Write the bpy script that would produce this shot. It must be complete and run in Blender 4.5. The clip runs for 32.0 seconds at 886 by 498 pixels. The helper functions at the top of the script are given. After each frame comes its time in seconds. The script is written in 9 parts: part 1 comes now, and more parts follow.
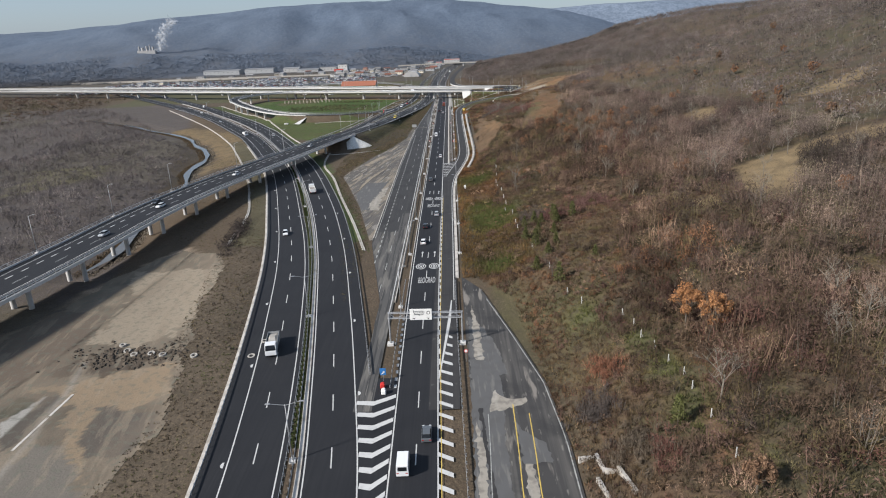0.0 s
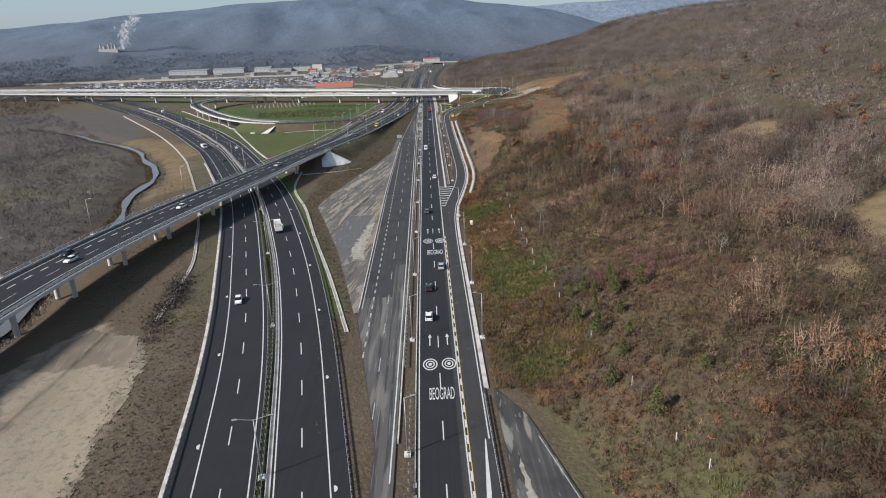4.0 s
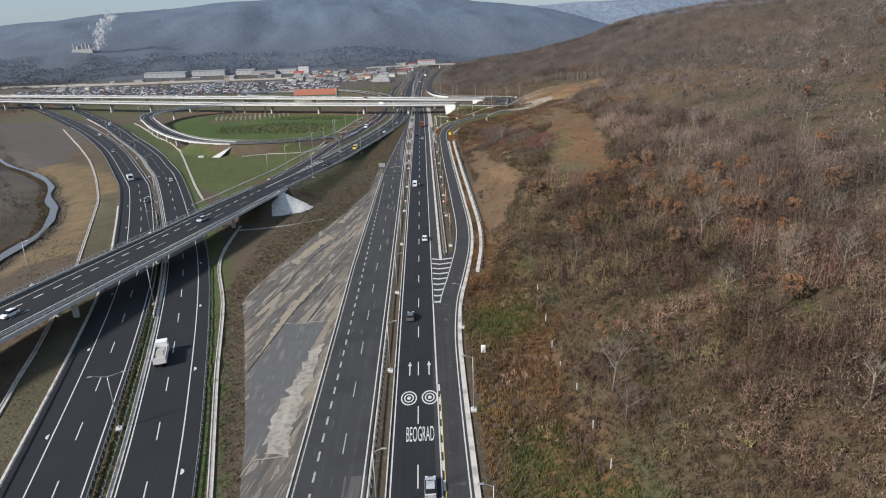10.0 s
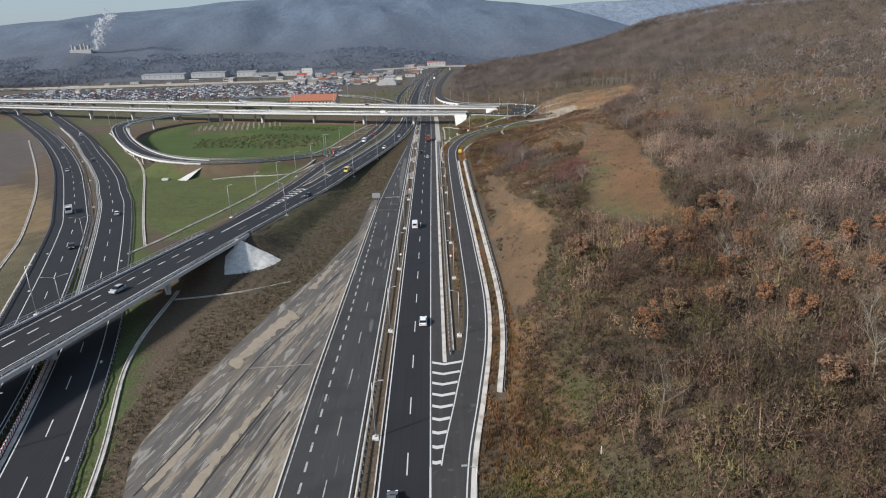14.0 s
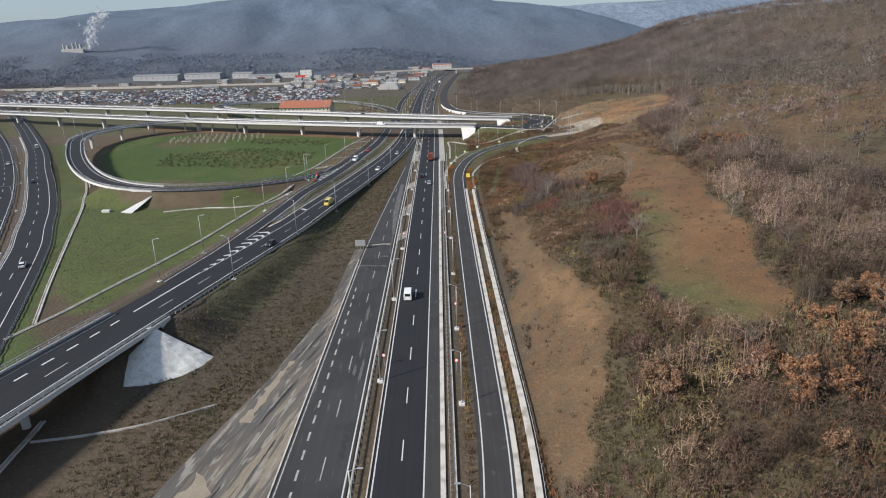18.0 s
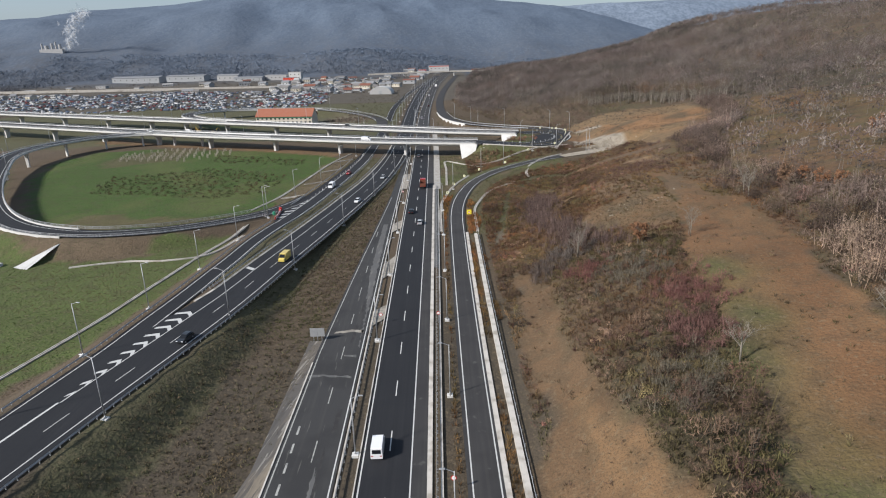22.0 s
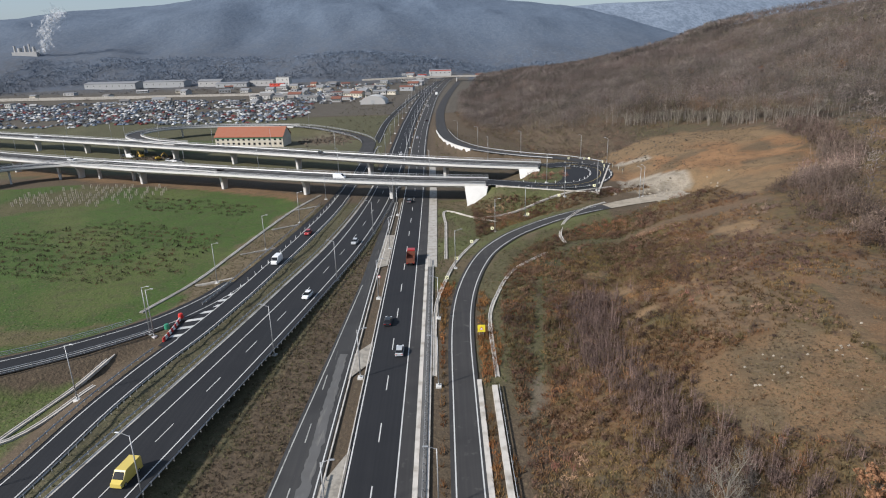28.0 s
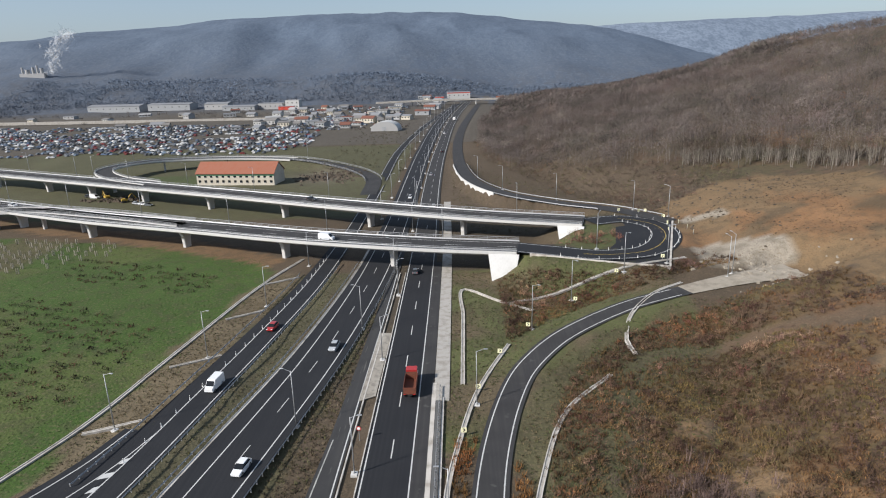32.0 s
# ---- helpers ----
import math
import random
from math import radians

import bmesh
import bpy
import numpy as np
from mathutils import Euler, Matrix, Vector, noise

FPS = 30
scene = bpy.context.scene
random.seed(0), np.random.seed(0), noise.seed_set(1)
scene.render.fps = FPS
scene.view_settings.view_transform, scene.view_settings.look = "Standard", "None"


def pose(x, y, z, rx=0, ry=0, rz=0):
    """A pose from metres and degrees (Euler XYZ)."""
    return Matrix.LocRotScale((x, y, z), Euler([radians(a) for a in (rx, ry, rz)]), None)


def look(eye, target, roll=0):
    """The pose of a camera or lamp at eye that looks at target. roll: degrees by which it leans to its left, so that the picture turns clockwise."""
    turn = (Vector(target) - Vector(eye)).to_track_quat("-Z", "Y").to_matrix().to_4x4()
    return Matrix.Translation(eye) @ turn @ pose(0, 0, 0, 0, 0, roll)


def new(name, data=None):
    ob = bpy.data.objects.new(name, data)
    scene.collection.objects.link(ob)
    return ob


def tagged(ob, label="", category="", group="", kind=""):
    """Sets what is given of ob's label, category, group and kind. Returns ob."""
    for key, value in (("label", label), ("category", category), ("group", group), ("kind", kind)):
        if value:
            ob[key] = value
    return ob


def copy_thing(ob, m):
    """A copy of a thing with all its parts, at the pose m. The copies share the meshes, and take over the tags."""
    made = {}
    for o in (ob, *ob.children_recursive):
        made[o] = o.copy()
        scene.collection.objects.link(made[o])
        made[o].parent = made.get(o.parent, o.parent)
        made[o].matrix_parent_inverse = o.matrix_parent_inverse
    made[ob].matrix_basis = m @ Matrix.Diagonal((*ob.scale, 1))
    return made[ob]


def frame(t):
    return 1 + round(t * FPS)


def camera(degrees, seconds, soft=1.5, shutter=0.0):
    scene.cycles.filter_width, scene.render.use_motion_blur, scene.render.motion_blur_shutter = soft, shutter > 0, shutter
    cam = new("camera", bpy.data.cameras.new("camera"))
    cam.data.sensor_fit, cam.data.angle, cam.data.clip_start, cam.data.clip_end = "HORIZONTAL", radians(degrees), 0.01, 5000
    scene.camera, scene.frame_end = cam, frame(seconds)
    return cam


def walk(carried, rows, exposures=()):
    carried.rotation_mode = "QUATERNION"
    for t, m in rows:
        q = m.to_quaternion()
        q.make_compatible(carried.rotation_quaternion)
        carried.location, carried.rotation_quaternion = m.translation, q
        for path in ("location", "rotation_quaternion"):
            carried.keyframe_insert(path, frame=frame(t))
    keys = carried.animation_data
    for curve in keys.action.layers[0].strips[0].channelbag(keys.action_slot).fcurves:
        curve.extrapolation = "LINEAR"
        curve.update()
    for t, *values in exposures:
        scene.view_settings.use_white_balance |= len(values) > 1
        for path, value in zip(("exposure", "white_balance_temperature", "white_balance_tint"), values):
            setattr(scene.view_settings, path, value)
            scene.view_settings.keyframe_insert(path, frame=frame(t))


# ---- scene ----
cam = camera(69.9, 32.0, 1.1)
METRES, EYE, TILT, LEAN, TURN = 504.0, 64.64, 0.237, 0.0, 1.29
ROWS = [
    (0.0, 0.0, 0.0, 0.0, -0.79, -18.92, 2.31),
    (0.5, -0.0022, 0.015, -0.0001, -1.03, -18.94, 2.3),
    (1.0, -0.0054, 0.0298, -0.0001, -1.33, -18.98, 2.3),
    (1.5, -0.0092, 0.0449, -0.0002, -1.65, -19.03, 2.31),
    (2.0, -0.0118, 0.0599, -0.0002, -1.96, -19.06, 2.3),
    (2.5, -0.0136, 0.0745, -0.0005, -2.24, -19.06, 2.28),
    (3.0, -0.0147, 0.0896, -0.0007, -2.54, -19.09, 2.26),
    (3.5, -0.0151, 0.105, -0.001, -2.76, -19.12, 2.22),
    (5.5, -0.0139, 0.1674, -0.0015, -3.08, -19.11, 2.12),
    (6.0, -0.013, 0.183, -0.0016, -3.09, -19.1, 2.1),
    (6.5, -0.0122, 0.1978, -0.0018, -3.11, -19.09, 2.1),
    (7.0, -0.0112, 0.2132, -0.0019, -3.13, -19.09, 2.1),
    (7.5, -0.0102, 0.2288, -0.0021, -3.15, -19.08, 2.06),
    (8.0, -0.009, 0.2445, -0.0024, -3.18, -19.07, 2.05),
    (8.5, -0.0078, 0.2601, -0.0024, -3.22, -19.09, 2.04),
    (9.0, -0.0066, 0.2756, -0.0025, -3.25, -19.09, 2.02),
    (9.5, -0.0053, 0.2916, -0.0027, -3.29, -19.11, 2.02),
    (10.0, -0.0041, 0.3072, -0.0027, -3.23, -19.11, 2.04),
    (10.5, -0.003, 0.3224, -0.0029, -3.08, -19.1, 2.01),
    (11.0, -0.0018, 0.3379, -0.0029, -2.93, -19.1, 2.02),
    (11.5, -0.0006, 0.3536, -0.003, -2.8, -19.1, 2.03),
    (12.0, 0.0005, 0.3691, -0.0032, -2.69, -19.09, 2.01),
    (12.5, 0.0015, 0.3846, -0.0031, -2.6, -19.09, 2.0),
    (13.0, 0.0025, 0.3998, -0.0032, -2.52, -19.08, 1.99),
    (13.5, 0.0034, 0.4161, -0.0033, -2.39, -19.07, 1.98),
    (14.0, 0.0044, 0.4316, -0.0034, -2.28, -19.05, 1.96),
    (14.5, 0.0052, 0.4464, -0.0035, -2.17, -19.04, 1.92),
    (16.5, 0.0073, 0.508, -0.004, -1.81, -18.97, 1.68),
    (17.0, 0.0081, 0.5244, -0.004, -1.73, -18.98, 1.68),
    (17.5, 0.0089, 0.5397, -0.0042, -1.7, -18.97, 1.65),
    (18.0, 0.0098, 0.5553, -0.0043, -1.73, -18.96, 1.64),
    (18.5, 0.0106, 0.5707, -0.0044, -1.74, -18.97, 1.63),
    (19.0, 0.0113, 0.5862, -0.0045, -1.77, -18.95, 1.62),
    (19.5, 0.012, 0.6019, -0.0044, -1.8, -18.97, 1.6),
    (20.0, 0.0128, 0.6175, -0.0045, -1.83, -18.97, 1.61),
    (20.5, 0.0135, 0.6332, -0.0046, -1.87, -18.96, 1.58),
    (21.0, 0.0143, 0.6491, -0.0047, -1.89, -18.95, 1.58),
    (21.5, 0.0151, 0.6648, -0.0047, -1.91, -18.95, 1.55),
    (22.0, 0.0158, 0.6805, -0.0049, -1.93, -18.94, 1.54),
    (22.5, 0.0165, 0.6957, -0.0049, -1.95, -18.94, 1.51),
    (23.0, 0.0172, 0.7115, -0.005, -1.95, -18.93, 1.51),
    (23.5, 0.0177, 0.7271, -0.0049, -1.96, -18.91, 1.47),
    (24.0, 0.0184, 0.7428, -0.0051, -1.96, -18.87, 1.45),
    (24.5, 0.019, 0.758, -0.005, -1.97, -18.86, 1.44),
    (25.0, 0.0197, 0.7745, -0.005, -1.96, -18.85, 1.43),
    (25.5, 0.0204, 0.7903, -0.005, -1.96, -18.84, 1.43),
    (27.5, 0.0244, 0.8533, -0.0045, -1.76, -18.87, 1.58),
    (28.0, 0.0252, 0.8693, -0.0046, -1.7, -18.85, 1.59),
    (28.5, 0.026, 0.8854, -0.0047, -1.63, -18.83, 1.58),
    (29.0, 0.0268, 0.9019, -0.0047, -1.56, -18.83, 1.6),
    (29.5, 0.0274, 0.9179, -0.0048, -1.49, -18.8, 1.6),
    (30.0, 0.028, 0.9339, -0.0049, -1.41, -18.77, 1.6),
    (30.5, 0.0285, 0.9495, -0.0049, -1.29, -18.76, 1.61),
    (31.0, 0.0289, 0.9655, -0.005, -0.79, -18.72, 1.64),
    (31.5, 0.0292, 0.9814, -0.0049, -0.28, -18.6, 1.66),
    (32.0, 0.0295, 0.9974, -0.0047, -0.06, -17.12, 1.68),
]
walk(cam, [(t, pose(0, 0, EYE, TILT, LEAN, TURN) @ pose(METRES * x, METRES * y, METRES * z, 90 + pitch, roll, yaw)) for t, x, y, z, yaw, pitch, roll in ROWS])

# ---- daylight: hazy winter sun from the left over an open sky ----
SUN_ELEV, SUN_FROM = 33.0, 240.0   # degrees; compass bearing of the sun (y is north)
world = bpy.data.worlds.new("hazy_sky")
scene.world = world
world.use_nodes = True
wn = world.node_tree
sky = wn.nodes.new("ShaderNodeTexSky")
sky.sky_type, sky.sun_disc = "NISHITA", False
sky.sun_elevation, sky.sun_rotation = radians(SUN_ELEV), radians(SUN_FROM)
sky.air_density, sky.dust_density, sky.ozone_density = 0.9, 1.2, 2.8
wn.nodes["Background"].inputs[1].default_value = 0.092
haze = wn.nodes.new("ShaderNodeMix")
haze.data_type = "RGBA"
haze.inputs[0].default_value = 0.6
haze.inputs[7].default_value = (2.1, 2.6, 3.3, 1)
wn.links.new(sky.outputs[0], haze.inputs[6])
wn.links.new(haze.outputs[2], wn.nodes["Background"].inputs[0])
sun_data = bpy.data.lights.new("sun", "SUN")
sun_data.energy, sun_data.angle, sun_data.color = 3.6, radians(4.0), (1.0, 0.95, 0.895)
sun = new("sun", sun_data)
_b = radians(SUN_FROM)
sun.matrix_world = look((0, 0, 300), (-math.sin(_b) * 100, -math.cos(_b) * 100, 300 - 100 * math.tan(radians(SUN_ELEV))))
scene.view_settings.exposure = 0.8

# ---- materials ----
def material(name, colour, rough=0.85, metal=0.0, vary=(), bump=0.0, bump_scale=4.0, island=0.0, attr="", bump_far=0.1):
    """A procedural surface. vary: (scale per metre, strength, colour mixed in, low, high) noises in world metres."""
    m = bpy.data.materials.new(name)
    m.use_nodes = True
    nt = m.node_tree
    b = nt.nodes["Principled BSDF"]
    b.inputs["Roughness"].default_value, b.inputs["Metallic"].default_value = rough, metal
    b.inputs["Specular IOR Level"].default_value = 0.25
    geo = nt.nodes.new("ShaderNodeNewGeometry")
    col = None
    if attr:
        a = nt.nodes.new("ShaderNodeAttribute")
        a.attribute_name = attr
        col = a.outputs["Color"]
    else:
        c = nt.nodes.new("ShaderNodeRGB")
        c.outputs[0].default_value = (*colour, 1)
        col = c.outputs[0]
    for k, (scale, strength, other, low, high) in enumerate(vary):
        n = nt.nodes.new("ShaderNodeTexNoise")
        mp = nt.nodes.new("ShaderNodeMapping")
        if isinstance(scale, tuple) and len(scale) == 4:
            mp.vector_type = "TEXTURE"
            mp.inputs["Rotation"].default_value = (0, 0, scale[3])
            mp.inputs["Scale"].default_value = tuple(1 / q for q in scale[:3])
        else:
            mp.inputs["Scale"].default_value = scale if isinstance(scale, tuple) else (scale,) * 3
        mp.inputs["Location"].default_value = (k * 7.3, k * 3.1, 0)
        nt.links.new(geo.outputs["Position"], mp.inputs["Vector"])
        nt.links.new(mp.outputs[0], n.inputs["Vector"])
        n.inputs["Scale"].default_value, n.inputs["Detail"].default_value = 1.0, 5.0
        r = nt.nodes.new("ShaderNodeMapRange")
        r.inputs[1].default_value, r.inputs[2].default_value, r.inputs[3].default_value, r.inputs[4].default_value = low, high, 0, strength
        nt.links.new(n.outputs[0], r.inputs[0])
        x = nt.nodes.new("ShaderNodeMix")
        x.data_type = "RGBA"
        nt.links.new(r.outputs[0], x.inputs[0])
        nt.links.new(col, x.inputs[6])
        x.inputs[7].default_value = (*other, 1)
        col = x.outputs[2]
    if island:
        oi = nt.nodes.new("ShaderNodeHueSaturation")
        r = nt.nodes.new("ShaderNodeMapRange")
        r.inputs[3].default_value, r.inputs[4].default_value = 1 - island, 1 + island
        nt.links.new(geo.outputs["Random Per Island"], r.inputs[0])
        nt.links.new(r.outputs[0], oi.inputs["Value"])
        nt.links.new(col, oi.inputs["Color"])
        col = oi.outputs[0]
    nt.links.new(col, b.inputs["Base Color"])
    if bump:
        n = nt.nodes.new("ShaderNodeTexNoise")
        n.inputs["Scale"].default_value, n.inputs["Detail"].default_value = bump_scale, 4
        nt.links.new(geo.outputs["Position"], n.inputs["Vector"])
        bp = nt.nodes.new("ShaderNodeBump")
        bp.inputs["Strength"].default_value, bp.inputs["Distance"].default_value = bump, bump_far
        nt.links.new(n.outputs[0], bp.inputs["Height"])
        nt.links.new(bp.outputs[0], b.inputs["Normal"])
    return m


ASPHALT = material("new_asphalt", (0.0175, 0.0185, 0.0215), 0.8, vary=(((2.2, 0.02, 1), 0.45, (0.030, 0.031, 0.034), 0.35, 0.7), (0.12, 0.35, (0.011, 0.012, 0.015), 0.4, 0.7), (6.0, 0.25, (0.034, 0.034, 0.036), 0.5, 0.75)), bump=0.15, bump_scale=30)
ASPHALT_MID = material("worn_asphalt", (0.040, 0.039, 0.040), 0.85, vary=(((1.6, 0.03, 1), 0.5, (0.060, 0.058, 0.055), 0.45, 0.7), (0.15, 0.4, (0.022, 0.022, 0.023), 0.45, 0.7), (0.5, 0.4, (0.15, 0.145, 0.135), 0.62, 0.75)), bump=0.15, bump_scale=30)
ASPHALT_OLD = material("patched_old_asphalt", (0.055, 0.053, 0.052), 0.85, vary=(((0.9, 0.03, 1), 0.7, (0.125, 0.118, 0.108), 0.48, 0.68), (0.09, 0.6, (0.030, 0.030, 0.031), 0.48, 0.6), ((0.45, 0.06, 1), 0.85, (0.23, 0.21, 0.185), 0.60, 0.66), ((1.4, 0.25, 1), 0.7, (0.20, 0.19, 0.17), 0.63, 0.68)), bump=0.2, bump_scale=20)
OLD_LANE = material("dull_old_asphalt", (0.043, 0.043, 0.044), 0.85, vary=(((0.9, 0.03, 1), 0.5, (0.060, 0.058, 0.056), 0.5, 0.68), (0.09, 0.5, (0.026, 0.026, 0.027), 0.48, 0.6), ((1.6, 0.12, 1), 0.6, (0.13, 0.125, 0.115), 0.64, 0.70)), bump=0.2, bump_scale=20)
APRON = material("weathered_concrete_apron", (0.128, 0.112, 0.095), 0.9, vary=(((0.12, 0.012, 1, -0.2), 0.8, (0.250, 0.212, 0.160), 0.50, 0.56), ((0.40, 0.03, 1, -0.2), 0.8, (0.095, 0.090, 0.085), 0.50, 0.518), ((0.9, 0.06, 1, -0.2), 0.8, (0.078, 0.074, 0.070), 0.55, 0.565), ((0.7, 0.10, 1, -0.2), 0.7, (0.28, 0.262, 0.232), 0.59, 0.61), ((2.6, 0.12, 1, -0.2), 0.6, (0.31, 0.29, 0.26), 0.62, 0.64), ((3.5, 0.5, 1, -0.2), 0.45, (0.09, 0.085, 0.08), 0.52, 0.62)), bump=0.3, bump_scale=6)
SAND = material("washed_sand", (0.255, 0.218, 0.168), 0.95, vary=((0.5, 0.6, (0.215, 0.180, 0.135), 0.45, 0.62), (3.0, 0.4, (0.34, 0.29, 0.22), 0.5, 0.66)), bump=0.3, bump_scale=6)
LOT_SOIL = material("bare_earth_lot", (0, 0, 0), 0.95, attr="cover", vary=(((0.10, 0.03, 1, 0.15), 0.4, (0.17, 0.135, 0.10), 0.50, 0.58), ((0.55, 0.10, 1, 0.15), 0.4, (0.25, 0.205, 0.15), 0.54, 0.62), (0.7, 0.5, (0.12, 0.122, 0.095), 0.52, 0.64), (3.0, 0.3, (0.10, 0.085, 0.068), 0.55, 0.68)), bump=0.5, bump_scale=2.5, bump_far=0.15)
PAINT = material("white_road_paint", (0.50, 0.50, 0.49), 0.7, vary=((1.5, 0.45, (0.28, 0.28, 0.28), 0.52, 0.75),))
PAINT_OLD = material("worn_road_paint", (0.36, 0.36, 0.34), 0.7, vary=((1.2, 0.7, (0.14, 0.14, 0.14), 0.45, 0.65),))
PAINT_YELLOW = material("yellow_road_paint", (0.55, 0.40, 0.10), 0.7, vary=((1.2, 0.6, (0.16, 0.14, 0.1), 0.5, 0.7),))
CONCRETE = material("pale_concrete", (0.54, 0.535, 0.52), 0.85, vary=((0.3, 0.35, (0.42, 0.41, 0.39), 0.45, 0.7), ((3.0, 3.0, 0.4), 0.25, (0.30, 0.29, 0.27), 0.5, 0.75)), bump=0.15, bump_scale=5)
CONCRETE_DIRTY = material("dirty_concrete", (0.36, 0.34, 0.31), 0.9, vary=((0.5, 0.6, (0.20, 0.18, 0.15), 0.45, 0.65), (3.0, 0.3, (0.5, 0.48, 0.45), 0.5, 0.7)), bump=0.25, bump_scale=4)
GUTTER = material("pale_gutter_stone", (0.50, 0.47, 0.43), 0.85, vary=((0.35, 0.7, (0.24, 0.21, 0.17), 0.47, 0.64), (4.0, 0.25, (0.4, 0.38, 0.36), 0.5, 0.7)), bump=0.2, bump_scale=6)
STEEL = material("galvanised_steel", (0.42, 0.43, 0.44), 0.55, 0.6, vary=((1.5, 0.3, (0.28, 0.28, 0.29), 0.45, 0.7),))
LAMP_STEEL = material("grey_lamp_steel", (0.36, 0.37, 0.38), 0.5, 0.5, vary=((2.0, 0.2, (0.25, 0.25, 0.26), 0.5, 0.7),))
WHITE = material("white_plastic", (0.75, 0.75, 0.73), 0.5, vary=((2.0, 0.3, (0.5, 0.5, 0.48), 0.5, 0.7),))
STONE = material("pale_cobble", (0.68, 0.67, 0.63), 0.9, vary=((0.8, 0.4, (0.36, 0.35, 0.32), 0.45, 0.65), (6.0, 0.5, (0.25, 0.24, 0.22), 0.5, 0.62)), bump=0.5, bump_scale=3)
GROUND = material("winter_ground", (0, 0, 0), 0.95, attr="cover", vary=((0.25, 0.35, (0.062, 0.050, 0.032), 0.47, 0.62), (1.3, 0.5, (0.165, 0.128, 0.080), 0.54, 0.7), (4.0, 0.5, (0.035, 0.029, 0.020), 0.5, 0.66)), bump=0.9, bump_scale=1.5, bump_far=0.3)
# far range: aerial haze is mixed into these blue-grey wood colours
HAZED_WOOD = material("hazed_distant_wood", (0, 0, 0), 1.0, attr="cover", vary=(((0.03, 0.012, 0.03), 0.35, (0.066, 0.090, 0.130), 0.46, 0.60), ((0.10, 0.05, 0.10), 0.4, (0.062, 0.084, 0.120), 0.47, 0.60), ((0.22, 0.10, 0.22), 0.35, (0.128, 0.156, 0.198), 0.52, 0.66)), bump=0.35, bump_scale=0.11, bump_far=4.0)
GRAVEL = material("pale_gravel", (0.30, 0.265, 0.215), 0.95, vary=((0.4, 0.6, (0.17, 0.145, 0.11), 0.45, 0.65), (4.0, 0.4, (0.38, 0.35, 0.3), 0.5, 0.7)), bump=0.6, bump_scale=4)
PATCH_PALE = material("pale_worn_concrete", (0.30, 0.275, 0.235), 0.9, vary=((0.8, 0.7, (0.17, 0.155, 0.135), 0.45, 0.6), ((0.6, 0.08, 1), 0.5, (0.38, 0.36, 0.32), 0.52, 0.66)), bump=0.3, bump_scale=5)
PATCH_GREY = material("grey_worn_concrete", (0.104, 0.104, 0.104), 0.9, vary=((0.35, 0.5, (0.090, 0.088, 0.086), 0.45, 0.6), ((1.2, 0.15, 1), 0.5, (0.20, 0.19, 0.175), 0.55, 0.68)), bump=0.2, bump_scale=5)
PATCH_DARK = material("dark_tar_patch", (0.034, 0.033, 0.034), 0.85, vary=((0.8, 0.5, (0.06, 0.058, 0.055), 0.45, 0.65),), bump=0.2, bump_scale=12)
SCRUB_GROUND = material("brushwood_slope", (0, 0, 0), 1.0, attr="cover", vary=((0.16, 0.45, (0.070, 0.070, 0.036), 0.52, 0.62), (0.11, 0.45, (0.120, 0.072, 0.046), 0.51, 0.62), (0.55, 0.5, (0.046, 0.036, 0.028), 0.48, 0.62), (1.7, 0.4, (0.120, 0.086, 0.054), 0.53, 0.70), (4.5, 0.35, (0.040, 0.032, 0.026), 0.5, 0.66)), bump=0.8, bump_scale=1.1, bump_far=0.6)


# ---- tools ----
def mesh_of(name, verts, faces, mat, smooth=False):
    me = bpy.data.meshes.new(name)
    verts, faces = np.asarray(verts, dtype=np.float32).reshape(-1, 3), np.asarray(faces, dtype=np.int32)
    k = faces.shape[1]
    me.vertices.add(len(verts))
    me.vertices.foreach_set("co", verts.ravel())
    me.loops.add(faces.size)
    me.loops.foreach_set("vertex_index", faces.ravel())
    me.polygons.add(len(faces))
    me.polygons.foreach_set("loop_start", np.arange(0, faces.size, k, dtype=np.int32))
    me.polygons.foreach_set("loop_total", np.full(len(faces), k, dtype=np.int32))
    me.update(calc_edges=True)
    me.polygons.foreach_set("use_smooth", np.full(len(faces), smooth))
    me.materials.append(mat)
    return me


def piece(name, verts, faces, mat, parent=None, label="", smooth=False):
    ob = new(name, mesh_of(name, verts, faces, mat, smooth))
    if parent is not None:
        ob.parent = parent
    if label:
        ob["label"] = label
    return ob


def part(name, bm, mat, parent, label="", smooth=False):
    me = bpy.data.meshes.new(name)
    bmesh.ops.recalc_face_normals(bm, faces=bm.faces)
    bm.to_mesh(me)
    bm.free()
    if smooth:
        me.polygons.foreach_set("use_smooth", [True] * len(me.polygons))
    me.materials.append(mat)
    ob = new(name, me)
    ob.parent = parent
    if label:
        ob["label"] = label
    return ob


def thing(name, label, category, group="", kind="", at=None):
    ob = new(name)
    if at is not None:
        ob.matrix_world = at
    return tagged(ob, label, category, group, kind)


def box(bm, x0, x1, y0, y1, z0, z1, bevel=0.0):
    r = bmesh.ops.create_cube(bm, size=1.0, matrix=Matrix.Translation(((x0 + x1) / 2, (y0 + y1) / 2, (z0 + z1) / 2)) @ Matrix.Diagonal((x1 - x0, y1 - y0, z1 - z0, 1)))
    if bevel:
        es = list({e for v in r["verts"] for e in v.link_edges})
        bmesh.ops.bevel(bm, geom=es, offset=bevel, segments=1, affect="EDGES")


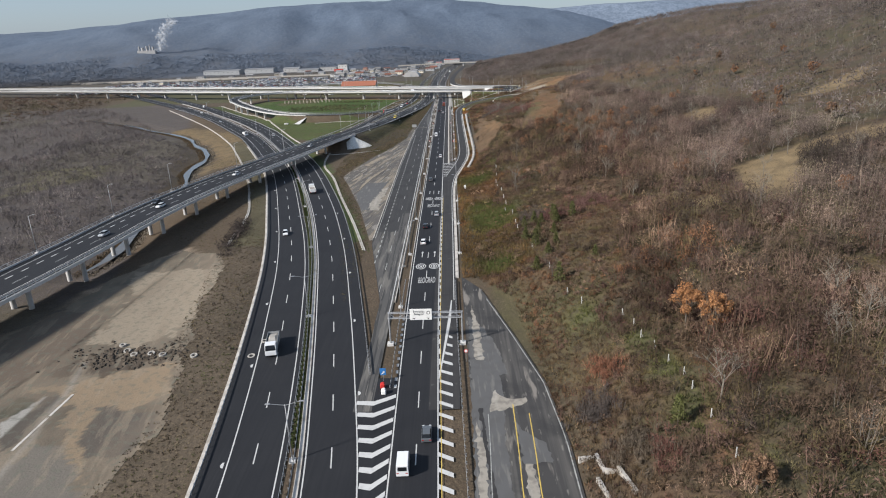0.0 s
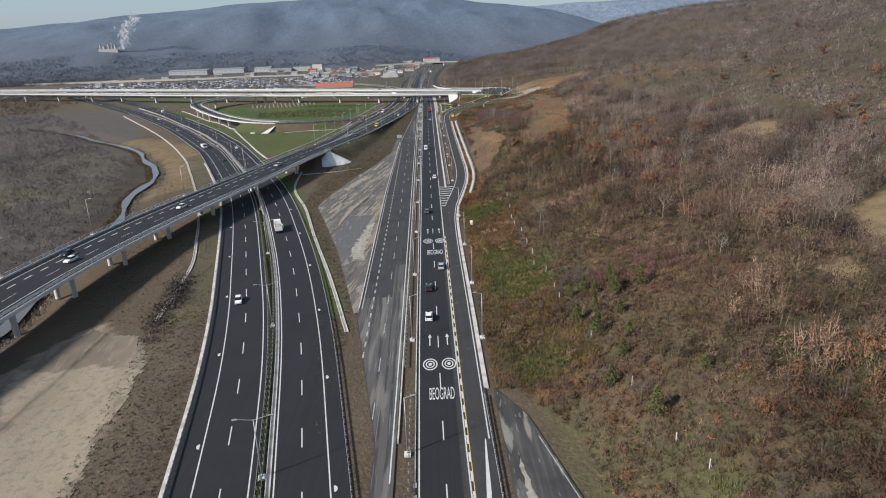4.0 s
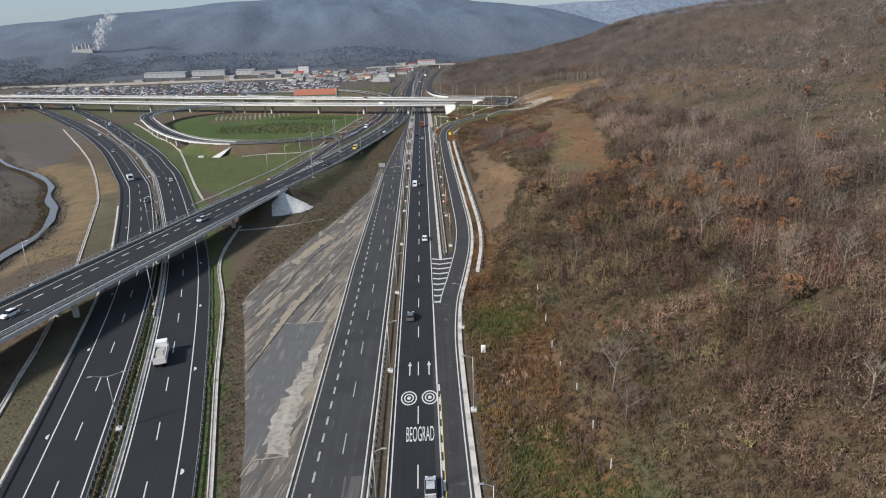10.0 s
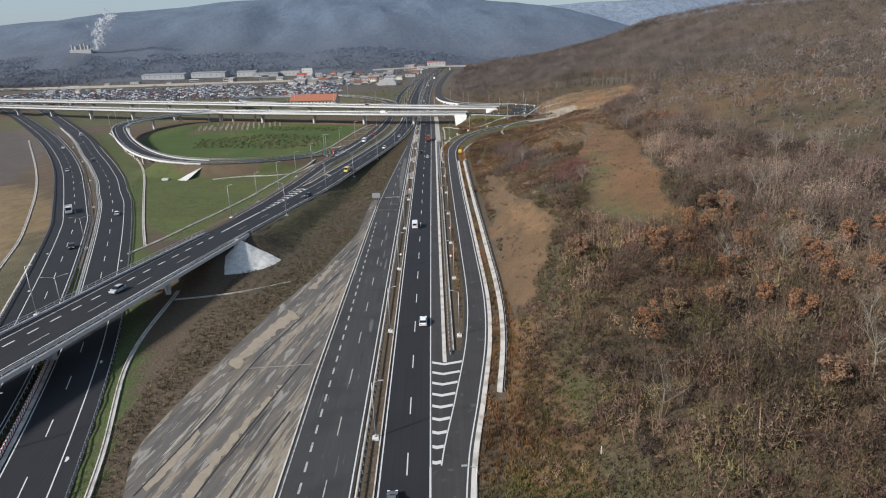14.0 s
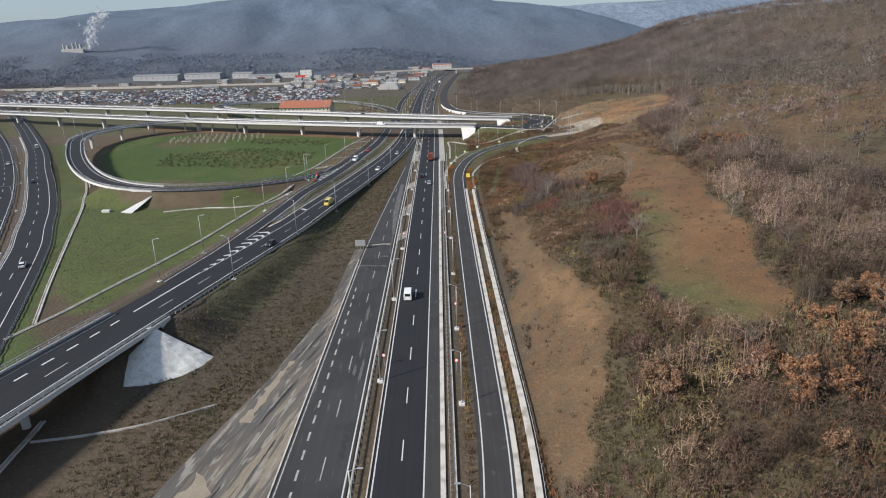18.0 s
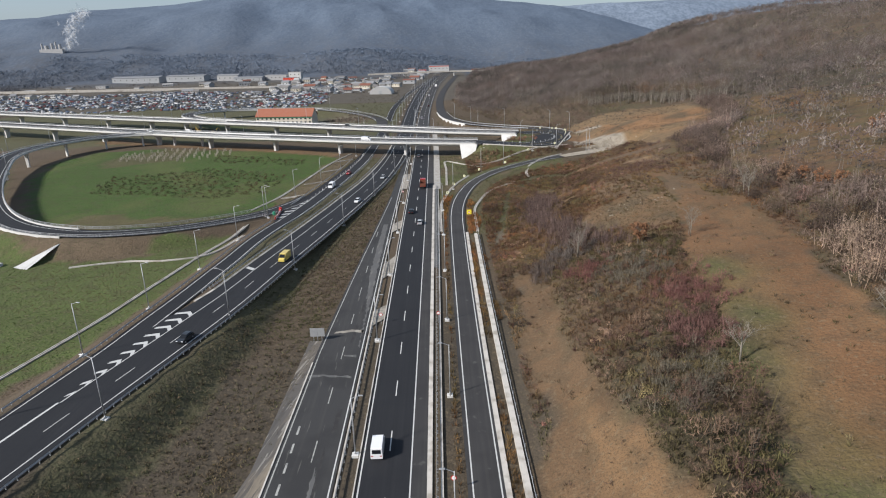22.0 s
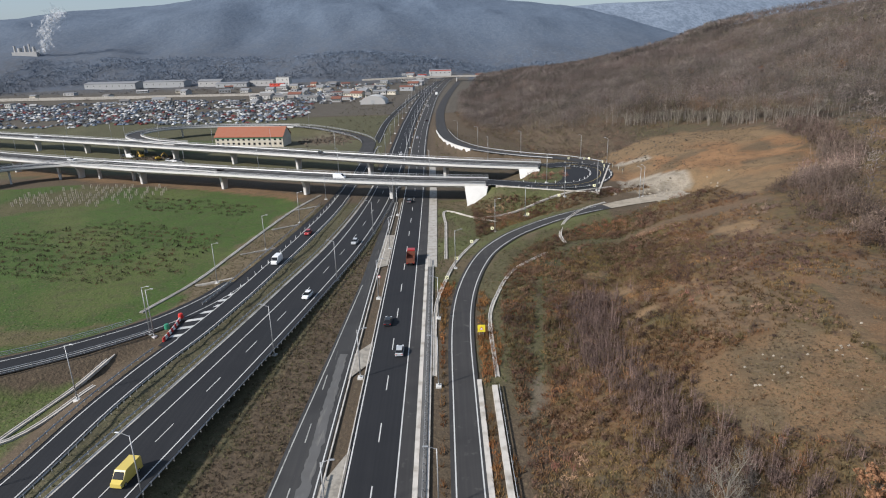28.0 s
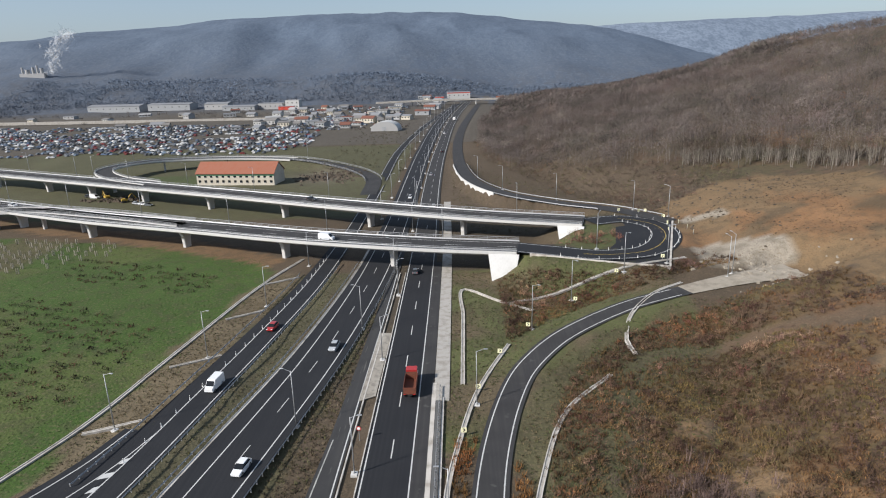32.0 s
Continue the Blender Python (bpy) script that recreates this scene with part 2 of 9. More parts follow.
def rod(bm, a, b, r0, r1=None, n=8):
    a, b = Vector(a), Vector(b)
    d = b - a
    m = Matrix.Translation((a + b) / 2) @ d.to_track_quat("Z", "Y").to_matrix().to_4x4()
    bmesh.ops.create_cone(bm, cap_ends=True, segments=n, radius1=r0, radius2=r0 if r1 is None else r1, depth=d.length, matrix=m)


class Path:
    """A smooth line through a few control points (x, y, z), sampled every few metres."""

    def __init__(self, pts, step=4.0):
        p = np.array(pts, float)
        u = np.concatenate([[0], np.cumsum(np.linalg.norm(np.diff(p[:, :2], axis=0), axis=1))])
        m = np.empty_like(p)
        m[1:-1] = (p[2:] - p[:-2]) / (u[2:] - u[:-2])[:, None]
        m[0], m[-1] = (p[1] - p[0]) / (u[1] - u[0]), (p[-1] - p[-2]) / (u[-1] - u[-2])
        t = np.linspace(0, u[-1], int(u[-1] / step) + 2)
        i = np.clip(np.searchsorted(u, t, side="right") - 1, 0, len(u) - 2)
        h = (u[i + 1] - u[i])[:, None]
        f = ((t - u[i])[:, None]) / h
        self.P = ((2 * f**3 - 3 * f**2 + 1) * p[i] + (f**3 - 2 * f**2 + f) * h * m[i] + (3 * f**2 - 2 * f**3) * p[i + 1] + (f**3 - f**2) * h * m[i + 1])
        d = np.gradient(self.P[:, :2], axis=0)
        d /= np.linalg.norm(d, axis=1)[:, None]
        self.T, self.N = d, np.stack([-d[:, 1], d[:, 0]], 1)   # N points to the left
        self.s = np.concatenate([[0], np.cumsum(np.linalg.norm(np.diff(self.P[:, :2], axis=0), axis=1))])
        self.length = self.s[-1]

    def at(self, s, off=0.0, dz=0.0):
        s = np.asarray(s, float)
        p = np.stack([np.interp(s, self.s, self.P[:, k]) for k in range(3)], -1)
        n = np.stack([np.interp(s, self.s, self.N[:, k]) for k in range(2)], -1)
        n /= np.linalg.norm(n, axis=-1, keepdims=True)
        off = np.asarray(off, float)
        p[..., 0] += n[..., 0] * off
        p[..., 1] += n[..., 1] * off
        p[..., 2] += dz
        return p

    def heading(self, s):
        return math.atan2(np.interp(s, self.s, self.T[:, 1]), np.interp(s, self.s, self.T[:, 0]))

    def s_at_y(self, y):
        return float(np.interp(y, self.P[:, 1], self.s)) if self.P[-1, 1] > self.P[0, 1] else float(np.interp(-y, -self.P[:, 1], self.s))

    def samples(self, s0=None, s1=None):
        s0, s1 = 0 if s0 is None else max(0, s0), self.length if s1 is None else min(self.length, s1)
        inside = self.s[(self.s > s0 + 0.3) & (self.s < s1 - 0.3)]
        return np.concatenate([[s0], inside, [s1]])


def val(o, s):
    return o(s) if callable(o) else np.full(len(s), float(o))


def sweep(path, profile, s0=None, s1=None, closed=False):
    """Vertices and quads of a profile [(offset to the left, height)] along a path; offsets may be functions of the length."""
    s = path.samples(s0, s1)
    rows = [path.at(s, val(o, s), val(z, s)) for o, z in profile]
    k, n = len(rows), len(s)
    v = np.stack(rows, 1).reshape(-1, 3)
    i = np.arange(n - 1)[:, None] * k
    j = np.arange(k if closed else k - 1)[None, :]
    a, b = i + j, i + (j + 1) % k
    f = np.stack([a, a + k, b + k, b], -1).reshape(-1, 4)
    if closed and k == 4:
        f = np.concatenate([f, [[0, 1, 2, 3]], [[(n - 1) * k + q for q in (3, 2, 1, 0)]]])
    return v, f


def ribbon(name, path, o0, o1, mat, parent=None, dz=0.0, s0=None, s1=None, label=""):
    return piece(name, *sweep(path, [(o1, dz), (o0, dz)], s0, s1), mat, parent, label)


def joined(chunks):
    vs, fs, n = [], [], 0
    for v, f in chunks:
        vs.append(v)
        fs.append(f + n)
        n += len(v)
    return np.concatenate(vs), np.concatenate(fs)


def dashes(path, off, width, dash, gap, s0, s1, dz):
    out = []
    s = s0
    while s + dash <= s1:
        out.append(sweep(path, [(off + width / 2 if not callable(off) else (lambda q: off(q) + width / 2), dz), (off - width / 2 if not callable(off) else (lambda q: off(q) - width / 2), dz)], s, s + dash))
        s += dash + gap
    return joined(out)


BOXF = np.array([[0, 3, 2, 1], [4, 5, 6, 7], [0, 1, 5, 4], [1, 2, 6, 5], [2, 3, 7, 6], [3, 0, 4, 7]])


def boxes(centres, half, headings):
    """Many boxes at once: centres of their bottoms, half sizes (x, y) and height, turned by headings."""
    c = np.asarray(centres, float)
    n = len(c)
    hx, hy, h = half
    loc = np.array([[-hx, -hy, 0], [hx, -hy, 0], [hx, hy, 0], [-hx, hy, 0], [-hx, -hy, h], [hx, -hy, h], [hx, hy, h], [-hx, hy, h]])
    a = np.broadcast_to(np.asarray(headings, float), (n,))
    ca, sa = np.cos(a)[:, None], np.sin(a)[:, None]
    v = np.stack([loc[:, 0] * ca - loc[:, 1] * sa, loc[:, 0] * sa + loc[:, 1] * ca, np.broadcast_to(loc[:, 2], (n, 8))], -1) + c[:, None, :]
    f = BOXF[None] + (np.arange(n) * 8)[:, None, None]
    return v.reshape(-1, 3), f.reshape(-1, 4)


def smoothstep(a, b, x):
    t = np.clip((np.asarray(x, float) - a) / (b - a), 0, 1)
    return t * t * (3 - 2 * t)


def vnoise(x, y, scale, seed=0):
    """Smooth value noise in -1..1 on arrays."""
    rs = np.random.RandomState(seed)
    g = rs.uniform(-1, 1, (256, 256))
    u, v = np.asarray(x) / scale, np.asarray(y) / scale
    i, j = np.floor(u).astype(int), np.floor(v).astype(int)
    fu, fv = u - i, v - j
    fu, fv = fu * fu * (3 - 2 * fu), fv * fv * (3 - 2 * fv)
    i0, i1, j0, j1 = i % 256, (i + 1) % 256, j % 256, (j + 1) % 256
    return (g[i0, j0] * (1 - fu) + g[i1, j0] * fu) * (1 - fv) + (g[i0, j1] * (1 - fu) + g[i1, j1] * fu) * fv


def fbm(x, y, scale, seed=0):
    return 0.55 * vnoise(x, y, scale, seed) + 0.28 * vnoise(x, y, scale / 2.1, seed + 1) + 0.17 * vnoise(x, y, scale / 4.3, seed + 2)


def inside(x, y, poly):
    r = np.zeros(np.shape(x), bool)
    n = len(poly)
    for k in range(n):
        (x0, y0), (x1, y1) = poly[k], poly[(k + 1) % n]
        if y0 != y1:
            r ^= ((y0 > y) != (y1 > y)) & (x < (x1 - x0) * (y - y0) / (y1 - y0) + x0)
    return r

# ---- plan: the lines of the roads ----
ROAD_A = Path([(-6.6, -120, 0), (-7.4, 60, 0), (-8.1, 105, 0), (-8.6, 140, 0), (-8.9, 200, 0), (-9.1, 420, 0), (-9.3, 700, 0), (-11, 830, 0), (-10, 950, 0), (-2, 1195, 0), (19, 1460, 0), (60, 1800, 0), (120, 2200, 0)])
ROAD_C = Path([(-17.2, -120, 0), (-17.2, 150, 0), (-17.3, 300, 0), (-17.5, 420, 0), (-17.6, 520, 0), (-17.4, 600, 0), (-16.8, 660, 0), (-16.5, 720, 0)])
ROAD_DL = Path([(-24, -120, 0), (-25, 0, 0), (-33.2, 78, 0), (-38, 112, 0), (-44, 147, 0), (-51, 183, 0), (-61, 224, 0), (-88.7, 322, 0), (-112, 383, 0), (-141, 451, 0), (-152, 472, 0), (-171.5, 508, 0), (-200, 559, 0), (-231.5, 610, 0), (-271.5, 670, 0), (-319, 737, 0), (-400, 845, 0), (-494, 965, 0), (-650, 1150, 0)])
ROAD_DR = Path([(-12, -120, 0), (-13, 0, 0), (-20.4, 77.5, 0), (-24.8, 107, 0), (-31.5, 146, 0), (-41.5, 198, 0), (-56, 257, 0), (-81, 339, 0), (-109.5, 410, 0), (-139.5, 478.5, 0), (-153, 504, 0), (-167.5, 532, 0), (-194, 577, 0), (-219, 617, 0), (-257.5, 680, 0), (-304, 749, 0), (-366, 838, 0), (-466, 975, 0), (-612, 1165, 0)])
# right rim of the flyover and of its carriageway down the embankment
ROAD_E = Path([(-132, 20, 7), (-118, 100, 7), (-112, 142, 7), (-107.5, 187, 7), (-104.9, 222, 7), (-98.4, 262, 7), (-88.3, 303, 7), (-79.2, 337, 7), (-71.0, 371.5, 6.9), (-64.4, 400, 6.5), (-57.9, 433, 5.2), (-47.6, 480, 3.7), (-42.0, 515, 2.65), (-36.4, 549, 1.6), (-29.6, 590, 0.8), (-23, 635, 0.3), (-18.6, 690, 0.1), (-17, 760, 0), (-17, 850, 0), (-16.5, 950, 0), (-11, 1150, 0), (8, 1420, 0), (48, 1780, 0)])
ROAD_EL = Path([(-71.5, 432, 5.25), (-69.3, 446, 4.8), (-67.2, 460, 4.35), (-65.9, 474, 3.9), (-64.1, 490, 3.45), (-62.6, 507, 3.0), (-61.4, 520, 2.7), (-60.0, 538, 2.3), (-57.4, 555, 1.9), (-54.5, 568, 1.6), (-52.4, 580, 1.4), (-50.2, 595, 1.1), (-47.9, 614, 0.85), (-44.8, 640, 0.5), (-40.8, 680, 0.15), (-39, 730, 0), (-38.8, 830, 0), (-39.6, 960, 0), (-30, 1120, 0), (-8, 1340, 0)])
LOOP_F = Path([(-98, 728, 8), (-140, 746, 8), (-182, 758, 8), (-214, 747, 8), (-231, 718, 8), (-230, 685, 8), (-212, 646, 7.6), (-186, 601, 7), (-161, 567, 6.3), (-140, 549.5, 5.6), (-117, 543, 4.8), (-96, 547.5, 3.9), (-84, 555, 3.2), (-74, 564, 2.5), (-65, 575, 1.8), (-57.8, 590, 1.25), (-54.6, 602, 1.0)], 3.0)
ROAD_H = Path([(-3.2, 60, 0), (-3.2, 200, 0), (-3.1, 275, 0), (-1.6, 300, 0), (1.4, 320, 0), (4.4, 342, 0), (5.9, 365, 0), (6.0, 400, 0), (5.7, 470, 0), (5.8, 540, 0), (6.4, 575, 0), (9.0, 598, 0), (14.8, 620, 0.5), (21.5, 632, 1.2), (29.5, 641, 1.9), (45, 652.5, 3), (59, 659, 3.8), (78, 666, 4.8), (95, 670, 5.6)], 3.0)
DECK_N = Path([(-900, 1100, 8.5), (-600, 965, 8.5), (-420, 875, 8.2), (-300, 817, 8), (-203, 770, 8), (-140, 741, 8), (-92, 723, 8), (-50, 707, 8), (-10, 696, 7.8), (21, 691, 7.4)])
DECK_F = Path([(-900, 1150, 8.5), (-600, 1012, 8.5), (-420, 932, 8.2), (-259, 857, 8), (-150, 805, 8), (-95, 779, 8), (-33, 749, 8), (10, 732, 7.7), (47, 722, 7.2)])
LOOP_2 = Path([(-150, 812, 8), (-180, 832, 8), (-200, 862, 7.8), (-190, 893, 7.2), (-150, 908, 6), (-100, 904, 4.5), (-62, 876, 2.5), (-45, 850, 0.8), (-42, 810, 0.1)], 3.0)
RAMP_J = Path([(78, 722, 6.4), (62, 742, 6.3), (45, 756, 5.8), (24, 783, 4.6), (11, 822, 2.9), (5, 870, 1.4), (2.5, 930, 0.3), (3, 1020, 0), (10, 1150, 0), (31, 1400, 0)], 3.0)

# ---- the lie of the land ----
def hill(x, y):
    """Height of the natural land: flat valley to the left, a wooded spur to the right."""
    foot = np.interp(y, [-200, 60, 150, 300, 380, 480, 540, 575, 603, 640, 760, 850, 1000, 1400, 1800], [20, 18, 9, 8, 12, 15, 24, 36, 50, 62, 70, 45, 38, 80, 300])
    d = np.maximum(0, x - foot)
    z = np.interp(d, [0, 8, 15, 28, 42, 70, 95, 112, 140, 190, 230, 300, 360, 400, 520, 800], [0, 2.5, 5.6, 9.4, 12.2, 17.0, 22.0, 25.5, 31, 42.5, 58, 74, 82, 85, 90, 75])
    k = np.interp(y, [-300, 1130, 1200, 1280, 1380, 1480, 1650], [1, 1, 0.86, 0.66, 0.5, 0.36, 0.05])
    z = z * k
    # knolls between the slip road and the woods
    z = z + 3.0 * np.exp(-(((x - 66) / 18) ** 2 + ((y - 565) / 30) ** 2)) + 3.4 * np.exp(-(((x - 33) / 11) ** 2 + ((y - 405) / 45) ** 2))
    z = z + 2.4 * np.exp(-(((x - 27) / 8) ** 2 + ((y - 425) / 30) ** 2)) + 3.0 * np.exp(-(((x - 108) / 40) ** 2 + ((y - 300) / 70) ** 2)) - 2.0 * np.exp(-(((x - 82) / 22) ** 2 + ((y - 480) / 40) ** 2))
    z = np.maximum(z, 5.4 * smoothstep(52, 72, x) * smoothstep(632, 664, y) * smoothstep(800, 750, y))
    left = -1.6 * smoothstep(-34, -60, x + 0.28 * (y - 80))
    z = z + np.where(d > 0, smoothstep(4, 60, d) * (2.2 * fbm(x, y, 45, 3) + 4.5 * fbm(x, y, 160, 5)), 0) + left * (x < -30)
    z = z + 0.35 * fbm(x, y, 22, 9) * smoothstep(-40, -70, x)
    # far range behind the plain
    ridge = np.interp(x, [-3000, -1400, -900, -500, -100, 120, 330, 560, 760], [118, 132, 164, 184, 186, 172, 140, 74, 10])
    rise = smoothstep(1560, 2450, y + 0.12 * np.abs(x + 100) + 190 * fbm(x, y, 420, 17))
    far = rise * (ridge + 8 * fbm(x, y, 700, 21)) * (1 - 0.22 * np.abs(fbm(x + 0.3 * y, 0.35 * y, 210, 25)) * (1 - rise * rise)) + 5 * rise * fbm(x, y, 90, 26)
    behind = smoothstep(2750, 3450, y + 120 * fbm(x, y, 500, 28)) * (np.interp(x, [-3000, 0, 700, 1500, 3000], [120, 150, 178, 196, 196]) + 14 * fbm(x, y, 380, 29))
    far = np.maximum(far, behind)
    near_rise = 34 * smoothstep(1430, 1640, y + 60 * fbm(x, y, 260, 27)) * smoothstep(120, -160, x) * (0.75 + 0.5 * fbm(x, y, 300, 27)) * (1 - rise)
    return z + far + near_rise


def land(x, y):
    """Natural land cut and filled along the roads."""
    z = hill(x, y)
    x, y = np.asarray(x, float), np.asarray(y, float)
    for path, a, b, lo, hi, slope in GRADED:
        first = {-1: path.length * (0.745 if path is LOOP_F else 0.0), -2: path.length * 0.62, -3: 14.0, None: 0}.get(lo, None)
        first = path.s_at_y(lo) if first is None else first
        p = path.at(np.arange(first, path.s_at_y(hi) if hi is not None else path.length, 4.0))
        pad = 80
        sel = (x > p[:, 0].min() - pad) & (x < p[:, 0].max() + pad) & (y > p[:, 1].min() - pad) & (y < p[:, 1].max() + pad)
        if not sel.any():
            continue
        xs, ys, zs = x[sel], y[sel], z[sel]
        best, bz, side = np.full(xs.shape, 1e9), np.zeros(xs.shape), np.zeros(xs.shape)
        s = np.arange(first, path.s_at_y(hi) if hi is not None else path.length, 4.0)
        q = path.at(s)
        nn = np.stack([np.interp(s, path.s, path.N[:, k]) for k in range(2)], -1)
        for k in range(len(q)):
            dx, dy = xs - q[k, 0], ys - q[k, 1]
            d2 = dx * dx + dy * dy
            m = d2 < best
            best[m], bz[m] = d2[m], q[k, 2]
            side[m] = (dx * nn[k, 0] + dy * nn[k, 1])[m]
        dist = np.maximum(np.sqrt(best), 1e-6)
        out = np.where(side > 0, dist - b, dist + a)      # beyond the left or the right rim
        out = np.maximum(0, out - 1.0)
        target = bz - 0.25
        ramp = np.where(side > 0, slope[1], slope[0]) * out if isinstance(slope, tuple) else slope * out
        zs = np.where(zs > target + ramp, target + ramp, np.where(zs < target - ramp, target - ramp, zs))
        z[sel] = zs
    return z


PLATFORM = Path([(19, 691.5, 7.4), (32, 687.5, 7.0), (45, 684, 6.6), (60, 688, 6.3), (70, 703, 6.2), (71, 718, 6.2), (62, 727, 6.3), (49, 722, 6.9)], 3.0)

# path, right rim, left rim, from y, to y, slope of the banks
CORNER = Path([(56, 681, 6.3), (66, 690, 6.3), (74, 722, 6.3)], 3.0)
ISLE = Path([(47, 699, 6.3), (51, 713, 6.3)], 3.0)
APRON_MID = Path([(-31, 215, 0), (-34, 260, 0), (-41, 300, 0), (-40, 330, 0), (-34, 370, 0), (-31, 420, 0)])
OLD_MID = Path([(6, -60, 0), (6.5, 60, 0), (6.5, 100, 0), (5, 128, 0), (1, 150, 0)])
GRADED = [
    (APRON_MID, -13, 13, None, None, 0.5), (OLD_MID, -11, 9, None, None, 0.5),
    (ROAD_DL, -6, 9, None, None, 0.5), (ROAD_DR, -7, 5, None, None, 0.5),
    (ROAD_E, -1.5, 17, 409, 480, 0.62), (ROAD_E, -1.5, 13, 470, 1400, 0.55), (ROAD_EL, -4, 5, 440, None, 0.55),
    (ROAD_C, -2, 22, None, 640, 0.5), (ROAD_H, -7, 6, None, None, 0.75), (ROAD_A, -9, 9, None, 1480, 0.6), (LOOP_F, -5, 5, -1, None, 0.6),
    (PLATFORM, -8, 8, -3, None, 0.6), (CORNER, -8, 8, None, None, 0.6), (ISLE, -6, 6, None, None, 0.6), (RAMP_J, -4.5, 4.5, -1, None, (0.6, 4.0)), (LOOP_2, -5, 5, -2, None, 0.6),
]

# ---- ground: one sheet to the horizon ----
def spread(*stops):
    out = [np.arange(a, b, st) for a, b, st in stops]
    return np.concatenate(out)


GREEN_FIELD = [(-64, 592), (-58, 630), (-55, 690), (-62, 706), (-105, 722), (-176, 742), (-212, 735), (-220, 705), (-205, 660), (-182, 615), (-158, 580), (-132, 562), (-100, 556), (-78, 568)]
GREEN_TRI = [(-92, 425), (-76, 475), (-71, 525), (-73, 548), (-100, 540), (-130, 540), (-158, 556), (-150, 520), (-125, 465)]
GREEN_NECK = [(-36, 200), (-31, 205), (-52, 280), (-66, 335), (-92, 405), (-101, 420), (-113.6, 448), (-131, 489), (-155, 545), (-176, 586), (-200, 624), (-226, 670), (-258, 722), (-268, 716), (-240, 672), (-206, 612), (-160, 535), (-115, 432), (-72, 320), (-50, 250)]
TAN_PATCH = [(-125, 110), (-108, 150), (-105, 181), (-94, 207), (-77, 197), (-74, 172), (-70, 148), (-65, 127), (-59, 113), (-58, 98), (-59, 84), (-66, 60), (-140, 50)]
SOIL_FIELD = [(73, 556), (80, 548), (80, 530), (84, 521), (87, 508), (85, 494), (79, 463), (74, 436), (70, 422), (68, 406), (64, 392), (56, 384), (50, 388), (42, 394), (43, 406), (46, 424), (51, 446), (57, 470), (60, 490), (66, 512), (70, 535)]
OCHRE_CUT = [(19, 508), (24, 499), (25, 468), (26, 442), (28, 418), (30, 404), (30, 394), (28, 384), (25, 375), (21, 366), (17, 352), (14, 356), (14, 372), (15, 400), (16, 424), (17, 450)]
CLEARING = [(70, 690), (77, 742), (107, 759), (131, 756), (151, 741), (149, 715), (146, 690), (134, 656), (116, 641), (99, 634), (97, 655), (98, 672), (81, 682)]
KNOLL = [(52, 545), (62, 590), (90, 625), (100, 610), (95, 560), (84, 530), (66, 528)]
RIGHT_GRASS = [(10, 130), (22, 100), (34, 130), (34, 190), (26, 240), (14, 280), (9, 280)]
MEADOWS = [[(83, 184), (94, 210), (113, 217), (137, 223), (150, 222), (139, 203), (118, 208), (107, 194), (99, 184), (91, 170), (83, 166)], [(160, 298), (184, 314), (204, 322), (190, 303), (171, 290), (160, 288)], [(104, 300), (115, 308), (126, 303), (112, 277), (104, 284)], [(67, 184), (75, 183), (74, 174), (67, 168)]]
TAN_KNOLL = [(43, 526), (48, 535), (56, 538), (64, 538), (68, 526), (68, 514), (60, 508), (52, 512), (44, 516)]
TRACK = [(32, 600), (28, 587), (26, 576), (25, 568), (24, 558), (22, 546), (19, 534), (17, 536), (20, 548), (22, 558), (23, 568), (24, 576), (26, 587), (30, 600)]
TRAIL = [(104, 631), (85, 633), (69, 637), (51, 635), (36, 625), (38, 620), (52, 630), (69, 631), (85, 626), (102, 624)]
TAWNY = [(26, 222), (48, 232), (58, 226), (50, 200), (62, 196), (66, 182), (46, 176), (34, 186), (26, 200)]
SOIL_SPOTS = [(46, 584, 4), (46, 602, 4), (82, 605, 7), (47, 564, 3), (55, 569, 3), (36, 612, 3)]
APRON_AREA = [(-30, 205), (-39, 249), (-44.5, 269), (-50, 290), (-55, 308), (-51.5, 331), (-44.7, 363), (-37, 390), (-31, 425), (-30, 470), (-29.4, 380), (-28.6, 205)]
RIVER_BANK = [(-138, 340), (-146, 390), (-170, 440), (-205, 490), (-240, 520), (-215, 540), (-170, 490), (-130, 420), (-112, 365)]

gx = spread((-3200, -1300, 40), (-1300, -420, 16), (-420, -140, 6), (-140, 120, 2.5), (120, 260, 5), (260, 900, 11), (900, 3300, 45))
gy = spread((-500, 0, 40), (0, 60, 8), (60, 760, 2.8), (760, 1100, 6), (1100, 1500, 14), (1500, 2500, 20), (2500, 4200, 60))
X, Y = np.meshgrid(gx, gy)
Z = land(X.copy(), Y.copy())


def river_line(y):
    return 2.2 * np.sin(np.asarray(y) / 15.0) + np.interp(y, [200, 300, 345, 385, 430, 475, 515, 565, 640], [-120, -135, -146, -154, -169, -196, -228, -277, -360])


river_d = np.abs(X - river_line(Y)) * 0.75
Z -= 2.6 * np.exp(-(river_d / 8.0) ** 2) * (Y > 180) * (Y < 640)

